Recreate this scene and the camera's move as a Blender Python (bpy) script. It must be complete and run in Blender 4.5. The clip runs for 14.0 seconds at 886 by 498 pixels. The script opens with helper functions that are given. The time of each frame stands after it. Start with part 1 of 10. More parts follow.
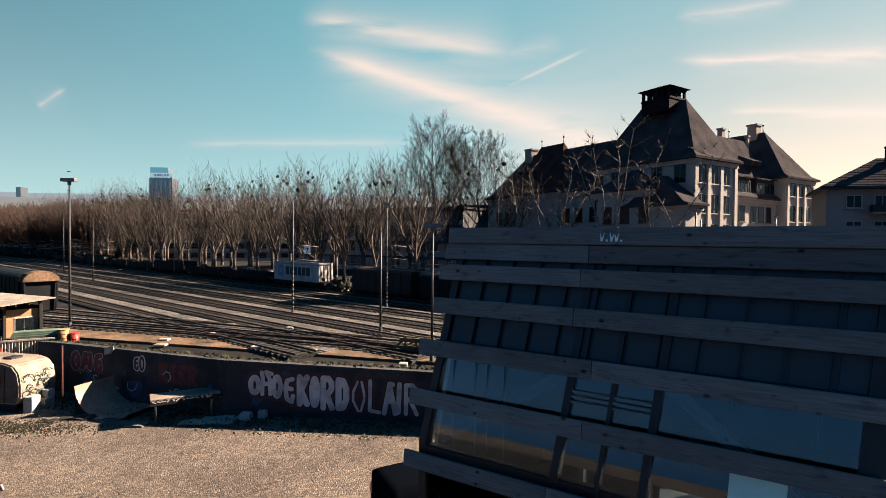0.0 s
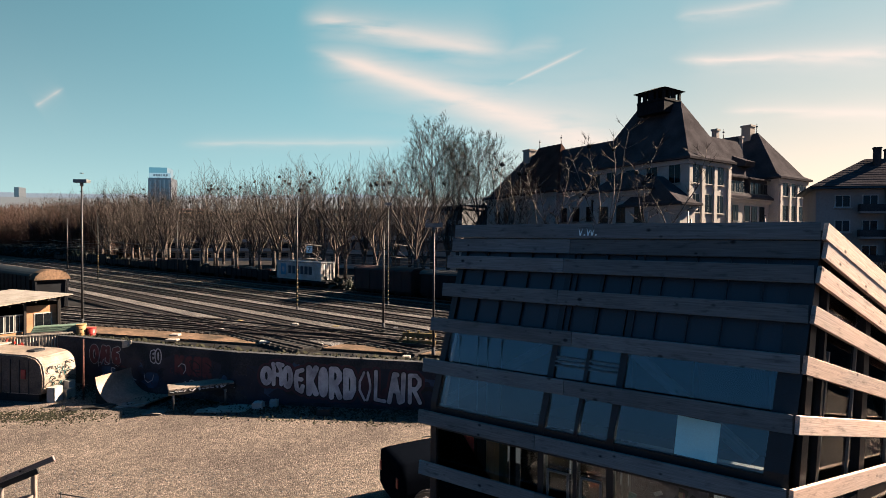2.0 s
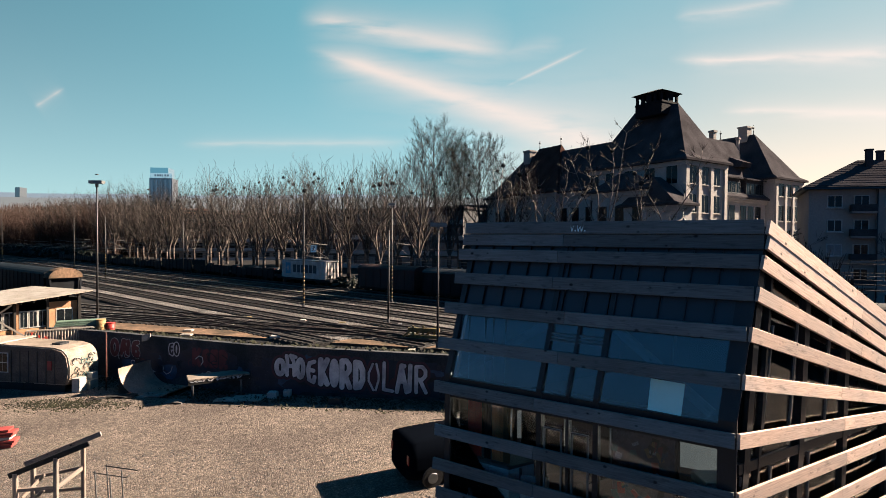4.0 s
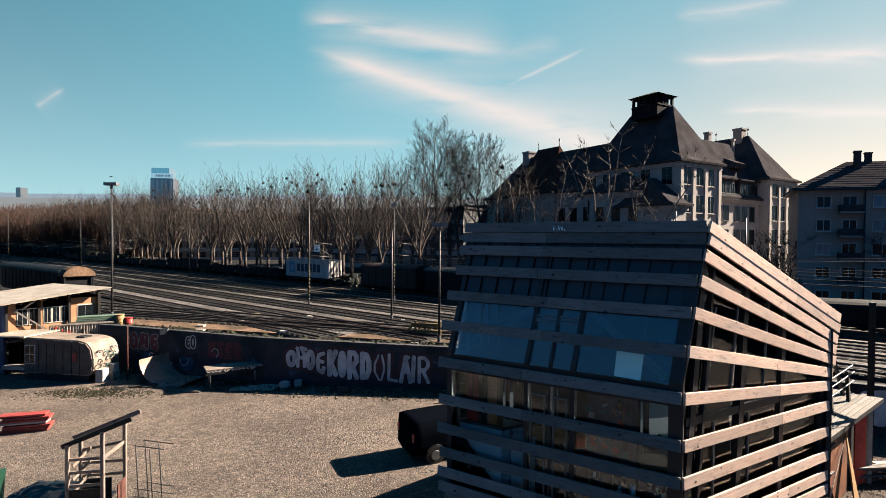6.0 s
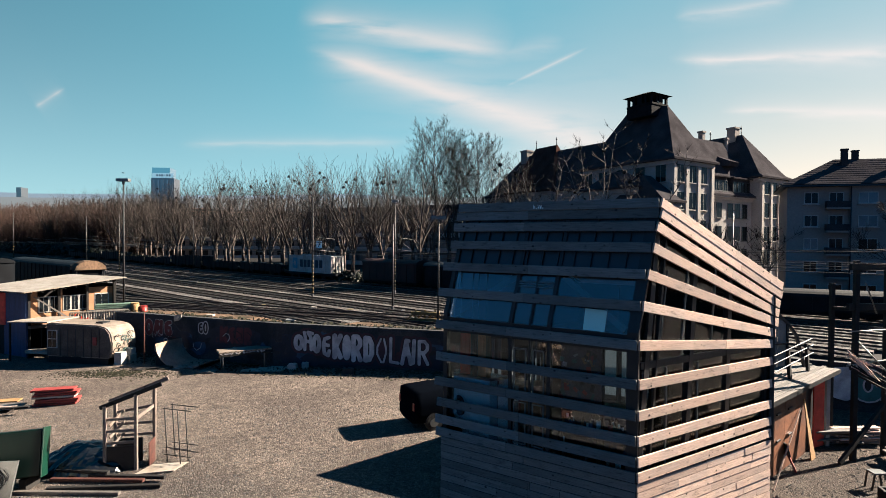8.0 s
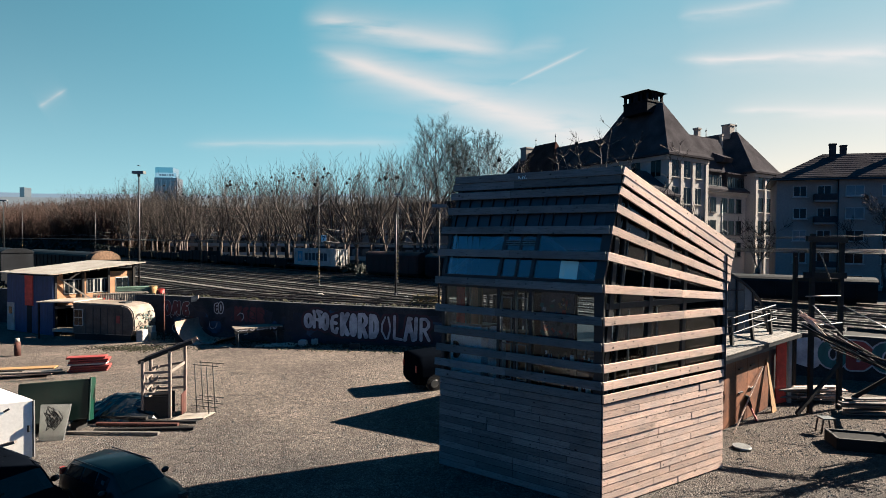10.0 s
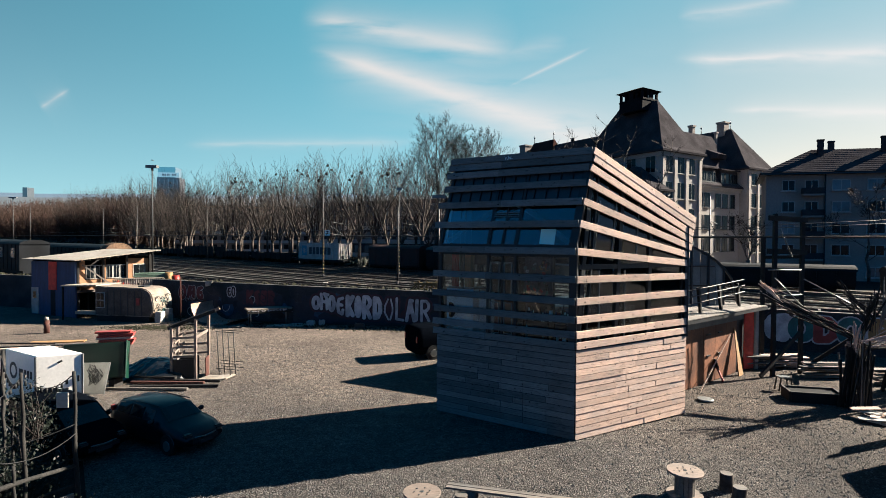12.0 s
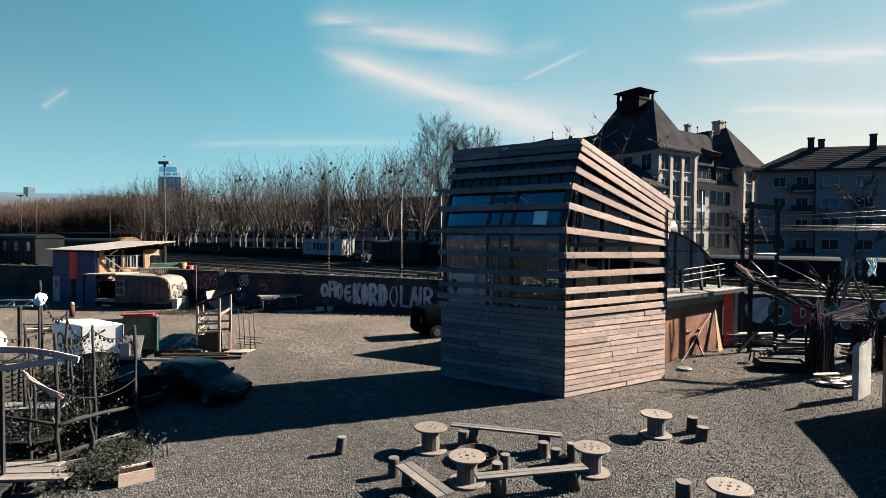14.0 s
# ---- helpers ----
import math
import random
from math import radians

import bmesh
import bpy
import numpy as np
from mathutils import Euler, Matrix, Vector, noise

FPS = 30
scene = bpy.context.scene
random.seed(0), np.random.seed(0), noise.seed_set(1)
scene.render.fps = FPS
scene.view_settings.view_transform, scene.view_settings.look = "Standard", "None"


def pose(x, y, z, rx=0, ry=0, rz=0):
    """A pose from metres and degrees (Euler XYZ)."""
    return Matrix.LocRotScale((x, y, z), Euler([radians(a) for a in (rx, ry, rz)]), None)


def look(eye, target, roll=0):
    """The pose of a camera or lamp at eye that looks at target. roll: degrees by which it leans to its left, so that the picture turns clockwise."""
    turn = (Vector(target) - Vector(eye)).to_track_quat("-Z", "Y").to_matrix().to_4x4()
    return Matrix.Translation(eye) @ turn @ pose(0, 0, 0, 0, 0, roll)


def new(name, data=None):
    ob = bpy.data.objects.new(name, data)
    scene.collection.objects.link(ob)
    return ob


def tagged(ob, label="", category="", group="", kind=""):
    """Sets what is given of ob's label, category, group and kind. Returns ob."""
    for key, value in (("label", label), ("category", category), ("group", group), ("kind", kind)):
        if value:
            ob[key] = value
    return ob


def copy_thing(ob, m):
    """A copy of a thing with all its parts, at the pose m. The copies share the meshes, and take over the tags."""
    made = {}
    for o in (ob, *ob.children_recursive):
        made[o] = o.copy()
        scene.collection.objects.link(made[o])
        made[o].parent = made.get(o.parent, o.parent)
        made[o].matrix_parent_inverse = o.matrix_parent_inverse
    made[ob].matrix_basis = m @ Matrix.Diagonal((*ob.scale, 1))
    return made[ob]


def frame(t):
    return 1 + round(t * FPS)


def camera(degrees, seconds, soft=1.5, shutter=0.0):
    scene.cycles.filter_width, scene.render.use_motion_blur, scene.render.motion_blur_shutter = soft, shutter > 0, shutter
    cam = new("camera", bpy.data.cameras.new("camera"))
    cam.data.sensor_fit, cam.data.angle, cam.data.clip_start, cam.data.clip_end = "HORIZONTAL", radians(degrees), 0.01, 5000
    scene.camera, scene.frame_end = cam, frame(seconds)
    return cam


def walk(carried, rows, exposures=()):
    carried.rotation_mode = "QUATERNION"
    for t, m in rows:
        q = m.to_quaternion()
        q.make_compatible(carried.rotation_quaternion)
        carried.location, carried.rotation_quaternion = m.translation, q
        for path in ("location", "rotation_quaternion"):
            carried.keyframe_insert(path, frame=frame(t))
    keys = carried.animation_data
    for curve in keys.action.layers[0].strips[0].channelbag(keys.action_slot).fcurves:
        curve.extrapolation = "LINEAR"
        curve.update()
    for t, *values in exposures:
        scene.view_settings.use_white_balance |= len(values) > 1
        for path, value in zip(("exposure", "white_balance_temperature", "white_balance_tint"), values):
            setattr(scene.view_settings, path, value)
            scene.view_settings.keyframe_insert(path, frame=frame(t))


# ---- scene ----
cam = camera(79.5, 14.0, soft=0.75)
PATH = [
    (0, (0.421, 13.623, 8.639), (0.443, 15.623, 8.602), 0.50),
    (0.5, (0.366, 13.237, 8.612), (0.389, 15.237, 8.576), 0.47),
    (1, (0.347, 12.864, 8.594), (0.37, 14.864, 8.558), 0.43),
    (1.5, (0.341, 12.506, 8.603), (0.366, 14.505, 8.567), 0.40),
    (2, (0.26, 12.154, 8.566), (0.287, 14.153, 8.528), 0.43),
    (2.5, (0.18, 11.841, 8.516), (0.205, 13.841, 8.479), 0.47),
    (3, (0.116, 11.49, 8.51), (0.142, 13.489, 8.472), 0.40),
    (5.5, (-0.069, 9.289, 8.431), (-0.043, 11.289, 8.394), 0.50),
    (6, (-0.075, 8.83, 8.434), (-0.05, 10.83, 8.396), 0.40),
    (6.5, (-0.095, 8.35, 8.425), (-0.068, 10.349, 8.387), 0.40),
    (7, (-0.071, 7.899, 8.347), (-0.044, 9.898, 8.31), 0.43),
    (7.5, (-0.026, 7.431, 8.133), (-0.001, 9.432, 8.097), 0.37),
    (8, (-0.005, 6.915, 7.877), (0.02, 8.915, 7.839), 0.40),
    (10.5, (0.117, 4.031, 6.658), (0.134, 6.031, 6.62), 0.40),
    (11, (0.177, 3.438, 6.428), (0.193, 5.437, 6.39), 0.40),
    (11.5, (0.22, 2.877, 6.203), (0.235, 4.875, 6.167), 0.33),
    (12, (0.214, 2.332, 6), (0.227, 4.331, 5.962), 0.37),
    (12.5, (0.15, 1.756, 5.814), (0.163, 3.755, 5.776), 0.30),
    (13, (0.112, 1.258, 5.615), (0.125, 3.258, 5.575), 0.43),
    (13.5, (0.091, 0.779, 5.44), (0.103, 2.778, 5.402), 0.37),
    (14, (0.072, 0.277, 5.333), (0.084, 2.277, 5.295), 0.40),
]
walk(cam, [(t, look(e, g, r)) for t, e, g, r in PATH], [(0.0, 2.98, 6170, 5), (3.0, 2.95, 6020, 4), (5.5, 2.92, 5690, 1), (8.0, 2.90, 5480, -1), (14.0, 2.87, 5270, -5)])

# ---- light ----
SUN_AZ, SUN_EL = radians(20.2), radians(29.5)      # azimuth from +x, towards the sun
SUN_DIR = Vector((math.cos(SUN_AZ) * math.cos(SUN_EL), math.sin(SUN_AZ) * math.cos(SUN_EL), math.sin(SUN_EL)))
HAZE_AZ = radians(15.5)      # middle of the bright haze
world = bpy.data.worlds.new("sky")
scene.world = world
world.use_nodes = True
wn, wl = world.node_tree.nodes, world.node_tree.links
wn.clear()


def wmath(op, a, b=None, c=None, clamp=False):
    n = wn.new("ShaderNodeMath")
    n.operation, n.use_clamp = op, clamp
    for k, v in enumerate((a, b, c)):
        if v is None:
            continue
        if isinstance(v, (int, float)):
            n.inputs[k].default_value = v
        else:
            wl.new(v, n.inputs[k])
    return n.outputs[0]


def wmix(fac, a, b, blend="MIX"):
    n = wn.new("ShaderNodeMix")
    n.data_type, n.blend_type = "RGBA", blend
    for key, v in (("Factor", fac), ("A", a), ("B", b)):
        if isinstance(v, (int, float)):
            n.inputs[key].default_value = v
        elif isinstance(v, tuple):
            n.inputs[key].default_value = (*v, 1)
        else:
            wl.new(v, n.inputs[key])
    return n.outputs["Result"]


def wsmooth(v, lo, hi):
    n = wn.new("ShaderNodeMapRange")
    n.interpolation_type = "SMOOTHSTEP"
    n.inputs["From Min"].default_value, n.inputs["From Max"].default_value = lo, hi
    wl.new(v, n.inputs["Value"])
    return n.outputs["Result"]


sky = wn.new("ShaderNodeTexSky")
sky.sky_type = "NISHITA"
sky.sun_disc = False
sky.sun_elevation = SUN_EL
sky.sun_rotation = math.pi / 2 - SUN_AZ
sky.air_density, sky.dust_density, sky.ozone_density = 1.0, 1.0, 2.0
coord = wn.new("ShaderNodeTexCoord")
sep = wn.new("ShaderNodeSeparateXYZ")
wl.new(coord.outputs["Generated"], sep.inputs[0])
dx, dy, dz = sep.outputs[0], sep.outputs[1], sep.outputs[2]
flat = wmath("SQRT", wmath("ADD", wmath("MULTIPLY", dx, dx), wmath("ADD", wmath("MULTIPLY", dy, dy), 1e-5)))
toward = wmath("DIVIDE", wmath("ADD", wmath("MULTIPLY", dx, math.cos(HAZE_AZ)), wmath("MULTIPLY", dy, math.sin(HAZE_AZ))), flat)
up = wmath("MAXIMUM", dz, 0.0)
haze = wmath("POWER", wmath("SUBTRACT", 1.0, up), 4.5)
# haze low over the horizon, warm and bright on the sun's side, blue and dim on the far side
low = wmix(wsmooth(toward, -0.97, -0.40), (0.026, 0.055, 0.068), (0.27, 0.36, 0.345))
low = wmix(wsmooth(toward, 0.22, 0.82), low, (0.80, 0.485, 0.29))
high = wmix(wsmooth(toward, -0.97, 0.3), (0.006, 0.030, 0.050), (0.070, 0.186, 0.208))
air = wmix(haze, high, low)
# sky out of view, overhead and behind, dimmed to navy to deepen the shade
deep = wmath("MULTIPLY", wsmooth(dy, 0.33, 0.70), wmath("SUBTRACT", 1.0, wsmooth(dz, 0.42, 0.62)))
air = wmix(deep, (0.001, 0.060, 0.118), air)
# sky behind the camera loses red and gains blue, added to tint the shade
rear_half = wmath("SUBTRACT", 1.0, wsmooth(dy, -0.4, 0.1))
air = wmix(rear_half, air, (0.20, 0.92, 1.35), "MULTIPLY")
# thin ice clouds and vapour trails: start, end, half-width at start and end, strength
front = wmath("MAXIMUM", dy, 0.05)
pu, pv = wmath("DIVIDE", dx, front), wmath("DIVIDE", dz, front)
puv = wn.new("ShaderNodeCombineXYZ")
wl.new(pu, puv.inputs[0])
wl.new(pv, puv.inputs[1])
wisp = wn.new("ShaderNodeTexNoise")
wisp.inputs["Scale"].default_value, wisp.inputs["Detail"].default_value = 5.0, 6
wmap = wn.new("ShaderNodeMapping")
wmap.inputs["Rotation"].default_value[2] = 0.28
wmap.inputs["Scale"].default_value = (1.0, 5.0, 1.0)
wl.new(puv.outputs[0], wmap.inputs["Vector"])
wl.new(wmap.outputs[0], wisp.inputs["Vector"])
veil = None
TRAILS = (((-0.245, 0.356), (0.42, 0.145), 0.012, 0.044, 1.0), ((-0.26, 0.412), (0.16, 0.345), 0.012, 0.026, 0.8),
          ((0.05, 0.332), (0.25, 0.372), 0.010, 0.016, 0.30), ((0.112, 0.278), (0.285, 0.362), 0.0035, 0.0028, 0.55),
          ((0.43, 0.335), (0.95, 0.362), 0.006, 0.016, 0.85), ((0.53, 0.244), (0.95, 0.245), 0.006, 0.013, 0.70),
          ((0.44, 0.415), (0.68, 0.455), 0.008, 0.008, 0.50), ((-0.745, 0.238), (-0.69, 0.274), 0.004, 0.003, 0.50),
          ((-0.48, 0.172), (-0.02, 0.182), 0.004, 0.007, 0.35))
warp = wmath("MULTIPLY", wmath("SUBTRACT", wisp.outputs[0], 0.5), 0.035)
for (ax, ay), (bx, by), w0, w1, power in TRAILS:
    ln = math.hypot(bx - ax, by - ay)
    ux, uy = (bx - ax) / ln, (by - ay) / ln
    rx, ry = wmath("SUBTRACT", pu, ax), wmath("SUBTRACT", pv, ay)
    along = wmath("DIVIDE", wmath("ADD", wmath("MULTIPLY", rx, ux), wmath("MULTIPLY", ry, uy)), ln)
    across = wmath("ADD", wmath("MULTIPLY", rx, -uy), wmath("MULTIPLY", ry, ux))
    if w1 > 0.005:
        across = wmath("ADD", across, warp)
    width = wmath("ADD", wmath("MULTIPLY", along, w1 - w0), w0)
    q = wmath("DIVIDE", across, wmath("MAXIMUM", width, 0.002))
    bell = wmath("DIVIDE", 1.0, wmath("ADD", 1.0, wmath("POWER", wmath("ABSOLUTE", q), 1.7)))
    ends = wmath("MULTIPLY", wsmooth(along, -0.02, 0.16), wmath("SUBTRACT", 1.0, wsmooth(along, 0.72, 1.06)))
    streak = wmath("MULTIPLY", wmath("MULTIPLY", bell, ends), wmath("MULTIPLY", wsmooth(wisp.outputs[0], 0.12, 0.55), power))
    veil = streak if veil is None else wmath("MAXIMUM", veil, streak)
veil = wmath("MULTIPLY", veil, wsmooth(dy, 0.1, 0.3), clamp=True)
air = wmix(wmath("MULTIPLY", veil, 0.8), air, (0.53, 0.375, 0.295))
bg_sky, bg_air = wn.new("ShaderNodeBackground"), wn.new("ShaderNodeBackground")
bg_sky.inputs["Strength"].default_value = 0.0027
bg_air.inputs["Strength"].default_value = 0.268
wl.new(sky.outputs["Color"], bg_sky.inputs["Color"])
wl.new(air, bg_air.inputs["Color"])
both, wout = wn.new("ShaderNodeAddShader"), wn.new("ShaderNodeOutputWorld")
wl.new(bg_sky.outputs[0], both.inputs[0])
wl.new(bg_air.outputs[0], both.inputs[1])
wl.new(both.outputs[0], wout.inputs["Surface"])
sun_data = bpy.data.lights.new("sun", "SUN")
sun_data.energy, sun_data.angle, sun_data.color = 5.0, radians(0.53), (1.0, 0.74, 0.545)
sun = new("sun", sun_data)
sun.matrix_world = look((0, 0, 60), Vector((0, 0, 60)) - SUN_DIR)


# ---- materials ----
def mat(name, base, rough=0.8, metal=0.0, var=0.25, scale=4.0, fine=60.0, bump=0.15, second=None, stretch=(1, 1, 1), spec=0.3, island=0.0, obj=0.0, cells=0.0, coat=0.0):
    """A surface with large stains and fine grain. second: the colour that the stains go to; cells: size of the stones or flecks per metre."""
    m = bpy.data.materials.new(name)
    m.use_nodes = True
    n, l = m.node_tree.nodes, m.node_tree.links
    b = n["Principled BSDF"]
    b.inputs["Roughness"].default_value, b.inputs["Metallic"].default_value = rough, metal
    b.inputs["Specular IOR Level"].default_value = spec
    b.inputs["Coat Weight"].default_value = coat
    tc, mp = n.new("ShaderNodeTexCoord"), n.new("ShaderNodeMapping")
    mp.inputs["Scale"].default_value = stretch
    l.new(tc.outputs["Object"], mp.inputs["Vector"])

    def times(a, fac_socket, lo, hi, f0=0.3, f1=0.7):
        r = n.new("ShaderNodeMapRange")
        r.inputs["From Min"].default_value, r.inputs["From Max"].default_value = f0, f1
        r.inputs["To Min"].default_value, r.inputs["To Max"].default_value = lo, hi
        l.new(fac_socket, r.inputs["Value"])
        x = n.new("ShaderNodeMix")
        x.data_type, x.blend_type = "RGBA", "MULTIPLY"
        x.inputs["Factor"].default_value = 1
        l.new(a, x.inputs["A"])
        l.new(r.outputs["Result"], x.inputs["B"])
        return x.outputs["Result"]

    big, small = n.new("ShaderNodeTexNoise"), n.new("ShaderNodeTexNoise")
    big.inputs["Scale"].default_value, big.inputs["Detail"].default_value = scale, 5
    small.inputs["Scale"].default_value, small.inputs["Detail"].default_value = fine, 3
    l.new(mp.outputs["Vector"], big.inputs["Vector"])
    l.new(mp.outputs["Vector"], small.inputs["Vector"])
    dark = second or tuple(c * (1 - var) for c in base)
    light = tuple(min(1, c * (1 + var * 0.5)) for c in base)
    ramp = n.new("ShaderNodeValToRGB")
    ramp.color_ramp.elements[0].position, ramp.color_ramp.elements[1].position = 0.34, 0.66
    ramp.color_ramp.elements[0].color, ramp.color_ramp.elements[1].color = (*dark, 1), (*light, 1)
    l.new(big.outputs["Fac"], ramp.inputs["Fac"])
    colour = times(ramp.outputs["Color"], small.outputs["Fac"], 1 - var, 1 + var * 0.7)
    height = small.outputs["Fac"]
    if cells:
        vor, crack = n.new("ShaderNodeTexVoronoi"), n.new("ShaderNodeTexVoronoi")
        crack.feature = "DISTANCE_TO_EDGE"
        for v in (vor, crack):
            v.inputs["Scale"].default_value = cells
            l.new(tc.outputs["Object"], v.inputs["Vector"])
        sepc = n.new("ShaderNodeSeparateColor")
        l.new(vor.outputs["Color"], sepc.inputs[0])
        colour = times(colour, sepc.outputs[0], 0.60, 1.38, 0, 1)
        colour = times(colour, crack.outputs["Distance"], 0.34, 1.0, 0.0, 0.16)
        hm = n.new("ShaderNodeMath")
        hm.operation = "MULTIPLY_ADD"
        hm.inputs[1].default_value = 2.5
        l.new(crack.outputs["Distance"], hm.inputs[0])
        l.new(sepc.outputs[1], hm.inputs[2])
        height = hm.outputs[0]
    if obj:
        colour = times(colour, n.new("ShaderNodeObjectInfo").outputs["Random"], 1 - obj, 1 + obj * 0.5, 0, 1)
    if island:
        colour = times(colour, n.new("ShaderNodeNewGeometry").outputs["Random Per Island"], 1 - island, 1 + island * 0.5, 0, 1)
    l.new(colour, b.inputs["Base Color"])
    if bump:
        bp = n.new("ShaderNodeBump")
        bp.inputs["Strength"].default_value, bp.inputs["Distance"].default_value = bump, 0.02
        l.new(height, bp.inputs["Height"])
        l.new(bp.outputs["Normal"], b.inputs["Normal"])
    return m


def wood(name, base, grey=0.0, knots=True, rough=0.8, obj=0.35, along=2):
    """Sawn softwood: grain along the object's x axis, knots, grey weather stains and a tint that differs from board to board."""
    m = bpy.data.materials.new(name)
    m.use_nodes = True
    n, l = m.node_tree.nodes, m.node_tree.links
    b = n["Principled BSDF"]
    b.inputs["Roughness"].default_value, b.inputs["Specular IOR Level"].default_value = rough, 0.2
    tc, info, add = n.new("ShaderNodeTexCoord"), n.new("ShaderNodeObjectInfo"), n.new("ShaderNodeVectorMath")
    shift = n.new("ShaderNodeVectorMath")
    shift.operation = "SCALE"
    comb = n.new("ShaderNodeCombineXYZ")
    for k in range(3):
        l.new(info.outputs["Random"], comb.inputs[k])
    l.new(comb.outputs[0], shift.inputs[0])
    shift.inputs["Scale"].default_value = 37.0
    l.new(tc.outputs["Object"], add.inputs[0])
    l.new(shift.outputs[0], add.inputs[1])

    def noise_at(scale, stretch, detail=4):
        mp, t = n.new("ShaderNodeMapping"), n.new("ShaderNodeTexNoise")
        mp.inputs["Scale"].default_value = stretch
        l.new(add.outputs[0], mp.inputs["Vector"])
        l.new(mp.outputs[0], t.inputs["Vector"])
        t.inputs["Scale"].default_value, t.inputs["Detail"].default_value = scale, detail
        return t.outputs["Fac"]

    def ranged(sock, f0, f1, t0, t1):
        r = n.new("ShaderNodeMapRange")
        for key, v in (("From Min", f0), ("From Max", f1), ("To Min", t0), ("To Max", t1)):
            r.inputs[key].default_value = v
        l.new(sock, r.inputs["Value"])
        return r.outputs["Result"]

    def mul(a, sock):
        x = n.new("ShaderNodeMix")
        x.data_type, x.blend_type = "RGBA", "MULTIPLY"
        x.inputs["Factor"].default_value = 1
        l.new(a, x.inputs["A"])
        l.new(sock, x.inputs["B"])
        return x.outputs["Result"]

    grain = noise_at(6.0, (0.5, 14, 14), 5)
    stain = noise_at(1.4, (0.7, 1.5, 1.5), 5)
    mix = n.new("ShaderNodeMix")
    mix.data_type = "RGBA"
    g = sum(base) / 3
    mix.inputs["A"].default_value = (*base, 1)
    mix.inputs["B"].default_value = (g * 0.55, g * 0.56, g * 0.56, 1)
    l.new(ranged(stain, 0.38, 0.70, grey, min(1, grey + 0.48)), mix.inputs["Factor"])
    colour = mul(mix.outputs["Result"], ranged(grain, 0.3, 0.7, 0.70, 1.16))
    colour = mul(colour, ranged(info.outputs["Random"], 0, 1, 1 - obj, 1 + obj * 0.4))
    if knots:
        mp, vor = n.new("ShaderNodeMapping"), n.new("ShaderNodeTexVoronoi")
        mp.inputs["Scale"].default_value = (4.2, 6.0, 6.0)
        l.new(add.outputs[0], mp.inputs["Vector"])
        l.new(mp.outputs[0], vor.inputs["Vector"])
        vor.inputs["Scale"].default_value = 1.25
        sepk = n.new("ShaderNodeSeparateColor")
        l.new(vor.outputs["Color"], sepk.inputs[0])
        size = n.new("ShaderNodeMath")
        size.operation = "MULTIPLY_ADD"
        l.new(ranged(sepk.outputs[0], 0.15, 1.0, 0.26, -0.04), size.inputs[0])
        size.inputs[1].default_value = 1.0
        l.new(vor.outputs["Distance"], size.inputs[2])
        colour = mul(colour, ranged(size.outputs[0], 0.08, 0.22, 0.12, 1.0))
        colour = mul(colour, ranged(noise_at(5.0, (1.0, 3.5, 3.5), 6), 0.57, 0.74, 1.0, 0.50))
    l.new(colour, b.inputs["Base Color"])
    bp = n.new("ShaderNodeBump")
    bp.inputs["Strength"].default_value, bp.inputs["Distance"].default_value = 0.35, 0.006
    l.new(grain, bp.inputs["Height"])
    l.new(bp.outputs["Normal"], b.inputs["Normal"])
    return m


def glass(name, tint=(0.90, 0.95, 0.97)):
    m = bpy.data.materials.new(name)
    m.use_nodes = True
    n, l = m.node_tree.nodes, m.node_tree.links
    n.clear()
    out, mix = n.new("ShaderNodeOutputMaterial"), n.new("ShaderNodeMixShader")
    clear, gloss, fres = n.new("ShaderNodeBsdfTransparent"), n.new("ShaderNodeBsdfGlossy"), n.new("ShaderNodeFresnel")
    clear.inputs["Color"].default_value = (*tint, 1)
    gloss.inputs["Roughness"].default_value = 0.015
    fres.inputs["IOR"].default_value = 1.7
    l.new(fres.outputs[0], mix.inputs[0])
    l.new(clear.outputs[0], mix.inputs[1])
    l.new(gloss.outputs[0], mix.inputs[2])
    l.new(mix.outputs[0], out.inputs["Surface"])
    return m


M_GRAVEL = mat("gravel", (0.070, 0.064, 0.059), 0.95, var=0.24, scale=0.22, fine=2.5, bump=1.0, cells=15, second=(0.052, 0.0475, 0.045), spec=0.1)
# trodden sandy middle of the yard
gn, gl = M_GRAVEL.node_tree.nodes, M_GRAVEL.node_tree.links
gb = gn["Principled BSDF"]
gsrc = gb.inputs["Base Color"].links[0].from_socket
gmix, gtc, gsep, grange = gn.new("ShaderNodeMix"), gn.new("ShaderNodeTexCoord"), gn.new("ShaderNodeSeparateXYZ"), gn.new("ShaderNodeMapRange")
gnoise, gadd = gn.new("ShaderNodeTexNoise"), gn.new("ShaderNodeMath")
gnoise.inputs["Scale"].default_value, gnoise.inputs["Detail"].default_value = 0.35, 5
gadd.operation = "MULTIPLY_ADD"
gadd.inputs[1].default_value = 11.0
gmix.data_type, gmix.blend_type = "RGBA", "MULTIPLY"
gmix.inputs["B"].default_value = (1.70, 1.53, 1.38, 1)
gl.new(gtc.outputs["Object"], gsep.inputs[0])
gl.new(gtc.outputs["Object"], gnoise.inputs["Vector"])
gl.new(gnoise.outputs["Fac"], gadd.inputs[0])
gl.new(gsep.outputs[1], gadd.inputs[2])
grange.inputs["From Min"].default_value, grange.inputs["From Max"].default_value = 22, 33
gl.new(gadd.outputs[0], grange.inputs["Value"])
gl.new(grange.outputs["Result"], gmix.inputs["Factor"])
gl.new(gsrc, gmix.inputs["A"])
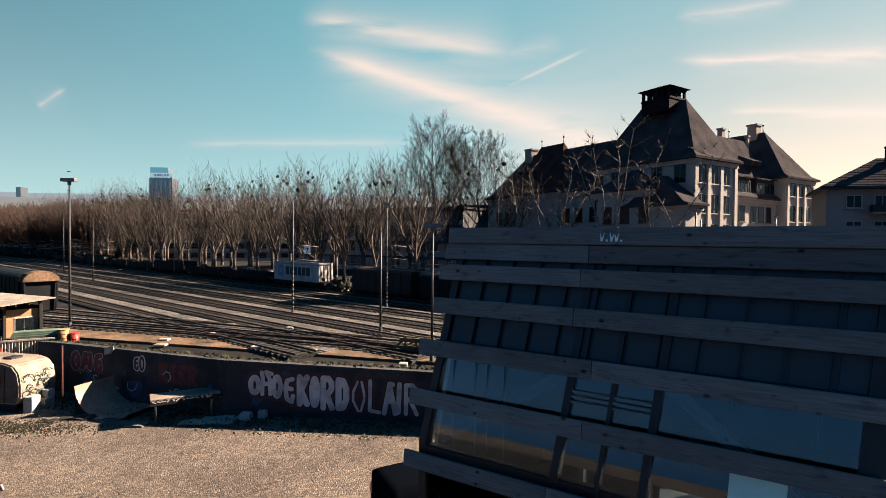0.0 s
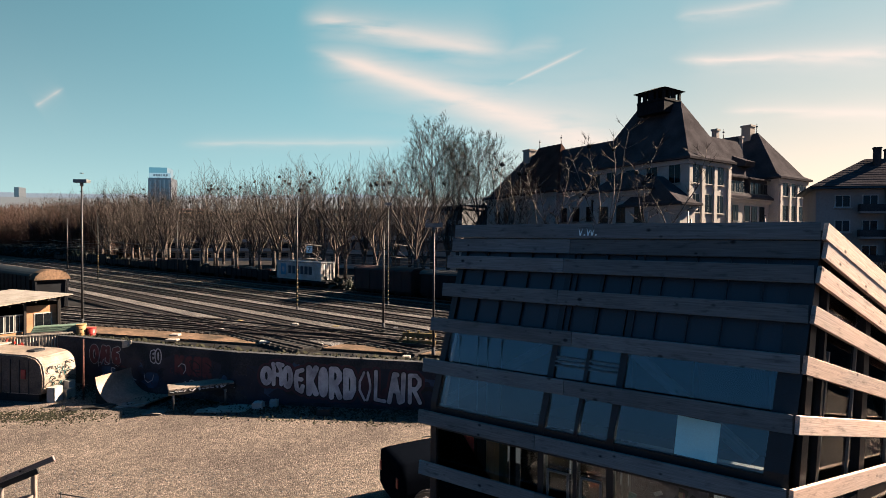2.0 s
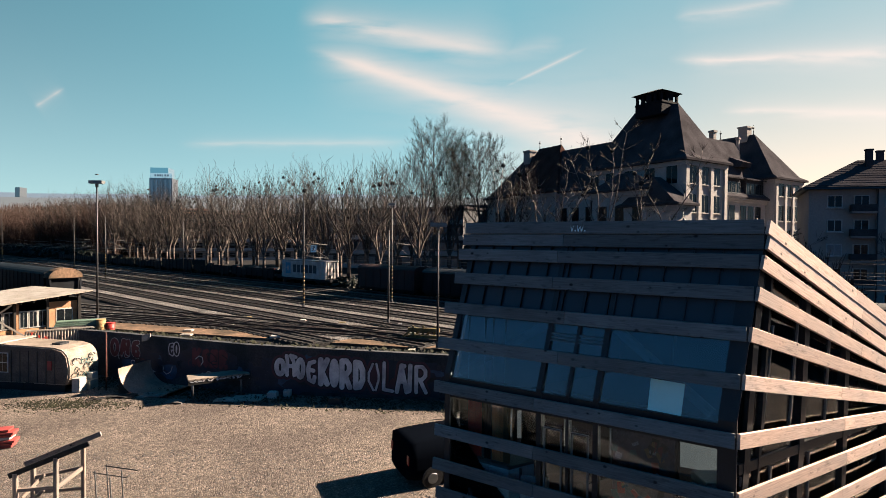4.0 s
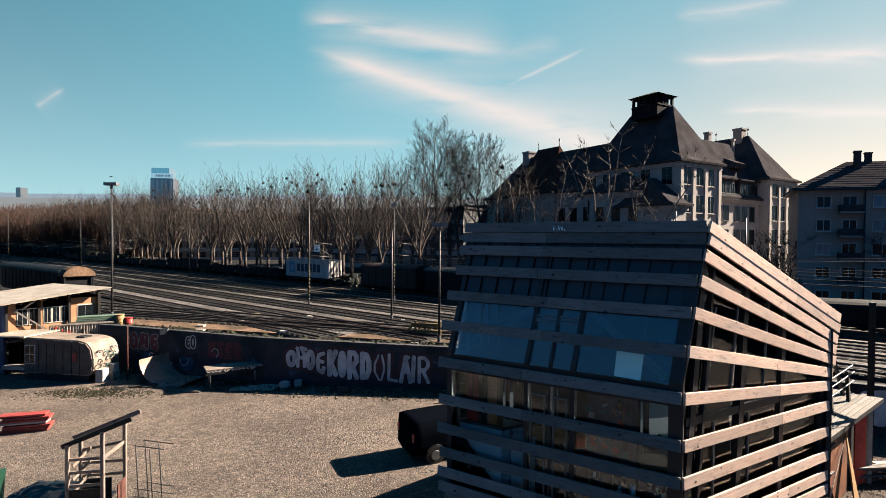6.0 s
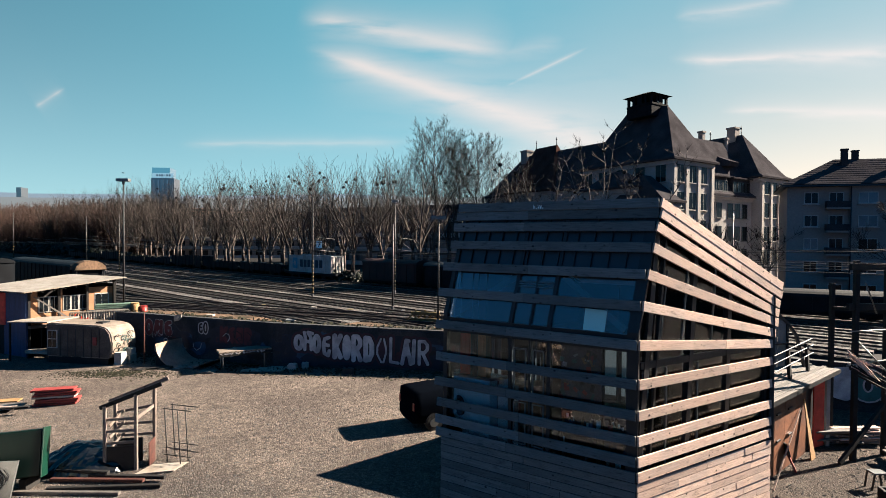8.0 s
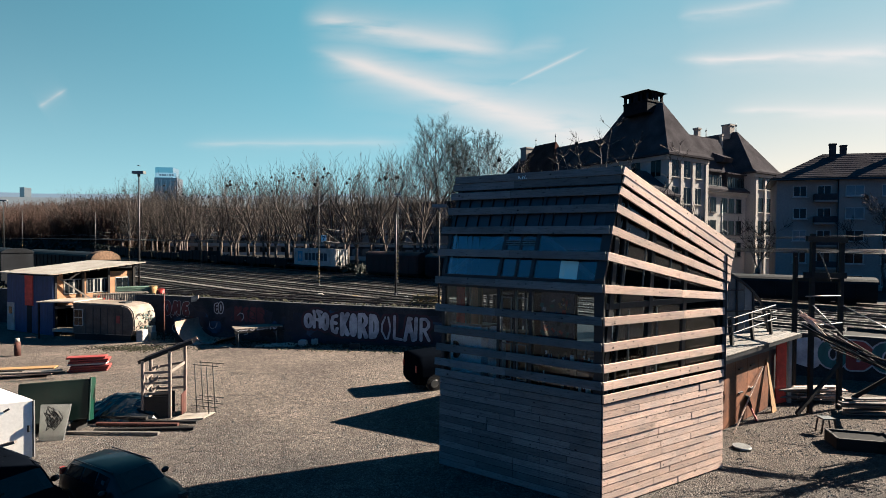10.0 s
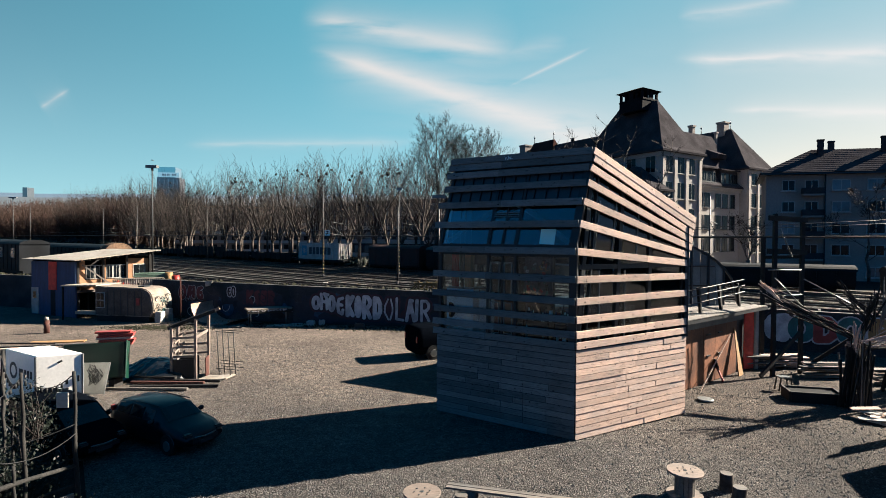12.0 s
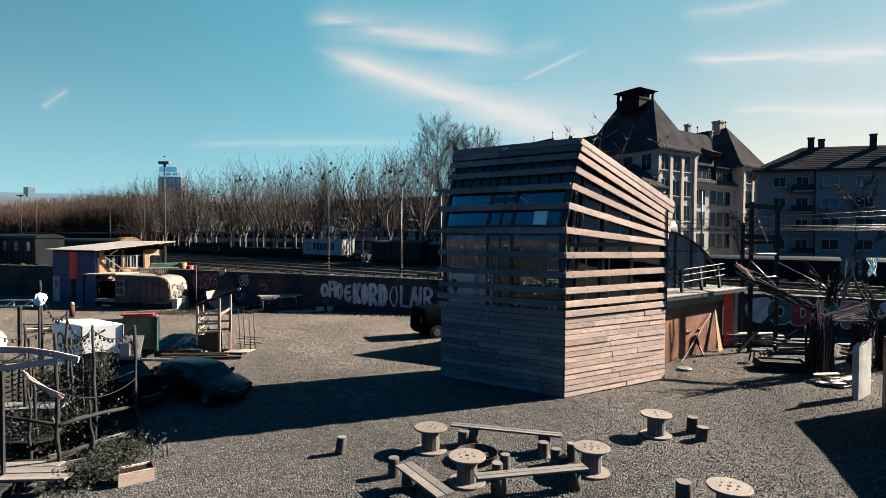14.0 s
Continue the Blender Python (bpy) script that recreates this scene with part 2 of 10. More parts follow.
# stones of the side yard darker and browner
gdarker, gside, gwave = gn.new("ShaderNodeMix"), gn.new("ShaderNodeMapRange"), gn.new("ShaderNodeMath")
gwave.operation = "MULTIPLY_ADD"
gwave.inputs[1].default_value = 6.0
gl.new(gnoise.outputs["Fac"], gwave.inputs[0])
gl.new(gsep.outputs[0], gwave.inputs[2])
gside.inputs["From Min"].default_value, gside.inputs["From Max"].default_value = 8.5, 14.0
gl.new(gwave.outputs[0], gside.inputs["Value"])
gdarker.data_type, gdarker.blend_type = "RGBA", "MULTIPLY"
gdarker.inputs["B"].default_value = (0.70, 0.66, 0.63, 1)
gl.new(gside.outputs["Result"], gdarker.inputs["Factor"])
gl.new(gmix.outputs["Result"], gdarker.inputs["A"])
gl.new(gdarker.outputs["Result"], gb.inputs["Base Color"])
M_RAILSOIL = mat("oily_ballast", (0.00952, 0.009044, 0.00952), 0.95, var=0.45, scale=0.3, fine=3, bump=0.8, spec=0.1)
M_PATH = mat("pale_cess_gravel", (0.105, 0.098, 0.093), 0.95, var=0.3, scale=0.25, fine=6, bump=1.0, cells=9, spec=0.1, obj=0.3)
M_BED = mat("dark_ballast", (0.01618, 0.01523, 0.01476), 0.95, var=0.35, scale=0.25, fine=6, bump=1.0, cells=9, spec=0.1)
M_RUSTSOIL = mat("rusty_soil", (0.1047, 0.06664, 0.04284), 0.95, var=0.45, scale=0.5, fine=5, bump=0.8, second=(0.02856, 0.0238, 0.01666), spec=0.1)
M_RAIL = mat("rail_steel", (0.0238, 0.01714, 0.01428), 0.6, 0.0, var=0.3, scale=2)
M_SLEEPER = mat("sleeper", (0.01428, 0.01238, 0.01142), 0.9, var=0.4, scale=2, island=0.4)
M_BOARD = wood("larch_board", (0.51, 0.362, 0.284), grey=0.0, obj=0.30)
# front copy of the larch: grey weathering, with its shade put in too
M_SHADEBOARD = wood("shaded_grey_larch", (0.150, 0.158, 0.156), grey=0.25, obj=0.35)
M_PLANK = wood("grey_plank", (0.17, 0.1394, 0.1156), grey=0.35, obj=0.35)
M_FRESH = wood("fresh_timber", (0.1632, 0.1258, 0.102), grey=0.05, obj=0.2)
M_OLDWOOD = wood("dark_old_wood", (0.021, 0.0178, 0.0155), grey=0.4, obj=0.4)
M_DARK = mat("black_metal", (0.007616, 0.008568, 0.01047), 0.45, var=0.3, scale=3, spec=0.4)
M_SLATE = mat("dark_blue_metal_sheet", (0.01047, 0.01285, 0.01904), 0.42, var=0.25, scale=1.5, spec=0.5, obj=0.2)
M_GLASS = glass("window_glass")
M_PANE = mat("dark_pane", (0.005712, 0.007616, 0.00952), 0.10, var=0.2, bump=0, spec=0.22, obj=0.3)
# pane with the reflected sky put into its base colour
M_PANE_SKY = mat("pale_sky_pane", (0.0952, 0.119, 0.1333), 0.15, var=0.3, scale=0.8, bump=0, spec=0.6, obj=0.4)
M_CONCRETE = mat("stained_concrete", (0.02618, 0.02666, 0.02856), 0.9, var=0.45, scale=0.7, fine=12, second=(0.008568, 0.01095, 0.01428))
M_UNSEENGROUND = mat("dark_unseen_ground", (0.01666, 0.01666, 0.01761), 0.95, var=0.3, scale=0.6, fine=40, spec=0.1)
M_SPRAY_P = mat("maroon_spray", (0.03332, 0.01047, 0.01666), 0.6, var=0.35, scale=2)
M_SPRAY_N = mat("navy_spray", (0.005712, 0.01047, 0.02142), 0.6, var=0.35, scale=2)
M_RUST = mat("rust", (0.0476, 0.01523, 0.01047), 0.8, var=0.35, scale=4)
M_PLASTER = mat("pale_plaster", (0.275, 0.255, 0.236), 0.9, var=0.13, scale=0.35, fine=6, spec=0.1)
M_STONE = mat("pale_stone_trim", (0.30, 0.272, 0.245), 0.85, var=0.12, scale=0.5, fine=6, spec=0.1)
M_REDROOF = mat("red_roof_tile", (0.0714, 0.02951, 0.01999), 0.9, var=0.3, scale=0.05, fine=1, bump=0.2, spec=0.1, island=0.6)
M_ROOF = mat("brown_roof_tile", (0.040, 0.037, 0.0395), 1.0, var=0.28, scale=0.5, fine=7, bump=0.6, spec=0.0)
M_REDTILE = mat("red_brown_tile", (0.046, 0.026, 0.022), 0.85, var=0.28, scale=0.5, fine=7, bump=0.6, spec=0.0)
M_PALEBARK = mat("pale_pollard_bark", (0.15, 0.13, 0.113), 0.9, var=0.4, scale=1.3, fine=9, second=(0.05, 0.043, 0.038), spec=0.1)
M_CUPOLA = mat("dark_weathered_cladding", (0.010, 0.010, 0.012), 0.9, var=0.3, scale=2, spec=0.05)
M_APT = mat("beige_render", (0.205, 0.180, 0.162), 0.9, var=0.1, scale=0.25, fine=5, spec=0.1)
M_OCHREWALL = mat("ochre_render", (0.102, 0.085, 0.07004), 0.9, var=0.15, scale=0.2, fine=4, spec=0.1)
M_TOWNWALL = mat("sandy_render", (0.204, 0.1462, 0.1054), 0.9, var=0.15, scale=0.2, fine=4, spec=0.1)
M_BARK = mat("plane_bark", (0.074, 0.062, 0.055), 0.9, var=0.4, scale=1.3, fine=9, second=(0.034, 0.02924, 0.02584), spec=0.1)
M_TWIG = mat("twig", (0.0235, 0.0198, 0.0185), 0.9, var=0.4, scale=1, fine=9, spec=0.1)
M_REDTWIG = mat("reddish_twig", (0.03536, 0.02312, 0.01904), 0.9, var=0.4, scale=0.3, fine=2, spec=0.1, island=0.35)
M_NEST = mat("nest_twigs", (0.00952, 0.007616, 0.006188), 0.95, var=0.4, scale=5)
M_WHITE = mat("white_paint", (0.2951, 0.2856, 0.2666), 0.45, var=0.14, scale=1.2, fine=15, second=(0.2142, 0.1999, 0.1809))
M_CREAM = mat("cream_paint", (0.238, 0.2142, 0.1829), 0.5, var=0.2, scale=1.2, fine=10, second=(0.1809, 0.1523, 0.119))
M_CARAVAN = mat("faded_caravan_cream", (0.17, 0.1394, 0.1122), 0.5, var=0.25, scale=1.2, fine=10, second=(0.1088, 0.0884, 0.068))
M_CARASIDE = mat("stained_brown_boards", (0.068, 0.05576, 0.04488), 0.8, var=0.35, scale=1.5, fine=14)
M_BLUE = mat("blue_painted_boards", (0.01666, 0.0357, 0.0952), 0.6, var=0.25, scale=1.5, fine=12, stretch=(3, 3, 0.5))
M_RED = mat("red_paint", (0.1999, 0.01428, 0.00952), 0.5, var=0.2, scale=2)
M_PINKRED = mat("faded_red_paint", (0.1904, 0.03094, 0.02618), 0.55, var=0.3, scale=2)
# the container's green darkened, its body's shade put into the colour
M_GREENSHADE = mat("shaded_green_paint", (0.000544, 0.0051, 0.003536), 0.5, var=0.25, scale=1.5, spec=0.15)
M_BOXWHITE = mat("clean_white_panel", (0.72, 0.69, 0.64), 0.5, var=0.08, scale=1.0, fine=12, bump=0.02)
M_GREEN = mat("green_paint", (0.00136, 0.0204, 0.01156), 0.45, var=0.25, scale=1.5, second=(0.001428, 0.01666, 0.00952))
M_POST = mat("grey_rough_log", (0.012, 0.0108, 0.0098), 0.9, var=0.5, scale=6, fine=30, stretch=(1, 1, 0.3), second=(0.008, 0.0075, 0.007))
M_DKGREEN = mat("pale_green_paint", (0.07616, 0.1142, 0.08568), 0.6, var=0.25, scale=2)
M_ORANGE = mat("rusty_orange_panel", (0.135, 0.053, 0.023), 0.55, var=0.3, scale=0.9, fine=10, second=(0.05712, 0.02142, 0.01047))
M_OCHRE = mat("ochre_board", (0.2142, 0.1238, 0.0476), 0.7, var=0.2, scale=2)
M_PLY = mat("orange_plywood", (0.238, 0.1238, 0.06188), 0.7, var=0.2, scale=1.5, fine=14, stretch=(1, 1, 4))
M_STEEL = mat("galvanised_steel", (0.1428, 0.1476, 0.1476), 0.45, 0.7, var=0.2, scale=2)
M_GREYSTEEL = mat("dull_grey_steel", (0.02618, 0.02761, 0.02951), 0.55, 0.4, var=0.25, scale=1)
M_RUBBER = mat("rubber", (0.005712, 0.005712, 0.006188), 0.8, var=0.2)
M_TARP = mat("black_plastic_sheet", (0.00476, 0.005236, 0.006188), 0.28, var=0.3, scale=2, spec=0.6)
M_CARBLUE = mat("dark_blue_car_paint", (0.0018, 0.0030, 0.0062), 0.35, var=0.1, bump=0, spec=0.2, coat=0.08)
M_CARBLACK = mat("black_car_paint", (0.0019, 0.0026, 0.0042), 0.5, var=0.1, bump=0, spec=0.0)
M_REDWAGON = mat("dark_red_wagon", (0.02142, 0.006188, 0.005712), 0.7, var=0.35, scale=0.8, second=(0.00952, 0.005712, 0.005712))
M_DKWAGON = mat("dark_wagon", (0.006664, 0.007616, 0.00952), 0.6, var=0.4, scale=0.6, spec=0.08)
M_YELLOW = mat("worn_yellow_paint", (0.0952, 0.06868, 0.0238), 0.6, var=0.35, scale=4)
M_SIGNBLUE = mat("pale_blue_paint", (0.05712, 0.1571, 0.238), 0.5, var=0.1)
M_INK = mat("dark_lettering", (0.00952, 0.01666, 0.02856), 0.6, var=0.15)
M_GRASS = mat("thin_grass", (0.0204, 0.0204, 0.00884), 0.9, var=0.4, scale=1, fine=14, island=0.5)
M_WEED = mat("dark_weed_leaf", (0.014, 0.021, 0.0085), 0.7, var=0.4, scale=3, island=0.6)
M_LEAF = mat("evergreen_leaf", (0.0050, 0.0088, 0.0042), 0.6, var=0.3, scale=4, island=0.5)
M_SPRAY_W = mat("silver_spray", (0.374, 0.3604, 0.3672), 0.5, var=0.25, scale=1.6, second=(0.1836, 0.1836, 0.1972))
M_SPRAY_R = mat("dark_red_spray", (0.07616, 0.01428, 0.01904), 0.6, var=0.35, scale=2)
M_SPRAY_B = mat("blue_spray", (0.01428, 0.03808, 0.07616), 0.6, var=0.35, scale=2)
M_SPRAY_K = mat("black_spray", (0.005712, 0.005712, 0.007616), 0.6, var=0.3)
M_SPRAY_T = mat("turquoise_spray", (0.02856, 0.0952, 0.0952), 0.6, var=0.3, scale=2)
M_BRIGHTRED = mat("bright_red", (0.55, 0.055, 0.032), 0.7, var=0.25, scale=3)
M_ORANGESTRIP = mat("orange_strip", (0.68, 0.30, 0.12), 0.9, var=0.25, scale=3)
M_SHEET = mat("pale_turquoise_sheet", (0.45, 0.68, 0.64), 0.6, var=0.06, scale=1)
M_PAPER = mat("white_sheet", (0.70, 0.80, 0.80), 0.6, var=0.06, scale=1)


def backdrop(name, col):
    """A far surface that glows by itself, the haze put into its pale colour."""
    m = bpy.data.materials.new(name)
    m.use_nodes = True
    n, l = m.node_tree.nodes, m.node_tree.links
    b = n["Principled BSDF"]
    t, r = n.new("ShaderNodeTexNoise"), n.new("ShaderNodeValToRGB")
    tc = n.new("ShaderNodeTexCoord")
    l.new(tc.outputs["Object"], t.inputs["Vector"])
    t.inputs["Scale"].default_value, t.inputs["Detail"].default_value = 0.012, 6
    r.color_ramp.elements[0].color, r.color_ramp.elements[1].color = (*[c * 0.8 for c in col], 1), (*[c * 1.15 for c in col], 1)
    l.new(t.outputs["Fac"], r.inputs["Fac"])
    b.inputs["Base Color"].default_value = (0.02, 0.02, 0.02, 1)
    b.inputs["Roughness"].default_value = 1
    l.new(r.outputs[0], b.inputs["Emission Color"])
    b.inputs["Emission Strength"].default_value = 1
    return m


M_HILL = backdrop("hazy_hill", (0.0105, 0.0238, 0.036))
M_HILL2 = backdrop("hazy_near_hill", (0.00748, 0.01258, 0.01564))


# ---- building blocks ----
def part(name, bm, material, parent=None, label="", smooth=False):
    me = bpy.data.meshes.new(name)
    bm.normal_update()
    bm.to_mesh(me)
    bm.free()
    if smooth:
        me.polygons.foreach_set("use_smooth", [True] * len(me.polygons))
    for m in (material if isinstance(material, (list, tuple)) else [material]):
        me.materials.append(m)
    ob = new(name, me)
    if parent:
        under(ob, parent)
    if label:
        ob["label"] = label
    return ob


def place_of(ob):
    return (place_of(ob.parent) @ ob.matrix_parent_inverse if ob.parent else Matrix()) @ ob.matrix_basis


def under(ob, parent):
    """Hangs a part under its thing without moving it."""
    ob.parent = parent
    ob.matrix_parent_inverse = place_of(parent).inverted()


def thing(name, x=0.0, y=0.0, z=0.0, label="", category="", group=""):
    ob = new(name)
    ob.matrix_basis = pose(x, y, z)
    return tagged(ob, label, category, group)


def share(name, me, m, parent, label=""):
    """One more part on a mesh that is there already."""
    ob = new(name, me)
    ob.matrix_basis = m
    under(ob, parent)
    if label:
        ob["label"] = label
    return ob


def hexa(bm, pts, mi=0):
    """A solid from eight corners: four below, then four above, both anticlockwise seen from above."""
    v = [bm.verts.new(p) for p in pts]
    for q in ((3, 2, 1, 0), (4, 5, 6, 7), (0, 1, 5, 4), (1, 2, 6, 5), (2, 3, 7, 6), (3, 0, 4, 7)):
        bm.faces.new([v[k] for k in q]).material_index = mi
    return v


def box(bm, x0, y0, z0, x1, y1, z1, mi=0):
    return hexa(bm, [(x0, y0, z0), (x1, y0, z0), (x1, y1, z0), (x0, y1, z0), (x0, y0, z1), (x1, y0, z1), (x1, y1, z1), (x0, y1, z1)], mi)


def beam(bm, p, q, w, h, up=(0, 0, 1), mi=0):
    """A bar from p to q, w wide and h high, centred on the line."""
    p, q, up = Vector(p), Vector(q), Vector(up)
    d = (q - p).normalized()
    s = d.cross(up)
    if s.length < 1e-3:
        s = d.cross(Vector((1, 0, 0)))
    s.normalize()
    u = s.cross(d)
    s, u = s * w / 2, u * h / 2
    return hexa(bm, [p - s - u, p + s - u, q + s - u, q - s - u, p - s + u, p + s + u, q + s + u, q - s + u], mi)


def tube(bm, p, q, r0, r1=None, seg=8, caps=True, mi=0):
    r1 = r0 if r1 is None else r1
    p, q = Vector(p), Vector(q)
    d = (q - p).normalized()
    a = d.orthogonal().normalized()
    b = d.cross(a)
    rings = []
    for c, r in ((p, r0), (q, r1)):
        rings.append([bm.verts.new(c + (a * math.cos(t) + b * math.sin(t)) * r) for t in (2 * math.pi * k / seg for k in range(seg))])
    for k in range(seg):
        f = bm.faces.new((rings[0][k], rings[0][(k + 1) % seg], rings[1][(k + 1) % seg], rings[1][k]))
        f.material_index, f.smooth = mi, True
    if caps:
        bm.faces.new(rings[0][::-1]).material_index = mi
        bm.faces.new(rings[1]).material_index = mi


def prism(bm, poly, z0, z1, mi=0):
    """An upright solid over a polygon, anticlockwise."""
    lo = [bm.verts.new((x, y, z0)) for x, y in poly]
    hi = [bm.verts.new((x, y, z1)) for x, y in poly]
    n = len(poly)
    for k in range(n):
        bm.faces.new((lo[k], lo[(k + 1) % n], hi[(k + 1) % n], hi[k])).material_index = mi
    bm.faces.new(hi).material_index = mi
    bm.faces.new(lo[::-1]).material_index = mi

def leaf_cloud(bm, centre, size, count, rng, leaf=0.08, mi=0):
    """Many small leaves or twig flecks round a centre."""
    c = Vector(centre)
    for _ in range(count):
        p = c + Vector((rng.gauss(0, size[0]), rng.gauss(0, size[1]), rng.gauss(0, size[2])))
        a = Vector((rng.uniform(-1, 1), rng.uniform(-1, 1), rng.uniform(-1, 1))).normalized()
        b = a.orthogonal().normalized()
        k = leaf * rng.uniform(0.6, 1.4)
        vs = [bm.verts.new(p + a * k), bm.verts.new(p + b * k * 0.45), bm.verts.new(p - a * k), bm.verts.new(p - b * k * 0.45)]
        bm.faces.new(vs).material_index = mi


def limb(bm, pts, radii, seg=8):
    """One continuous round limb through the points."""
    rings = []
    pts = [Vector(p) for p in pts]
    for k, p in enumerate(pts):
        d = (pts[min(k + 1, len(pts) - 1)] - pts[max(k - 1, 0)]).normalized()
        x = d.cross(Vector((0, 1, 0) if abs(d.y) < 0.9 else (1, 0, 0))).normalized()
        y = d.cross(x)
        r = radii[k] if isinstance(radii, (list, tuple)) else radii
        rings.append([bm.verts.new(p + (x * math.cos(2 * math.pi * q / seg) + y * math.sin(2 * math.pi * q / seg)) * r) for q in range(seg)])
    for lo, hi in zip(rings, rings[1:]):
        for q in range(seg):
            bm.faces.new((lo[q], lo[(q + 1) % seg], hi[(q + 1) % seg], hi[q])).smooth = True
    bm.faces.new(rings[0][::-1])
    bm.faces.new(rings[-1])
    bmesh.ops.recalc_face_normals(bm, faces=bm.faces)


def sag(bm, p, q, drop, r, n=10):
    """A hanging cable."""
    p, q = Vector(p), Vector(q)
    pts = [p.lerp(q, k / n) - Vector((0, 0, drop * 4 * (k / n) * (1 - k / n))) for k in range(n + 1)]
    limb(bm, pts, r, 4)
    return pts


def board(parent, p, q, w, h, material, up=(0, 0, 1), name="board", label=""):
    """A board from p to q with its own long axis, so that its grain runs along it. w: thickness, h: height."""
    p, q, up = Vector(p), Vector(q), Vector(up)
    x = (q - p).normalized()
    y = up.cross(x)
    if y.length < 1e-3:
        y = Vector((0, 1, 0)).cross(x)
    y.normalize()
    z = x.cross(y)
    m = Matrix((x, y, z)).transposed().to_4x4()
    m.translation = (p + q) / 2
    ln, c = (q - p).length / 2, min(w, h) * 0.12
    bm = bmesh.new()
    prof = [(-w / 2 + c, -h / 2), (w / 2 - c, -h / 2), (w / 2, -h / 2 + c), (w / 2, h / 2 - c), (w / 2 - c, h / 2), (-w / 2 + c, h / 2), (-w / 2, h / 2 - c), (-w / 2, -h / 2 + c)]
    ra = [bm.verts.new((-ln, a, b)) for a, b in prof]
    rb = [bm.verts.new((ln, a, b)) for a, b in prof]
    for k in range(8):
        bm.faces.new((ra[k], rb[k], rb[(k + 1) % 8], ra[(k + 1) % 8]))
    bm.faces.new(ra)
    bm.faces.new(rb[::-1])
    bmesh.ops.recalc_face_normals(bm, faces=bm.faces)
    ob = part(name, bm, material, parent, label)
    ob.matrix_basis = m
    return ob


def letters(text, size, material, parent, m, name="letter", offset=0.0, depth=0.01):
    """Flat lettering in the built-in font as a mesh."""
    cu = bpy.data.curves.new(name, "FONT")
    cu.body, cu.size, cu.extrude, cu.offset, cu.resolution_u = text, size, depth, offset, 3
    tmp = bpy.data.objects.new(name, cu)
    scene.collection.objects.link(tmp)
    me = bpy.data.meshes.new_from_object(tmp)
    bpy.data.objects.remove(tmp)
    bpy.data.curves.remove(cu)
    me.materials.clear()
    me.materials.append(material)
    ob = new(name, me)
    ob.matrix_basis = m
    under(ob, parent)
    return ob


# ---- ground ----
bm = bmesh.new()
bmesh.ops.create_grid(bm, x_segments=4, y_segments=4, size=4500)
for v in bm.verts:
    if abs(v.co.x) < 1 and abs(v.co.y) < 1:
        v.co.z = 0
ground = tagged(part("ground", bm, M_GRAVEL), "pale grey-brown gravel yard with tyre-worn patches", "ground", kind="structure")

# dark ground out of view, added to cut bounce light on the house
bm = bmesh.new()
prism(bm, [(-300, -200), (300, -200), (300, 9.7), (-300, 9.7)], -0.2, 0.012)
tagged(part("road", bm, M_UNSEENGROUND), "unseen dark ground added to cut light bounced from below", "road", kind="structure")

RZ = 1.2                                    # height of the railway yard
TU, TN = Vector((0.76, -0.65)), Vector((0.65, 0.76))      # along and across the far tracks
WALL = [(-46.0, 50.5), (-20.5, 43.3), (-10.0, 39.6), (4.5, 38.0), (36.0, 24.0), (120.0, -14.0)]
WTOP = [2.7, 2.7, 2.65, 2.3, 2.1, 2.1]
bm = bmesh.new()
prism(bm, [(x + 0.2, y + 0.15) for x, y in WALL] + [(900, -300), (900, 900), (-1200, 1300), (-700, 620)], -0.5, RZ)
tagged(part("rail_ground", bm, M_RAILSOIL), "dark oily ballast of a wide railway yard", "ground", kind="structure")

# ---- distance ----
rng = random.Random(5)
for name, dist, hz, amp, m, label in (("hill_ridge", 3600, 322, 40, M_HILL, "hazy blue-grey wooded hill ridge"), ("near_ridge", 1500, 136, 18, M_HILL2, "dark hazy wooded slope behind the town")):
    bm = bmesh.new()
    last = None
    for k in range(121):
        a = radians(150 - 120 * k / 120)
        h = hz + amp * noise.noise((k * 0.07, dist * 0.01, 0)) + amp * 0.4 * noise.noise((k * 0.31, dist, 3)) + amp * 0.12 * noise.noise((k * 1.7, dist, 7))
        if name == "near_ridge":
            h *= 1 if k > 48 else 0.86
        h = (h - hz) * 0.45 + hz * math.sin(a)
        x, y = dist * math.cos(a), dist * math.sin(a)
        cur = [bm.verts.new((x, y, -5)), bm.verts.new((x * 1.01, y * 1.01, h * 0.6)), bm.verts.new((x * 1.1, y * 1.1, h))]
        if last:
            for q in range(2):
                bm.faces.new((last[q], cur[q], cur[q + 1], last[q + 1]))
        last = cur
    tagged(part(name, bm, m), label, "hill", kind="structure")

TX = -371.0
tower = thing("office_tower", TX + 14, 713, 0, "far dark office tower with a pale glass top storey", "tower")
bm = bmesh.new()
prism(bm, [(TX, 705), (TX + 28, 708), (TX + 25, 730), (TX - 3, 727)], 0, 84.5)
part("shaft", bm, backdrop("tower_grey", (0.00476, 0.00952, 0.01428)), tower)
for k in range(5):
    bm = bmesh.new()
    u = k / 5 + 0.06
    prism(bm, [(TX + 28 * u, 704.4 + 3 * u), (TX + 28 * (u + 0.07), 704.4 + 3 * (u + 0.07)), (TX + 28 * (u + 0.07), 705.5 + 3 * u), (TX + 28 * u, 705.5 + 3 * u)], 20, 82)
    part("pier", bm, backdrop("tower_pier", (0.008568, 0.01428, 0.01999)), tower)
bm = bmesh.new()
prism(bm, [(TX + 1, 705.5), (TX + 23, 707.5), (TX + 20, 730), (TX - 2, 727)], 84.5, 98)
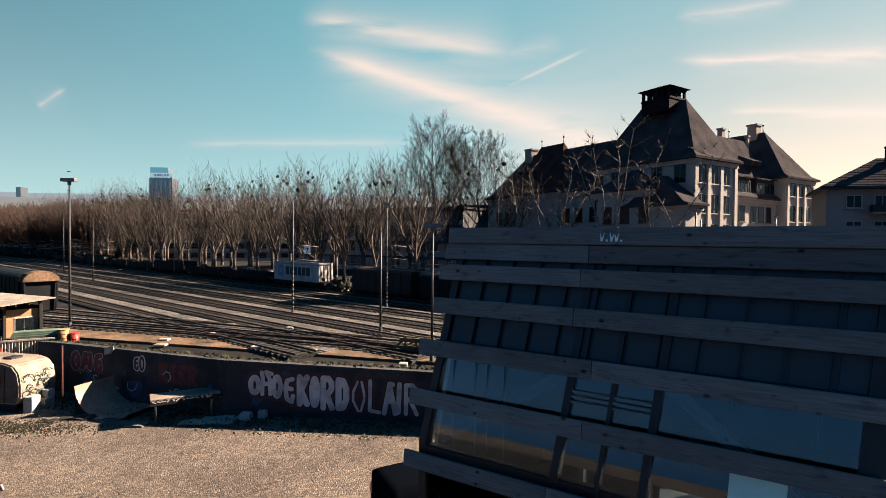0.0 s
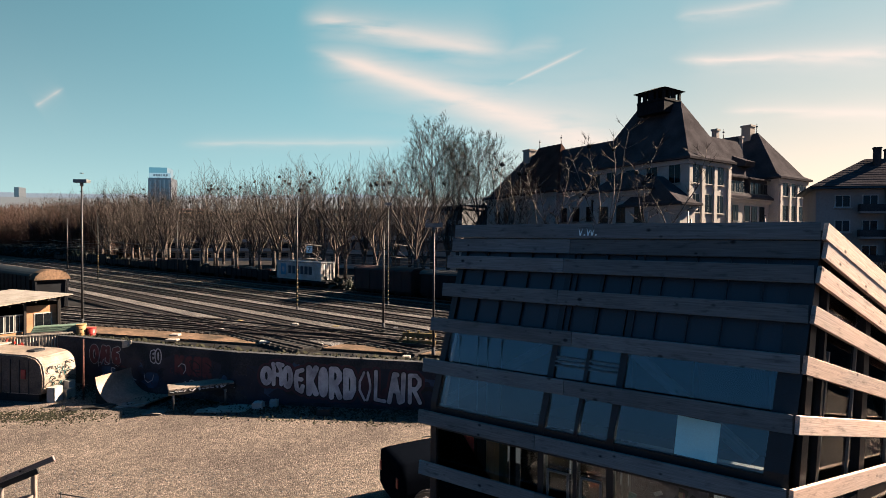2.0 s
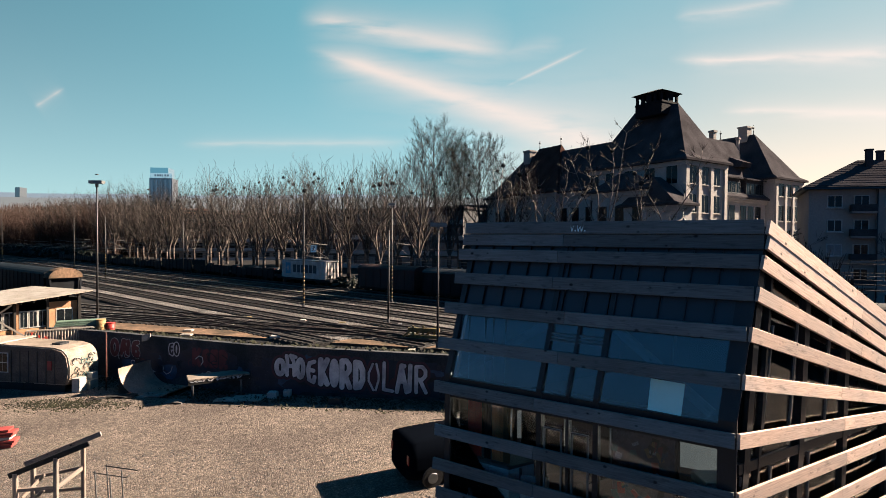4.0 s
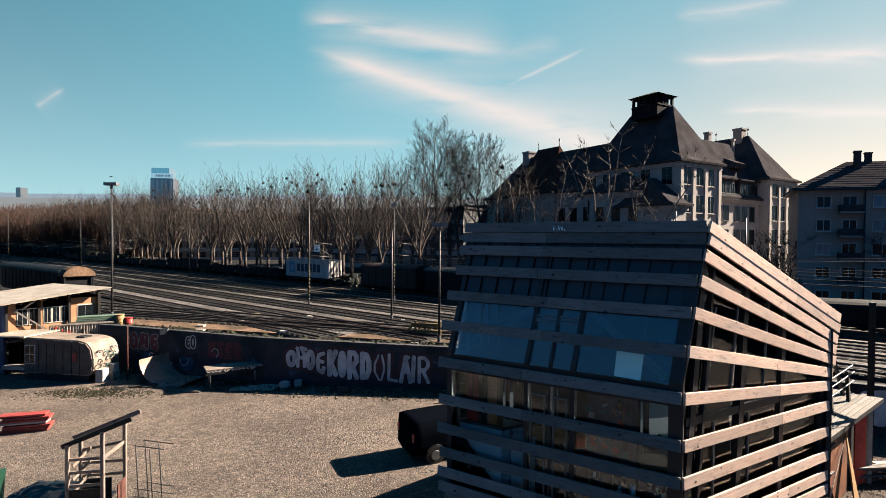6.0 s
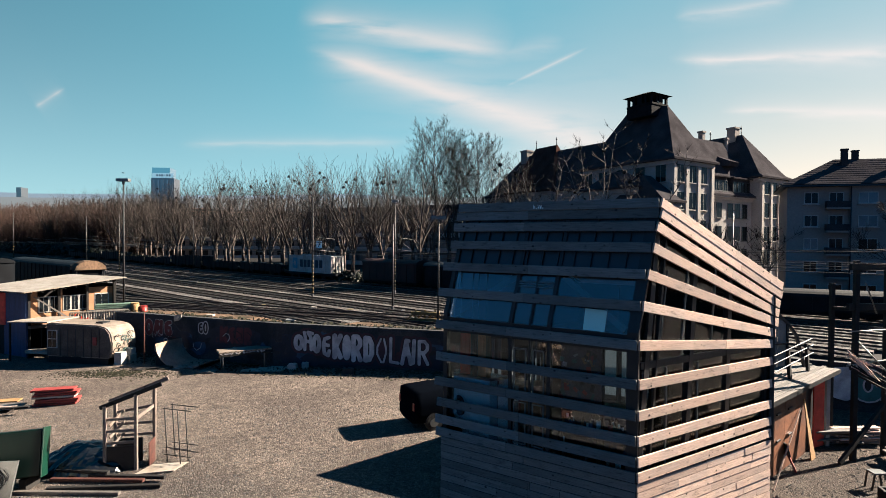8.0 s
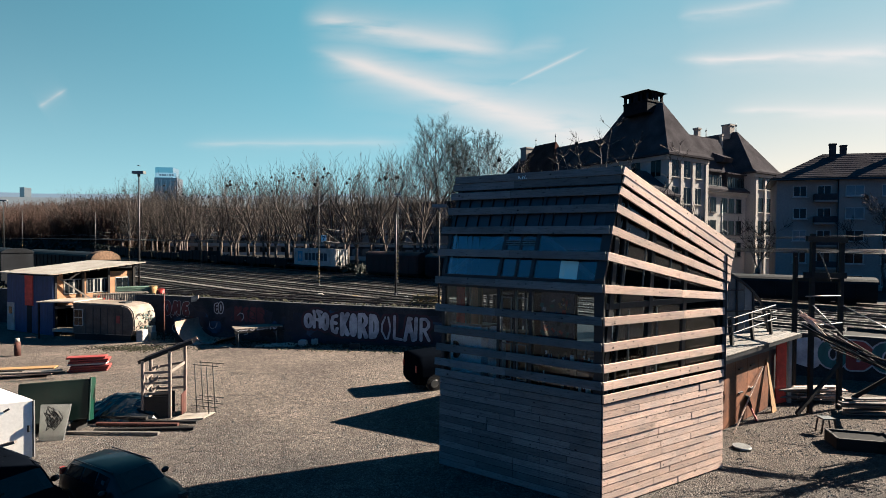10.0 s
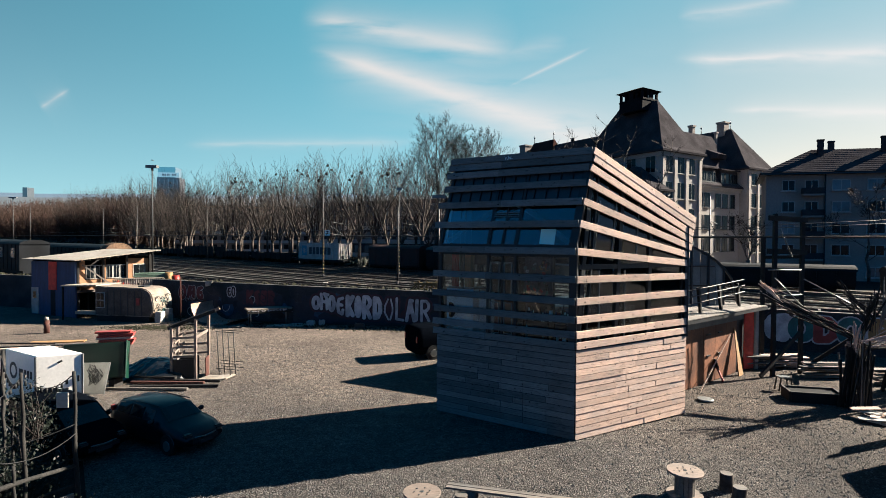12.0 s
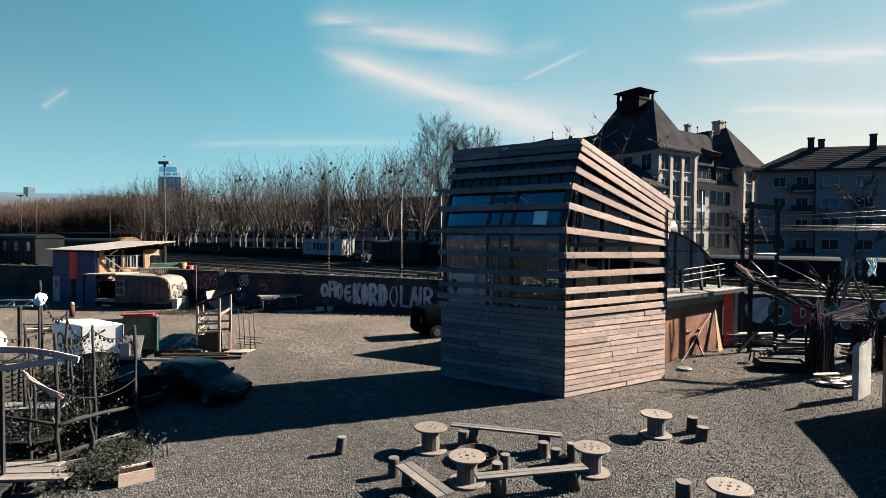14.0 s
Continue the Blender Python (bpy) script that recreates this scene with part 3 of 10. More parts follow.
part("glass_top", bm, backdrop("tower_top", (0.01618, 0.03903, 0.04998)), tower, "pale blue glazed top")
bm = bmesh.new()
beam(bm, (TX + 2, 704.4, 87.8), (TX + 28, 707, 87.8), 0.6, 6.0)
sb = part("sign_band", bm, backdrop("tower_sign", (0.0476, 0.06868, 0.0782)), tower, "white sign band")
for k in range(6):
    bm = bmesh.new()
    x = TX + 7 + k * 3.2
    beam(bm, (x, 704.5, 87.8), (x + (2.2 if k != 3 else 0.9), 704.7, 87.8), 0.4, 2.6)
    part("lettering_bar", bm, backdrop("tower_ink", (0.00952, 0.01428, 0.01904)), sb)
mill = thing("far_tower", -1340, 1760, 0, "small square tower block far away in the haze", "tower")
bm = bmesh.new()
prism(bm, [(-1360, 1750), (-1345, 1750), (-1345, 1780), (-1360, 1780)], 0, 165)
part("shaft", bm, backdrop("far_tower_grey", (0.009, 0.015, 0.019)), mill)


# ---- town blocks behind the trees ----
def town_block(x, y, w, d, h, turn, wall_mat, band_mat, floors, label, bands=False):
    """A long block with a real row of window bands on each floor."""
    t = thing("town_block", x, y, RZ, label, "building")
    m = pose(x, y, RZ, 0, 0, turn)
    bm = bmesh.new()
    box(bm, 0, 0, 0, w, d, h)
    bm.transform(m)
    part("wall", bm, wall_mat, t)
    bm = bmesh.new()
    box(bm, -0.4, -0.4, h, w + 0.4, d + 0.4, h + 0.5)
    bm.transform(m)
    part("roof", bm, M_ROOF, t)
    fh = h / floors
    if bands:
        for f in range(floors):
            bm = bmesh.new()
            box(bm, -0.1, -0.16, fh * f, w + 0.1, 0.0, fh * (f + 0.3))
            bm.transform(m)
            part("parapet_band", bm, M_PLASTER, t, "pale parapet band")
    for f in range(floors):
        n = max(3, int(w / 3.2))
        if f == 0:
            bm = bmesh.new()
            box(bm, -w / n * 0.32, -0.12, fh * 0.32, w / n * 0.32, 0.05, fh * 0.84)
            one = part("window", bm, band_mat, t)
            one.matrix_basis = m @ Matrix.Translation((w * 0.5 / n, 0, 0))
        for k in range(n):
            if f or k:
                share("window", one.data, m @ Matrix.Translation((w * (k + 0.5) / n, 0, fh * f)), t)
    return t


town_block(-124, 190, 42, 14, 15.5, 24, M_TOWNWALL, M_PANE, 5, "long sandy office block with dark window bands")
town_block(-84, 172, 46, 14, 15.0, 20, M_TOWNWALL, M_PANE, 5, "sandy parking block with pale parapets", True)
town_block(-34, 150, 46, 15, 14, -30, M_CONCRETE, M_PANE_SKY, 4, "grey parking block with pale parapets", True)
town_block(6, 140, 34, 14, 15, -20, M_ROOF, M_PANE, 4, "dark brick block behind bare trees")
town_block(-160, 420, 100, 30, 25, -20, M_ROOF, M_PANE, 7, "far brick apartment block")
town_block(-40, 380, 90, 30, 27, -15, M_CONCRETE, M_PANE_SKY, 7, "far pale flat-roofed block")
town_block(-430, 520, 120, 30, 26, -30, M_ROOF, M_PANE, 7, "far brick-red apartment block")

# rolling town roofs further out, too many to count
bm = bmesh.new()
rng = random.Random(11)
for k in range(420):
    d = rng.uniform(420, 1200)
    a = radians(rng.uniform(62, 121))
    x, y = d * math.cos(a), d * math.sin(a)
    w, e, h, g = rng.uniform(9, 22), rng.uniform(9, 14), rng.uniform(8, 15) + d * 0.022, rng.uniform(2, 5)
    m = pose(x, y, RZ, 0, 0, rng.uniform(-60, 60))
    vs = hexa(bm, [m @ Vector(q) for q in ((-w, -e, 0), (w, -e, 0), (w, e, 0), (-w, e, 0), (-w, -e, h), (w, -e, h), (w, e, h), (-w, e, h))], 0)
    vs = hexa(bm, [m @ Vector(q) for q in ((-w - .5, -e - .5, h), (w + .5, -e - .5, h), (w + .5, e + .5, h), (-w - .5, e + .5, h), (-w, -.2, h + g), (w, -.2, h + g), (w, .2, h + g), (-w, .2, h + g))], 1)
tagged(part("town_roofs", bm, [M_OCHREWALL, M_REDROOF]), "crowded roofs of the town in the distance", "buildings", kind="stuff")


# ---- trees ----
def grow(bm, p, d, ln, r, level, rng, spread, tips, twist=0.35, kids=(0, 0)):
    n = max(2, int(ln / 1.1)) if level < 2 else 2
    for k in range(n):
        f = k / n
        q = p + d * (ln / n)
        r1 = r * (1 - 0.62 * (k + 1) / n)
        tube(bm, p, q, r * (1 - 0.62 * f), max(r1, 0.012), seg=6 if level == 0 else 4 if level == 1 else 3, caps=False, mi=0 if level < 2 else 1)
        if level < 3 and k >= (1 if level else 0):
            for _ in range(kids[level] if level < len(kids) else 1):
                e = (d + Vector((rng.gauss(0, spread), rng.gauss(0, spread), rng.uniform(0.1, 0.7)))).normalized()
                grow(bm, q, e, ln * rng.uniform(0.28, 0.5), max(r1 * 0.62, 0.022), level + 1, rng, spread, tips, twist, kids)
        p = q
        d = (d + Vector((rng.gauss(0, twist * 0.5), rng.gauss(0, twist * 0.5), 0.16))).normalized()
    tips.append(p.copy())


def nest_in(t, tips, count, rng):
    for p in rng.sample([q for q in tips if q.z > 0], count):
        bm = bmesh.new()
        bmesh.ops.create_icosphere(bm, subdivisions=2, radius=rng.uniform(0.16, 0.30), matrix=Matrix.Translation(p))
        for v in bm.verts:
            v.co += Vector((rng.uniform(-.09, .09), rng.uniform(-.09, .09), rng.uniform(-.09, .09)))
        part("nest", bm, M_NEST, t, "dark twig nest")


def plane_tree(height, seed, nests=3):
    """A pollarded plane tree at the origin: bole, knotted upright limbs, twigs and a few dark nests."""
    rng = random.Random(seed)
    t = thing("plane_tree", 0, 0, 0, "bare pollarded plane tree with knotted pale limbs and dark nests", "tree", "row of plane trees")
    bole = height * rng.uniform(0.17, 0.24)
    bm = bmesh.new()
    tube(bm, (0, 0, -0.2), (0.05, 0, 0.5), 0.46, 0.32, seg=8, caps=False)
    tube(bm, (0.05, 0, 0.5), (0.1, 0.05, bole), 0.32, 0.27, seg=8)
    part("trunk", bm, M_BARK, t)
    bm, tips = bmesh.new(), []
    n = rng.randint(4, 6)
    for k in range(n):
        a = 2 * math.pi * k / n + rng.uniform(-0.4, 0.4)
        lean = rng.uniform(0.25, 0.6)
        d = Vector((math.cos(a) * lean, math.sin(a) * lean, 1)).normalized()
        grow(bm, Vector((0.1, 0.05, bole - 0.15)), d, (height - bole) * rng.uniform(0.7, 0.92), rng.uniform(0.15, 0.2), 0, rng, 0.70, tips, 0.36, (1 + seed % 2, 2, 1))
    part("crown", bm, [M_BARK, M_TWIG], t)
    nest_in(t, tips, nests, rng)
    return t


TREES = [plane_tree(16.8, 21 + k, 3) for k in range(6)]
base_row = Vector((-29.8, 107.4))
rng = random.Random(3)
first = [True] * len(TREES)
for row, (off, step, lo, hi) in enumerate(((0.0, 6.6, -36, 150), (8.5, 7.0, -30, 190), (17, 10.5, -40, 150))):
    s = lo
    while s < hi:
        k = rng.randrange(len(TREES))
        p = base_row - TU * s + TN * (off + rng.uniform(-0.8, 0.8))
        z = RZ + 0.4 + rng.uniform(0, 0.3)
        sc = rng.uniform(0.9, 1.06) * (1.0 if row == 0 else 0.98)
        m = pose(p.x, p.y, z, 0, 0, rng.uniform(0, 360))
        if first[k]:
            TREES[k].matrix_basis = m
            TREES[k].scale = (sc, sc, sc)
            first[k] = False
        else:
            TREES[k].scale, keep = (sc, sc, sc), tuple(TREES[k].scale)
            copy_thing(TREES[k], m)
            TREES[k].scale = keep
        s += step * rng.uniform(0.8, 1.2)
# knotted trees before the school
def pollard(x, y, height, seed):
    """An old pollard: a forked trunk, a few crooked pale limbs with stubs and knots, hardly any twigs."""
    rng = random.Random(seed)
    t = thing("pollard_tree", x, y, RZ, "bare pollard with crooked pale limbs and short stubs", "tree", "pollards before the school")
    bm = bmesh.new()
    fork = Vector((x + rng.gauss(0, 0.2), y, RZ + height * rng.uniform(0.24, 0.32)))
    limb(bm, [(x, y, RZ - 0.2), (x + 0.05, y, RZ + 0.6), fork], [0.42, 0.33, 0.27], 8)
    part("trunk", bm, M_PALEBARK, t)
    tops = []
    for k in range(rng.randint(4, 5)):
        a = k * 1.7 + rng.uniform(-0.5, 0.5)
        d = Vector((math.cos(a) * 0.42, math.sin(a) * 0.42, 1)).normalized()
        pts, n, ln = [fork - Vector((0, 0, 0.15))], 7, height * rng.uniform(0.52, 0.72)
        for j in range(n):
            pts.append(pts[-1] + d * ln / n)
            d = (d + Vector((rng.gauss(0, 0.20), rng.gauss(0, 0.20), 0.16))).normalized()
        bm = bmesh.new()
        limb(bm, pts, [0.095 * (1 - 0.09 * j) * rng.uniform(0.85, 1.2) for j in range(n + 1)], 6)
        b = part("limb", bm, M_PALEBARK, t)
        bm = bmesh.new()
        for j in range(2, n + 1):
            for _ in range(2 if j < n else 4):
                e = Vector((rng.gauss(0, 0.7), rng.gauss(0, 0.7), rng.uniform(0.2, 1.1))).normalized()
                q = pts[j] + e * rng.uniform(0.7, 1.7)
                tube(bm, pts[j], q, 0.032, 0.02, seg=4)
                for _ in range(7):
                    g = (e + Vector((rng.gauss(0, 0.5), rng.gauss(0, 0.5), rng.uniform(0, 0.6)))).normalized()
                    tube(bm, q, q + g * rng.uniform(0.4, 1.3), 0.02, 0.009, seg=3, caps=False, mi=1)
        tagged(part("stub_growth", bm, [M_PALEBARK, M_TWIG], b), kind="stuff")
        tops.append(pts[-1])
    nest_in(t, tops, 2, rng)


for x, y, h, k in ((8.3, 78, 18.6, 3), (13.2, 77, 17.5, 8), (15.0, 78.5, 18.5, 14), (20.9, 77, 20.3, 5), (27.0, 76, 18.6, 12), (40.6, 72.0, 8.0, 21)):
    pollard(x, y, h, k)


def sweep(bm, p, d, ln, r, level, rng):
    """A branch that bends a little at each joint and forks into finer ones to all sides."""
    n = (6, 4, 3, 2)[level]
    for k in range(n):
        q = p + d * (ln / n)
        r0, r1 = r * (1 - 0.72 * k / n), r * (1 - 0.72 * (k + 1) / n)
        tube(bm, p, q, max(r0, 0.015), max(r1, 0.012), seg=(5, 4, 3, 3)[level], caps=False, mi=0 if level == 0 else 1)
        if level < 3 and (k or level):
            for _ in range((2, 2, 1)[level]):
                side = d.cross(Vector((rng.gauss(0, 1), rng.gauss(0, 1), rng.gauss(0, 1)))).normalized()
                a = rng.uniform(0.4, 0.85)
                e = (d * math.cos(a) + side * math.sin(a) + Vector((0, 0, 0.14))).normalized()
                sweep(bm, q, e, ln * rng.uniform(0.40, 0.58) * (1 - 0.35 * k / n), max(r1 * 0.55, 0.017), level + 1, rng)
        p = q
        d = (d + Vector((rng.gauss(0, 0.09), rng.gauss(0, 0.09), 0.05))).normalized()


def tall_tree(x, y, height, wide, seed, name="tall_tree", nests=7, limbs=17, label="tall bare tree with a fine rounded crown of twigs"):
    """A big unpruned tree with a fine rounded crown."""
    rng = random.Random(seed)
    t = thing(name, x, y, RZ, label, "tree")
    bm = bmesh.new()
    stem = [Vector((x, y, RZ - 0.2))]
    for k in range(7):
        stem.append(Vector((x + rng.gauss(0, 0.012 * height), y + rng.gauss(0, 0.012 * height), RZ + height * 0.84 * (k + 1) / 7)))
    limb(bm, stem, [height * 0.0145 * (1.05 - 0.135 * k) for k in range(8)], 8)
    part("trunk", bm, M_BARK, t)
    bm = bmesh.new()
    for k in range(limbs):
        a, f = k * 2.4 + rng.uniform(-0.3, 0.3), k / (limbs - 1)
        at = (0.22 + 0.60 * f) / 0.84 * 7
        i = min(6, int(at))
        q = stem[i].lerp(stem[i + 1], at - i)
        out = wide * (1.0 - 0.25 * f)
        d = Vector((math.cos(a) * out, math.sin(a) * out, 0.9)).normalized()
        sweep(bm, q, d, height * (0.42 - 0.20 * f) * rng.uniform(0.9, 1.1), height * 0.005 * (1 - 0.4 * f), 0, rng)
    part("crown", bm, [M_BARK, M_TWIG], t)
    if nests:
        nest_in(t, [Vector((x + rng.gauss(0, height * 0.09), y + rng.gauss(0, height * 0.07), RZ + height * rng.uniform(0.5, 0.85))) for _ in range(40)], nests, rng)


tall_tree(-0.4, 104, 26.5, 0.80, 4)
tall_tree(4.4, 107, 24.5, 0.60, 19, nests=5, limbs=11)
tall_tree(7.6, 106, 25.0, 0.80, 9)
tall_tree(49.0, 62.5, 11.5, 1.3, 31, "garden_tree", 0, 6, "spreading bare garden tree with long dark limbs")

# reddish thicket and the far end of the avenue
bm = bmesh.new()
rng = random.Random(8)
for k in range(7500):
    s = 85 + 200 * rng.random() ** 1.5
    p = base_row - TU * s + TN * rng.uniform(-3, 22)
    h = rng.uniform(9, 18.5) * (1 + 0.22 * min(1, max(0, (s - 110) / 120)))
    r = 0.05 + s * 0.0003
    d = Vector((rng.gauss(0, 0.16), rng.gauss(0, 0.16), 1)).normalized()
    q = Vector((p.x, p.y, RZ + rng.uniform(1, 7)))
    tube(bm, q, q + d * max(1.5, h - q.z + RZ), r, r * 0.4, seg=3, caps=False)
    for _ in range(3):
        w = q + d * (h - q.z) * rng.uniform(0.4, 0.95)
        tube(bm, w, w + Vector((rng.gauss(0, 1.1), rng.gauss(0, 1.1), rng.uniform(0.4, 2.0))), r * 0.6, r * 0.3, seg=3, caps=False)
tagged(part("far_thicket", bm, M_REDTWIG), "reddish-brown mass of bare far trees", "trees", kind="stuff")

# low dark hedge at the foot of the avenue
bm = bmesh.new()
rng = random.Random(2)
for k in range(7500):
    s = rng.uniform(-46, 240)
    p = base_row - TU * s + TN * rng.uniform(-5.5, -3.6)
    leaf_cloud(bm, (p.x, p.y, RZ + rng.uniform(0.1, 1.4 + 2.6 * min(1, max(0, (s - 40) / 60)))), (0.4, 0.4, 0.2), 2, rng, 0.5)
tagged(part("hedge", bm, M_LEAF), "low dark hedge at the edge of the railway yard", "hedge", kind="stuff")


# ---- windows for the houses ----
def quick_mesh(name, material, *boxes):
    bm = bmesh.new()
    for b in boxes:
        box(bm, *b)
    me = bpy.data.meshes.new(name)
    bm.to_mesh(me)
    bm.free()
    me.materials.append(material)
    return me


def window_mesh(name, w, h, bars, frame_mat, thick=0.09):
    """Meshes of a window in the xz plane, looking to -y, centred: the frame, its pane, its glazing bars and its sill."""
    t, bm = thick, bmesh.new()
    rings = [[bm.verts.new((sx * (w / 2 - c), y, sz * (h / 2 - c))) for sx, sz in ((-1, -1), (1, -1), (1, 1), (-1, 1))] for y, c in ((-0.06, 0.0), (-0.06, t), (0.03, t), (0.03, 0.0))]
    for a, b in zip(rings, rings[1:] + rings[:1]):
        for k in range(4):
            bm.faces.new((a[k], a[(k + 1) % 4], b[(k + 1) % 4], b[k]))
    bmesh.ops.recalc_face_normals(bm, faces=bm.faces)
    me = bpy.data.meshes.new(name)
    bm.to_mesh(me)
    bm.free()
    me.materials.append(frame_mat)
    pane = quick_mesh("pane", M_PANE, (-w / 2 + t, -0.03, -h / 2 + t, w / 2 - t, 0.02, h / 2 - t))
    rods = [quick_mesh("glazing_bar", frame_mat, (x - t * 0.35, -0.045, -h / 2 + t, x + t * 0.35, -0.028, h / 2 - t)) for x in (-w / 2 + w * k / (bars + 1) for k in range(1, bars + 1))]
    return me, pane, rods, quick_mesh("sill", frame_mat, (-w / 2 - 0.1, -0.2, -h / 2 - 0.1, w / 2 + 0.1, 0.03, -h / 2))


def put_window(meshes, x, y, z, turn, parent, pane=None):
    m = pose(x, y, z, 0, 0, turn)
    w = share("window", meshes[0], m, parent)
    p = share("pane", meshes[1], m, w)
    if pane:
        p.material_slots[0].link = "OBJECT"
        p.material_slots[0].material = pane
    for me in meshes[2]:
        share("glazing_bar", me, m, w)
    share("sill", meshes[3], m, w)
    return w


# ---- school ----
U, V = Vector((0.848, 0.53)), Vector((-0.53, 0.848))
SM = Vector((32.78, 80.70))
school = thing("school_building", SM.x, SM.y, RZ, "old school, pale walls, steep brown hipped roofs, open cupola", "building")


def sp(u, v):
    return tuple(SM + U * u + V * v)


def hip(u0, v0, u1, v1, ze, zr, iu, iv, over=0.7, name="roof", cover=None):
    """A hipped roof with bell-cast eaves, as one mesh."""
    bm = bmesh.new()
    rings = []
    for f, g in ((0, 0), (0.16, 0.07), (1, 1)):
        a, b = -over + (iu + over) * f, -over + (iv + over) * f
        z = ze + (zr - ze) * g
        rings.append([bm.verts.new((*sp(u, v), z)) for u, v in ((u0 + a, v0 + b), (u1 - a, v0 + b), (u1 - a, v1 - b), (u0 + a, v1 - b))])
    for lo, hi in zip(rings, rings[1:]):
        for k in range(4):
            bm.faces.new((lo[k], lo[(k + 1) % 4], hi[(k + 1) % 4], hi[k]))
    bm.faces.new(rings[-1])
    under_ = [bm.verts.new(v.co - Vector((0, 0, 0.3))) for v in rings[0]]
    for k in range(4):
        bm.faces.new((under_[k], under_[(k + 1) % 4], rings[0][(k + 1) % 4], rings[0][k]))
    bm.faces.new(under_[::-1])
    return part(name, bm, cover or M_ROOF, school)


def wing(u0, v0, u1, v1, ze, zr, iu, iv, cover=None):
    bm = bmesh.new()
    prism(bm, [sp(u0, v0), sp(u1, v0), sp(u1, v1), sp(u0, v1)], 0.5, ze)
    part("wall", bm, M_PLASTER, school)
    bm = bmesh.new()
    prism(bm, [sp(u0 - .25, v0 - .25), sp(u1 + .25, v0 - .25), sp(u1 + .25, v1 + .25), sp(u0 - .25, v1 + .25)], ze - 0.9, ze - 0.3)
    part("cornice", bm, M_STONE, school)
    hip(u0, v0, u1, v1, ze, zr, iu, iv, cover=cover)


wing(0.9, 0.6, 10.7, 16.8, 19.6, 28.45, 4.82, 4.4)          # tower block
wing(3, 9, 10, 46.5, 16.9, 24.8, 3.4, 8.5)                   # long rear wing
wing(2.2, 26, 11, 38, 17.1, 26.0, 4.3, 3.1, M_REDTILE)                  # rear pavilion
wing(11, 1.8, 24.3, 12.2, 15.2, 24.9, 0.05, 5.1)             # middle wing
wing(24.4, 0.5, 33.5, 17.6, 18.6, 26.7, 4.45, 5.5)           # right-hand pavilion
wing(-2.6, 4.0, 0.85, 13.4, 15.7, 18.2, 1.6, 3.5)            # low stair block before the tower
wing(-2.4, -0.5, 0.85, 7.9, 13.4, 17.2, 0.7, 4.15)           # porch beside it
TURN_U, TURN_V = math.degrees(math.atan2(U.y, U.x)), math.degrees(math.atan2(-V.y, -V.x))
W_TALL, W_MID, W_SMALL = window_mesh("window", 1.75, 2.5, 1, M_STONE, 0.05), window_mesh("window", 1.5, 2.35, 1, M_DARK, 0.05), window_mesh("window", 1.1, 1.7, 1, M_DARK, 0.08)
rng = random.Random(6)
for z in (17.5, 13.6, 9.7, 5.8):
    for u in (2.6, 5.5, 8.3):
        put_window(W_TALL, *(SM + U * u + V * 0.57), z, TURN_U, school)
    for v in (2.5, 6.0, 9.5, 13.0, 16.0):
        if v < 3.5 or v > 13.5 or z > 16:
            put_window(W_TALL, *(SM + U * 0.87 + V * v), z, TURN_V, school)
    for u in (26.5, 28.95, 31.4):
        put_window(W_TALL, *(SM + U * u + V * 0.47), z - 0.6, TURN_U, school)
for z in (12.7, 9.05, 5.4):
    for u in (12.6, 14.6, 17.8, 19.9, 22.1):
        put_window(W_MID, *(SM + U * u + V * 1.77), z, TURN_U, school)
for z in (12.2, 8.4):
    for v in (5.4, 8.4, 11.4):
        put_window(W_MID, *(SM + U * -2.63 + V * v), z, TURN_V, school)
    for v in (19.0, 22.0, 24.8, 40, 43):
        put_window(W_MID, *(SM + U * 2.97 + V * v), z + 0.6, TURN_V, school)
# pilasters on the tower block and the pavilion
for u in (1.15, 4.05, 6.95, 10.4):
    bm = bmesh.new()
    prism(bm, [sp(u - .35, 0.3), sp(u + .35, 0.3), sp(u + .35, 0.62), sp(u - .35, 0.62)], 0.5, 18.6)
    part("pilaster", bm, M_STONE, school)
for u in (24.8, 27.7, 30.2, 33.1):
    bm = bmesh.new()
    prism(bm, [sp(u - .3, 0.2), sp(u + .3, 0.2), sp(u + .3, 0.52), sp(u - .3, 0.52)], 0.5, 17.4)
    part("pilaster", bm, M_STONE, school)
# balcony-like cornice and dormers of the middle wing
bm = bmesh.new()
prism(bm, [sp(11, 1.2), sp(24.3, 1.2), sp(24.3, 1.8), sp(11, 1.8)], 14.7, 15.1)
part("gutter_ledge", bm, M_STONE, school)
for u0, u1 in ((12.0, 17.0), (18.6, 23.8)):
    bm = bmesh.new()
    prism(bm, [sp(u0, 1.9), sp(u1, 1.9), sp(u1, 5.0), sp(u0, 5.0)], 15.2, 18.0)
    d = part("dormer", bm, M_ROOF, school, "wide roof dormer")
    bm = bmesh.new()
    hexa(bm, [(*sp(u0 - .3, 1.5), 17.9), (*sp(u1 + .3, 1.5), 17.9), (*sp(u1 + .3, 5.6), 18.9), (*sp(u0 - .3, 5.6), 18.9),
              (*sp(u0 - .3, 1.5), 18.1), (*sp(u1 + .3, 1.5), 18.1), (*sp(u1 + .3, 5.6), 19.1), (*sp(u0 - .3, 5.6), 19.1)])
    part("dormer_roof", bm, M_ROOF, d)
    for k in range(4):
        put_window(W_SMALL, *(SM + U * (u0 + (u1 - u0) * (k + 0.5) / 4) + V * 1.86), 16.6, TURN_U, school)
bm = bmesh.new()
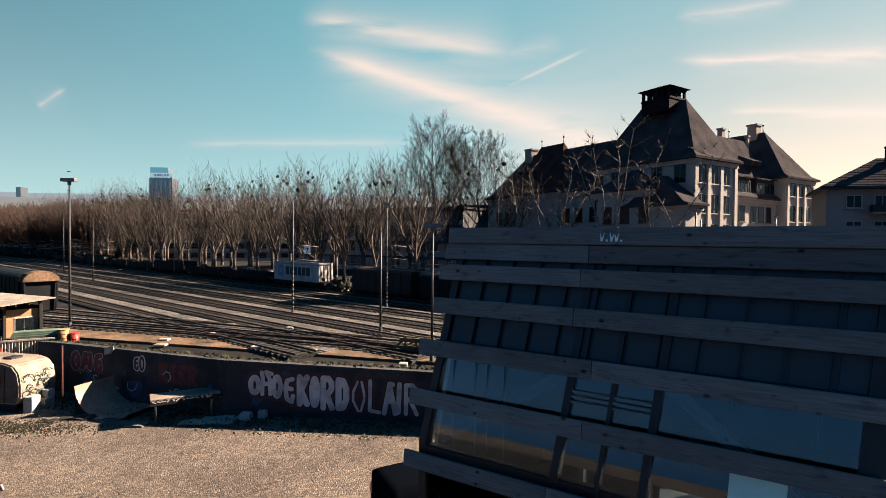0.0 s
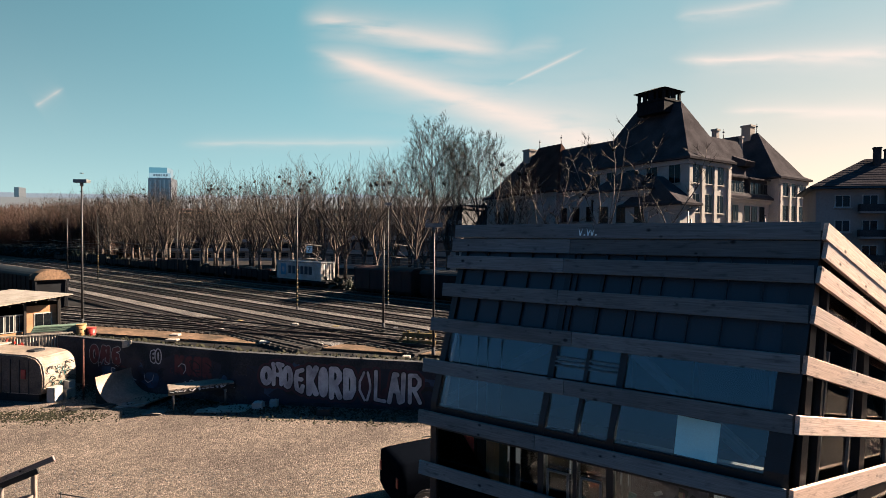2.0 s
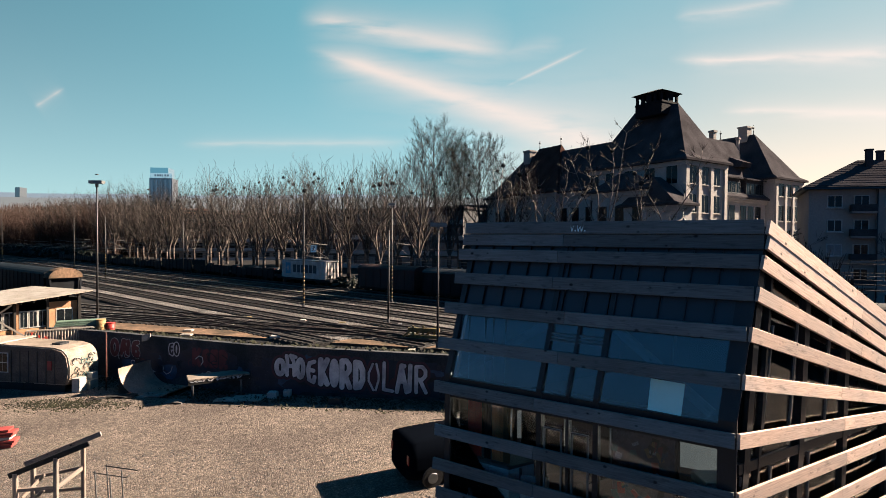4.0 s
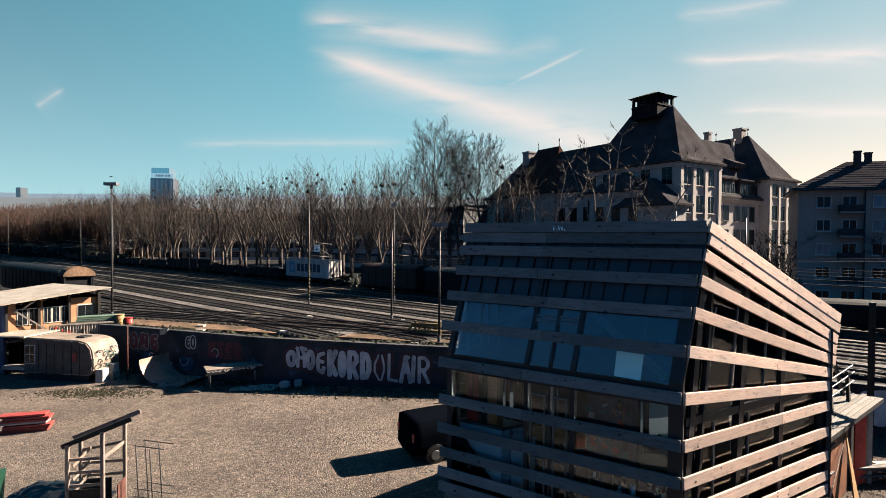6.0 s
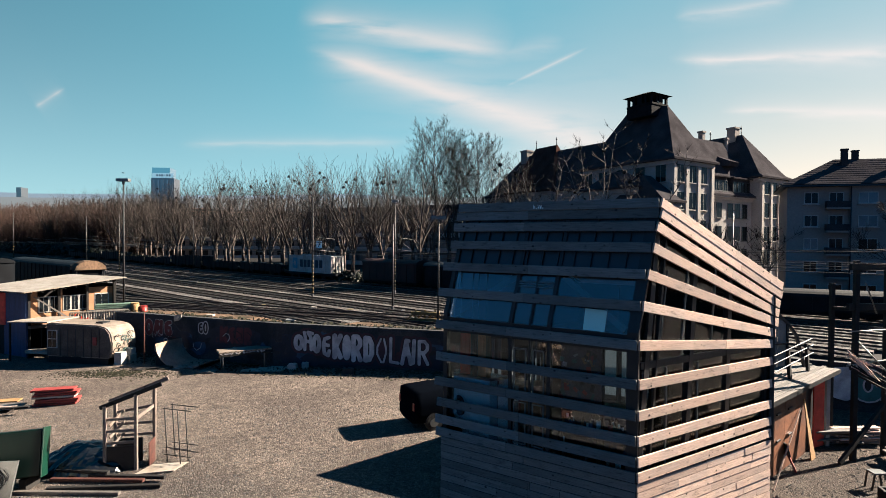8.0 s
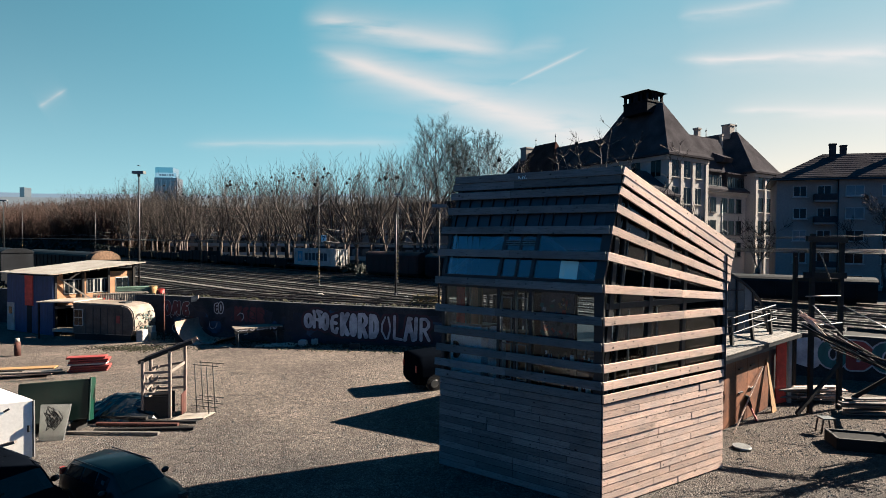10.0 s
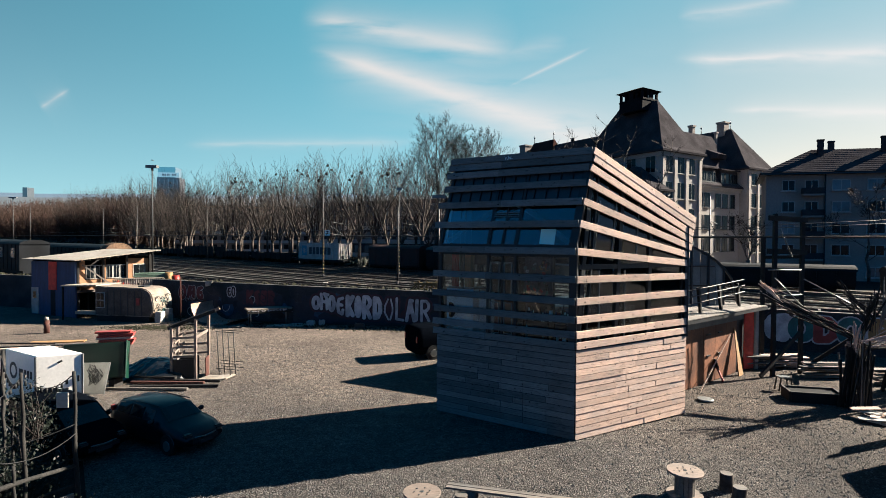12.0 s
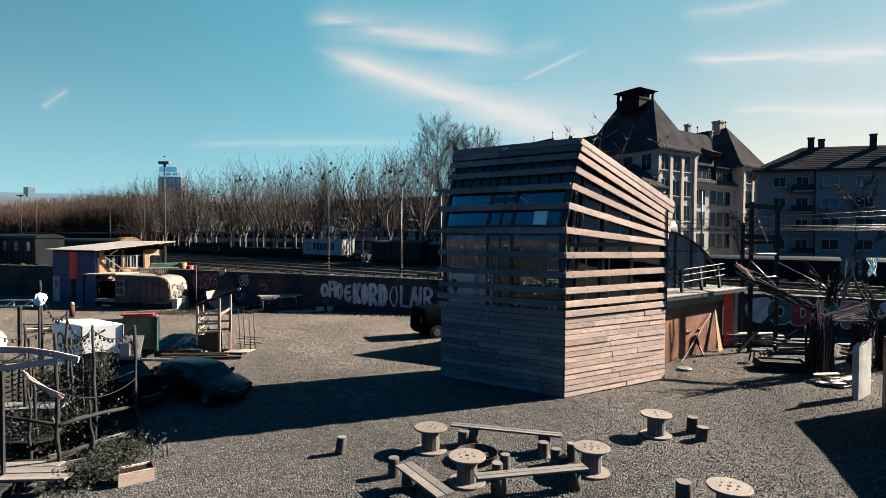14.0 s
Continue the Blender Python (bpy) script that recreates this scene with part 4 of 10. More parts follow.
hexa(bm, [(*sp(19.5, 3.2), 20.2), (*sp(22.5, 3.2), 20.2), (*sp(22.5, 6), 20.2), (*sp(19.5, 6), 20.2), (*sp(19.7, 2.9), 20.9), (*sp(22.3, 2.9), 20.9), (*sp(22.0, 6), 22.3), (*sp(20, 6), 22.3)])
part("roof_hatch", bm, M_ROOF, school)
# chimneys and finials
for u, v, z0, z1, w in ((19.8, 8.0, 24.4, 26.6, 0.8), (28.9, 7.6, 26.4, 28.2, 1.5), (6.6, 37.6, 23.4, 26.0, 1.8), (25.5, 6.9, 24.8, 25.9, 0.4)):
    bm = bmesh.new()
    prism(bm, [sp(u - w / 2, v - w / 2), sp(u + w / 2, v - w / 2), sp(u + w / 2, v + w / 2), sp(u - w / 2, v + w / 2)], z0 - 1.5, z1 - 0.3)
    prism(bm, [sp(u - w / 2 - .12, v - w / 2 - .12), sp(u + w / 2 + .12, v - w / 2 - .12), sp(u + w / 2 + .12, v + w / 2 + .12), sp(u - w / 2 - .12, v + w / 2 + .12)], z1 - 0.3, z1)
    part("chimney", bm, M_APT, school)
for u, v, z in ((6.6, 29.2, 26.0), (6.6, 34.8, 26.0), (28.95, 11.9, 26.7), (28.95, 6.2, 26.7)):
    bm = bmesh.new()
    tube(bm, (*sp(u, v), z - 0.6), (*sp(u, v), z + 1.6), 0.1, 0.04, seg=6)
    bmesh.ops.create_icosphere(bm, subdivisions=1, radius=0.2, matrix=Matrix.Translation((*sp(u, v), z + 1.1)))
    part("finial", bm, M_GREYSTEEL, school)
# open cupola
cup = thing("roof_cupola", *sp(5.3, 8.8), 27.8, "dark lantern cupola with small openings and hipped roof", "cupola")
CU = (3.35, 7.35, 6.0, 10.5)
bm = bmesh.new()
prism(bm, [sp(CU[0], CU[2]), sp(CU[1], CU[2]), sp(CU[1], CU[3]), sp(CU[0], CU[3])], 26.9, 28.62)
part("base", bm, M_CUPOLA, cup)
for k in range(4):
    for j in range(5):
        if 0 < k < 3 and 0 < j < 4:
            continue
        u, v = CU[0] + 0.2 + (CU[1] - CU[0] - 0.4) * k / 3, CU[2] + 0.2 + (CU[3] - CU[2] - 0.4) * j / 4
        bm = bmesh.new()
        prism(bm, [sp(u - .17, v - .17), sp(u + .17, v - .17), sp(u + .17, v + .17), sp(u - .17, v + .17)], 28.5, 30.25)
        part("post", bm, M_CUPOLA, cup)
# parapet, head band and closed bays between the posts
for a, b in (((CU[0], CU[2]), (CU[1], CU[2])), ((CU[1], CU[2]), (CU[1], CU[3])), ((CU[1], CU[3]), (CU[0], CU[3])), ((CU[0], CU[3]), (CU[0], CU[2]))):
    iu, iv = (0.2, 0.0) if a[1] == b[1] else (0.0, 0.2)
    a2, b2 = sp(a[0], a[1]), sp(b[0], b[1])
    for z0, h in ((28.74, 0.26), (30.1, 0.22)):
        bm = bmesh.new()
        beam(bm, (*a2, z0), (*b2, z0), 0.16, h)
        part("cladding", bm, M_CUPOLA, cup)
    m0, m1 = sp(a[0] + (b[0] - a[0]) * 0.42, a[1] + (b[1] - a[1]) * 0.42), sp(a[0] + (b[0] - a[0]) * 0.62, a[1] + (b[1] - a[1]) * 0.62)
    bm = bmesh.new()
    beam(bm, (*m0, 29.43), (*m1, 29.43), 0.15, 1.12)
    part("cladding", bm, M_CUPOLA, cup)
bm = bmesh.new()
hexa(bm, [(*sp(CU[0] - .5, CU[2] - .5), 30.2), (*sp(CU[1] + .5, CU[2] - .5), 30.2), (*sp(CU[1] + .5, CU[3] + .5), 30.2), (*sp(CU[0] - .5, CU[3] + .5), 30.2),
          (*sp(4.9, 7.7), 30.95), (*sp(5.8, 7.7), 30.95), (*sp(5.8, 8.9), 30.95), (*sp(4.9, 8.9), 30.95)])
part("cap_roof", bm, M_CUPOLA, cup)

# ---- apartment house ----
E, N = Vector((0.97, -0.24)), Vector((0.48, 0.877))
F0 = Vector((41.0, 68.8))
flats = thing("apartment_house", F0.x, F0.y, RZ, "four-storey beige apartment house with balconies and a dark tiled roof", "building")


def fp(u, v):
    return tuple(F0 + E * u + N * v)


for u0, u1, v0 in ((0, 6.4, 0.25), (6.4, 26, 0)):
    bm = bmesh.new()
    prism(bm, [fp(u0, v0), fp(u1, v0), fp(u1, 11), fp(u0, 11)], 0.5, 14.3)
    part("wall", bm, M_APT, flats)
bm = bmesh.new()
hexa(bm, [(*fp(-.7, -.7), 14.2), (*fp(26.7, -.7), 14.2), (*fp(26.7, 11.7), 14.2), (*fp(-.7, 11.7), 14.2),
          (*fp(-.6, -.6), 14.45), (*fp(26.6, -.6), 14.45), (*fp(26.6, 11.6), 14.45), (*fp(-.6, 11.6), 14.45)])
part("eave", bm, M_DARK, flats)
bm = bmesh.new()
hexa(bm, [(*fp(-.7, -.7), 14.45), (*fp(26.7, -.7), 14.45), (*fp(26.7, 11.7), 14.45), (*fp(-.7, 11.7), 14.45),
          (*fp(5.5, 5.4), 18.0), (*fp(21, 5.4), 18.0), (*fp(21, 5.6), 18.0), (*fp(5.5, 5.6), 18.0)])
part("roof", bm, M_ROOF, flats)
for k in range(11):
    f = (k + 0.5) / 11.5
    bm = bmesh.new()
    a, b = fp(-.7 + 6.2 * f, -.7 + 6.1 * f), fp(26.7 - 5.7 * f, -.7 + 6.1 * f)
    beam(bm, (*a, 14.45 + 3.55 * f), (*b, 14.45 + 3.55 * f), 0.06, 0.035)
    part("tile_course", bm, M_ROOF, flats)
for u, v, h in ((6.4, 4.0, 18.9), (7.8, 5.5, 18.9), (13.6, 4.5, 19.2), (17.2, 4.0, 18.6), (20.0, 5.4, 19.0)):
    bm = bmesh.new()
    prism(bm, [fp(u - .35, v - .35), fp(u + .35, v - .35), fp(u + .35, v + .35), fp(u - .35, v + .35)], 16.2, h)
    prism(bm, [fp(u - .42, v - .42), fp(u + .42, v - .42), fp(u + .42, v + .42), fp(u - .42, v + .42)], h, h + 0.15)
    part("chimney", bm, M_ROOF, flats)
bm = bmesh.new()
ax, ay = fp(18.6, 4.6)
tube(bm, (ax, ay, 17.0), (ax, ay, 22.3), 0.04, seg=5)
for k in range(4):
    tube(bm, (ax - 0.7 + 0.1 * k, ay, 20.6 + 0.45 * k), (ax + 0.7 - 0.1 * k, ay, 20.6 + 0.45 * k), 0.025, seg=4)
part("antenna", bm, M_GREYSTEEL, flats, "thin rooftop aerial")
W_FLAT, W_PAIR = window_mesh("window", 2.0, 1.35, 1, M_WHITE, 0.1), window_mesh("window", 1.5, 1.35, 1, M_WHITE, 0.1)
TURN_E = math.degrees(math.atan2(E.y, E.x))
rng = random.Random(14)
for f in range(5):
    z = 12.9 - 2.65 * f
    for u in (2.5, 8.2, 11.9, 15.6, 19.3, 23.0):
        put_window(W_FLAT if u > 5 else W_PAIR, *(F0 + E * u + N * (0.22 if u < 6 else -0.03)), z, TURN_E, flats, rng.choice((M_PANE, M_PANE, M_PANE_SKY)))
    put_window(W_PAIR, *(F0 + E * 5.05 + N * 0.22), z, TURN_E, flats)
    if f < 4:
        bm = bmesh.new()
        prism(bm, [fp(3.95, -0.95), fp(6.3, -0.95), fp(6.3, 0.3), fp(3.95, 0.3)], z - 1.35, z - 1.15)
        bal = part("balcony", bm, M_APT, flats)
        bm = bmesh.new()
        for a, b in (((3.95, -.95), (6.3, -.95)), ((3.95, -.95), (3.95, 0.2))):
            beam(bm, (*fp(*a), z - 0.75), (*fp(*b), z - 0.75), 0.07, 0.72)
        part("parapet", bm, M_CONCRETE, bal)
bm = bmesh.new()
tube(bm, (*fp(6.5, -0.12), 1), (*fp(6.5, -0.12), 14.3), 0.07, seg=6)
part("downpipe", bm, M_DARK, flats)


# ---- painted retaining wall ----
def wall_y(x):
    for (x0, y0), (x1, y1) in zip(WALL, WALL[1:]):
        if x0 <= x <= x1:
            return y0 + (y1 - y0) * (x - x0) / (x1 - x0)
    return 50.5


def wall_top(x):
    for (x0, _), (x1, _), z0, z1 in zip(WALL, WALL[1:], WTOP, WTOP[1:]):
        if x0 <= x <= x1:
            return z0 + (z1 - z0) * (x - x0) / (x1 - x0)
    return 2.5


bm = bmesh.new()
for (x0, y0), (x1, y1), z0, z1 in zip(WALL, WALL[1:], WTOP, WTOP[1:]):
    hexa(bm, [(x0, y0, -0.1), (x1, y1, -0.1), (x1 + 0.1, y1 + 0.35, -0.1), (x0 + 0.1, y0 + 0.35, -0.1), (x0, y0, z0), (x1, y1, z1), (x1 + 0.1, y1 + 0.35, z1), (x0 + 0.1, y0 + 0.35, z0)])
graffiti_wall = tagged(part("graffiti_wall", bm, M_CONCRETE), "dark stained concrete retaining wall sprayed with graffiti", "wall", kind="structure")


def wall_turn(x):
    for (x0, y0), (x1, y1) in zip(WALL, WALL[1:]):
        if x0 <= x <= x1:
            return math.atan2(y1 - y0, x1 - x0)


def on_wall(x, z, proud):
    a = wall_turn(x)
    return Vector((x + math.sin(a) * proud, wall_y(x) - math.cos(a) * proud, z))


def spray(points, material, proud, name="paint"):
    """A flat sprayed shape on the wall: (x, height) corners."""
    bm = bmesh.new()
    lo = [bm.verts.new(on_wall(x, z, 0.0)) for x, z in points]
    hi = [bm.verts.new(on_wall(x, z, proud)) for x, z in points]
    n = len(points)
    for k in range(n):
        bm.faces.new((lo[k], lo[(k + 1) % n], hi[(k + 1) % n], hi[k]))
    bm.faces.new(hi)
    bmesh.ops.recalc_face_normals(bm, faces=bm.faces)
    return part(name, bm, material, graffiti_wall)


def blob(x, z, rx, rz, rng, n=14):
    return [(x + rx * math.cos(2 * math.pi * k / n) * rng.uniform(0.75, 1.15), z + rz * math.sin(2 * math.pi * k / n) * rng.uniform(0.75, 1.15)) for k in range(n)]


rng = random.Random(4)
spray([(-9.4, 0.2)] + [(-9.4 + k * 0.68, 2.05 + rng.uniform(-0.12, 0.16)) for k in range(15)] + [(0.2, 0.15)], M_SPRAY_N, 0.004)
for k in range(70):
    x = rng.uniform(-19.8, 7.0)
    spray(blob(x, rng.uniform(0.5, 1.75), rng.uniform(0.2, 0.8), rng.uniform(0.15, 0.5), rng), rng.choice((M_SPRAY_N, M_SPRAY_N, M_SPRAY_P, M_SPRAY_K, M_SPRAY_B)), 0.005 + 0.0001 * k)
# the big silver letters: strokes in a unit box, left and right end, foot and top, thickness of the stroke
RING = [(0.5 + 0.5 * math.cos(math.pi * k / 8), 0.5 + 0.5 * math.sin(math.pi * k / 8)) for k in range(17)]
BOWL = [(0.0, 1.0), (0.6, 1.0), (0.95, 0.85), (0.95, 0.65), (0.6, 0.5), (0.0, 0.5)]
GLYPHS = {
    "ring": [RING], "flame": [[(0.05, 0), (0.1, 0.75), (0.0, 1.0)], [(0.1, 0.5), (0.8, 0.45)], [(0.85, 0), (0.8, 0.7), (0.45, 1.02), (1.0, 0.95)]],
    "bar_e": [[(0.9, 0.98), (0.3, 0.9), (0.1, 0.6), (0.8, 0.55)], [(0.1, 0.55), (0.25, 0.12), (0.8, 0.0), (0.95, 0.25)]],
    "kay": [[(0.1, 0), (0.1, 1)], [(0.95, 1), (0.25, 0.5), (0.95, 0)]], "are": [[(0.1, 0), (0.1, 1)], [(0.1 + 0.85 * x, z) for x, z in BOWL], [(0.4, 0.5), (0.95, 0)]],
    "dee": [[(0.1, 0), (0.1, 1), (0.6, 0.97), (0.95, 0.7), (0.95, 0.3), (0.6, 0.03), (0.1, 0)]], "ell": [[(0.15, 1), (0.1, 0.05), (0.95, 0)]],
    "peak": [[(0.0, 0), (0.32, 1), (0.5, 0.98)], [(0.32, 0.98), (0.66, 0.0), (0.86, 0.05), (0.92, 1.0)], [(0.2, 0.4), (0.4, 0.4)]],
    "brackets": [[(0.45, 1), (0.1, 0.65), (0.1, 0.35), (0.5, 0)], [(0.75, 1), (0.95, 0.6), (0.95, 0.4), (0.7, 0)]],
}


def stroke_gap(x, z, lines):
    """The distance from a point of the wall to the nearest stroke."""
    best = 9.0
    for line in lines:
        for (ax, az), (bx, bz) in zip(line, line[1:]):
            ex, ez = bx - ax, bz - az
            f = max(0.0, min(1.0, ((x - ax) * ex + (z - az) * ez) / (ex * ex + ez * ez + 1e-9)))
            best = min(best, math.hypot(x - ax - ex * f, z - az - ez * f))
    return best


def spray_strokes(lines, thick, material, proud, name, cell=0.045):
    """Rounded paint strokes as one thin sheet on the wall, with no overlaps."""
    x0, x1 = min(p[0] for a in lines for p in a) - thick - cell, max(p[0] for a in lines for p in a) + thick + cell
    z0, z1 = min(p[1] for a in lines for p in a) - thick - cell, max(p[1] for a in lines for p in a) + thick + cell
    nx, nz = int((x1 - x0) / cell) + 2, int((z1 - z0) / cell) + 2
    depth = [[thick - stroke_gap(x0 + i * cell, z0 + j * cell, lines) for j in range(nz)] for i in range(nx)]
    bm, known = bmesh.new(), {}

    def at(x, z):
        key = (round(x, 4), round(z, 4))
        if key not in known:
            known[key] = bm.verts.new(on_wall(x, z, proud))
        return known[key]

    for i in range(nx - 1):
        for j in range(nz - 1):
            ring = []
            corners = ((i, j), (i + 1, j), (i + 1, j + 1), (i, j + 1))
            for (a, b), (c, d) in zip(corners, corners[1:] + corners[:1]):
                u, v = depth[a][b], depth[c][d]
                if u > 0:
                    ring.append((x0 + a * cell, z0 + b * cell))
                if (u > 0) != (v > 0):
                    f = u / (u - v)
                    ring.append((x0 + (a + (c - a) * f) * cell, z0 + (b + (d - b) * f) * cell))
            vs = []
            for x, z in ring:
                w = at(x, z)
                if w not in vs:
                    vs.append(w)
            if len(vs) > 2:
                bm.faces.new(vs)
    return part(name, bm, material, graffiti_wall)


def sprayed(glyph, x0, x1, z0, z1, thick, fill, edge, halo=None, gap=0.05, proud=0.03):
    """One letter: fill, dark outline and a wider halo of paint behind it."""
    inset = thick * 0.8
    lines = [[(x0 + inset + (x1 - x0 - 2 * inset) * x, z0 + inset + (z1 - z0 - 2 * inset) * z) for x, z in line] for line in GLYPHS[glyph]]
    spray_strokes(lines, thick, fill, proud, "letter")
    spray_strokes(lines, thick + gap, edge, proud - 0.005, "letter_outline")
    if halo:
        spray_strokes(lines, thick + gap + 0.11, halo, proud - 0.010, "letter_halo", 0.07)


for k, (glyph, x0, x1, z0, z1, thick) in enumerate((("ring", -8.66, -8.05, 1.02, 1.98, 0.13), ("flame", -8.08, -7.42, 1.0, 2.2, 0.10), ("ring", -7.50, -6.98, 0.88, 2.04, 0.12), ("bar_e", -6.95, -6.34, 0.66, 1.96, 0.11), ("kay", -6.28, -5.62, 0.56, 2.08, 0.15),
                                     ("ring", -5.62, -5.14, 0.52, 2.02, 0.14), ("are", -5.12, -4.40, 0.42, 2.05, 0.14), ("dee", -4.38, -3.70, 0.42, 2.0, 0.15), ("brackets", -3.62, -2.90, 0.38, 1.88, 0.06), ("ell", -2.84, -2.14, 0.34, 1.97, 0.09), ("peak", -2.10, -1.14, 0.30, 1.88, 0.115), ("are", -1.12, -0.36, 0.32, 1.83, 0.10))):
    sprayed(glyph, x0, x1, z0, z1, thick, M_SPRAY_W, M_SPRAY_K, M_SPRAY_P, proud=0.030 + 0.0006 * k)
spray(blob(-3.27, 1.12, 0.30, 0.62, rng), M_SPRAY_P, 0.0345)
# red and blue pieces further along
spray(blob(-18.5, 1.75, 1.6, 0.75, rng), M_SPRAY_N, 0.013)
spray(blob(-12.8, 1.6, 1.9, 0.8, rng), M_SPRAY_N, 0.013)
for glyph, x0, x1 in (("ring", -19.6, -18.95), ("peak", -18.92, -18.1), ("bar_e", -18.05, -17.4)):
    sprayed(glyph, x0, x1, 1.3, 2.35, 0.13, M_SPRAY_R, M_SPRAY_W, None, 0.028, 0.026)
for glyph, x0, x1 in (("kay", -13.75, -13.15), ("bar_e", -13.1, -12.65), ("peak", -12.6, -12.05), ("are", -12.0, -11.45)):
    sprayed(glyph, x0, x1, 1.2, 2.2, 0.12, M_SPRAY_R, M_SPRAY_P, None, 0.05, 0.026)
for glyph, x0, x1, z1 in (("bar_e", -15.35, -15.02, 2.35), ("ring", -14.98, -14.66, 2.42)):
    sprayed(glyph, x0, x1, 1.68, z1, 0.055, M_SPRAY_K, M_SPRAY_W, None, 0.06, 0.026)
# thin scrawls over and between the letters
for k in range(40):
    x, z, r = rng.uniform(-19.5, -9.0), rng.uniform(0.35, 1.9), rng.uniform(0.1, 0.35)
    bm = bmesh.new()
    pts = [on_wall(x + r * math.cos(a * 0.9 + k), z + r * math.sin(a * (0.6 + 0.1 * (k % 5)) + k), 0.036) for a in range(5)]
    for a, b in zip(pts, pts[1:]):
        beam(bm, a, b, 0.008, 0.045)
    part("spray_line", bm, rng.choice((M_SPRAY_K, M_SPRAY_K, M_SPRAY_P, M_SPRAY_N, M_SPRAY_W)), graffiti_wall)
bm = bmesh.new()
for k in range(4):
    f = k / 4
    hexa(bm, [on_wall(-17.2 + 0.12 * f, 2.5 - 0.2 * f, d) for d in (0.05,)] + [on_wall(-16.6 - 0.2 * f, 2.62 - 0.25 * f, 0.05), on_wall(-16.6 - 0.2 * f, 2.62 - 0.25 * f, 0.09 + 0.03 * k), on_wall(-17.2 + 0.12 * f, 2.5 - 0.2 * f, 0.09 + 0.03 * k)]
         + [on_wall(-17.2 + 0.12 * f, 2.7 - 0.2 * f, 0.05), on_wall(-16.6 - 0.2 * f, 2.84 - 0.25 * f, 0.05), on_wall(-16.6 - 0.2 * f, 2.84 - 0.25 * f, 0.09 + 0.03 * k), on_wall(-17.2 + 0.12 * f, 2.7 - 0.2 * f, 0.09 + 0.03 * k)])
part("torn_sheet", bm, M_CREAM, graffiti_wall, "torn white sheet hanging on the wall")
# the wall's right-hand stretch, seen beyond the house
for k, (glyph, x0, x1) in enumerate((("dee", 13.2, 14.1), ("ring", 14.1, 15.0), ("bar_e", 18.3, 19.5), ("ring", 19.4, 20.5), ("dee", 20.4, 21.5), ("ring", 21.4, 22.5), ("are", 22.6, 23.7), ("peak", 24.0, 25.2), ("ring", 25.6, 26.7), ("dee", 27.0, 28.0), ("kay", 28.3, 29.3), ("ring", 29.6, 30.6), ("bar_e", 30.8, 31.8))):
    spray(blob((x0 + x1) / 2, 1.35, 0.85, 0.8, rng), (M_SPRAY_R, M_SPRAY_N, M_SPRAY_P)[k % 3], 0.012 + 0.0006 * k)
    sprayed(glyph, x0, x1, 0.55, 1.95, 0.20, (M_SPRAY_T, M_OCHRE, M_SPRAY_W, M_SPRAY_T, M_PINKRED)[k % 5], M_SPRAY_W, M_SPRAY_K, 0.07, 0.034 + 0.0006 * k)

# grass bank and rusty strip behind the wall
bm = bmesh.new()
for (x0, y0), (x1, y1), z0, z1 in zip(WALL, WALL[1:], WTOP, WTOP[1:]):
    v = [bm.verts.new(c) for c in ((x0 + .1, y0 + 0.34, z0 - 0.08), (x1 + .1, y1 + 0.34, z1 - 0.08), (x1 + 1, y1 + 4.2, RZ + 0.02), (x0 + 1, y0 + 4.2, RZ + 0.02))]
    bm.faces.new(v)
tagged(part("bank", bm, M_RAILSOIL), "dark weedy bank behind the retaining wall", "bank", kind="structure")
bm = bmesh.new()
rng = random.Random(12)
for k in range(2600):
    x = rng.uniform(-40, 8)
    f = rng.random() ** 1.6
    leaf_cloud(bm, (x, wall_y(x) + 0.4 + 3.6 * f, wall_top(x) - 1.3 * f), (0.12, 0.12, 0.05), 2, rng, 0.14)
tagged(part("bank_grass", bm, M_GRASS), "dry tufts of grass along the wall top", "grass", kind="stuff")
bm = bmesh.new()
prism(bm, [(-45, 57.0), (-25, 52.0), (4.5, 43.8), (9, 42.0), (9, 44.2), (4.5, 46.5), (-25, 54.6), (-45, 60.0)], RZ - 0.1, RZ + 0.16)
tagged(part("rusty_strip", bm, M_RUSTSOIL), "rusty brown strip of bare soil along the tracks", "ground", kind="structure")
bm = bmesh.new()
prism(bm, [(-62, 76), (-41, 63.6), (-24, 57.6), (-16.5, 55.2), (-24, 58.6), (-41, 66.6), (-60, 79.5)], RZ - 0.1, RZ + 0.14)
tagged(part("sandy_strip", bm, M_RUSTSOIL), "sandy brown wedge between two tracks", "ground", kind="structure")


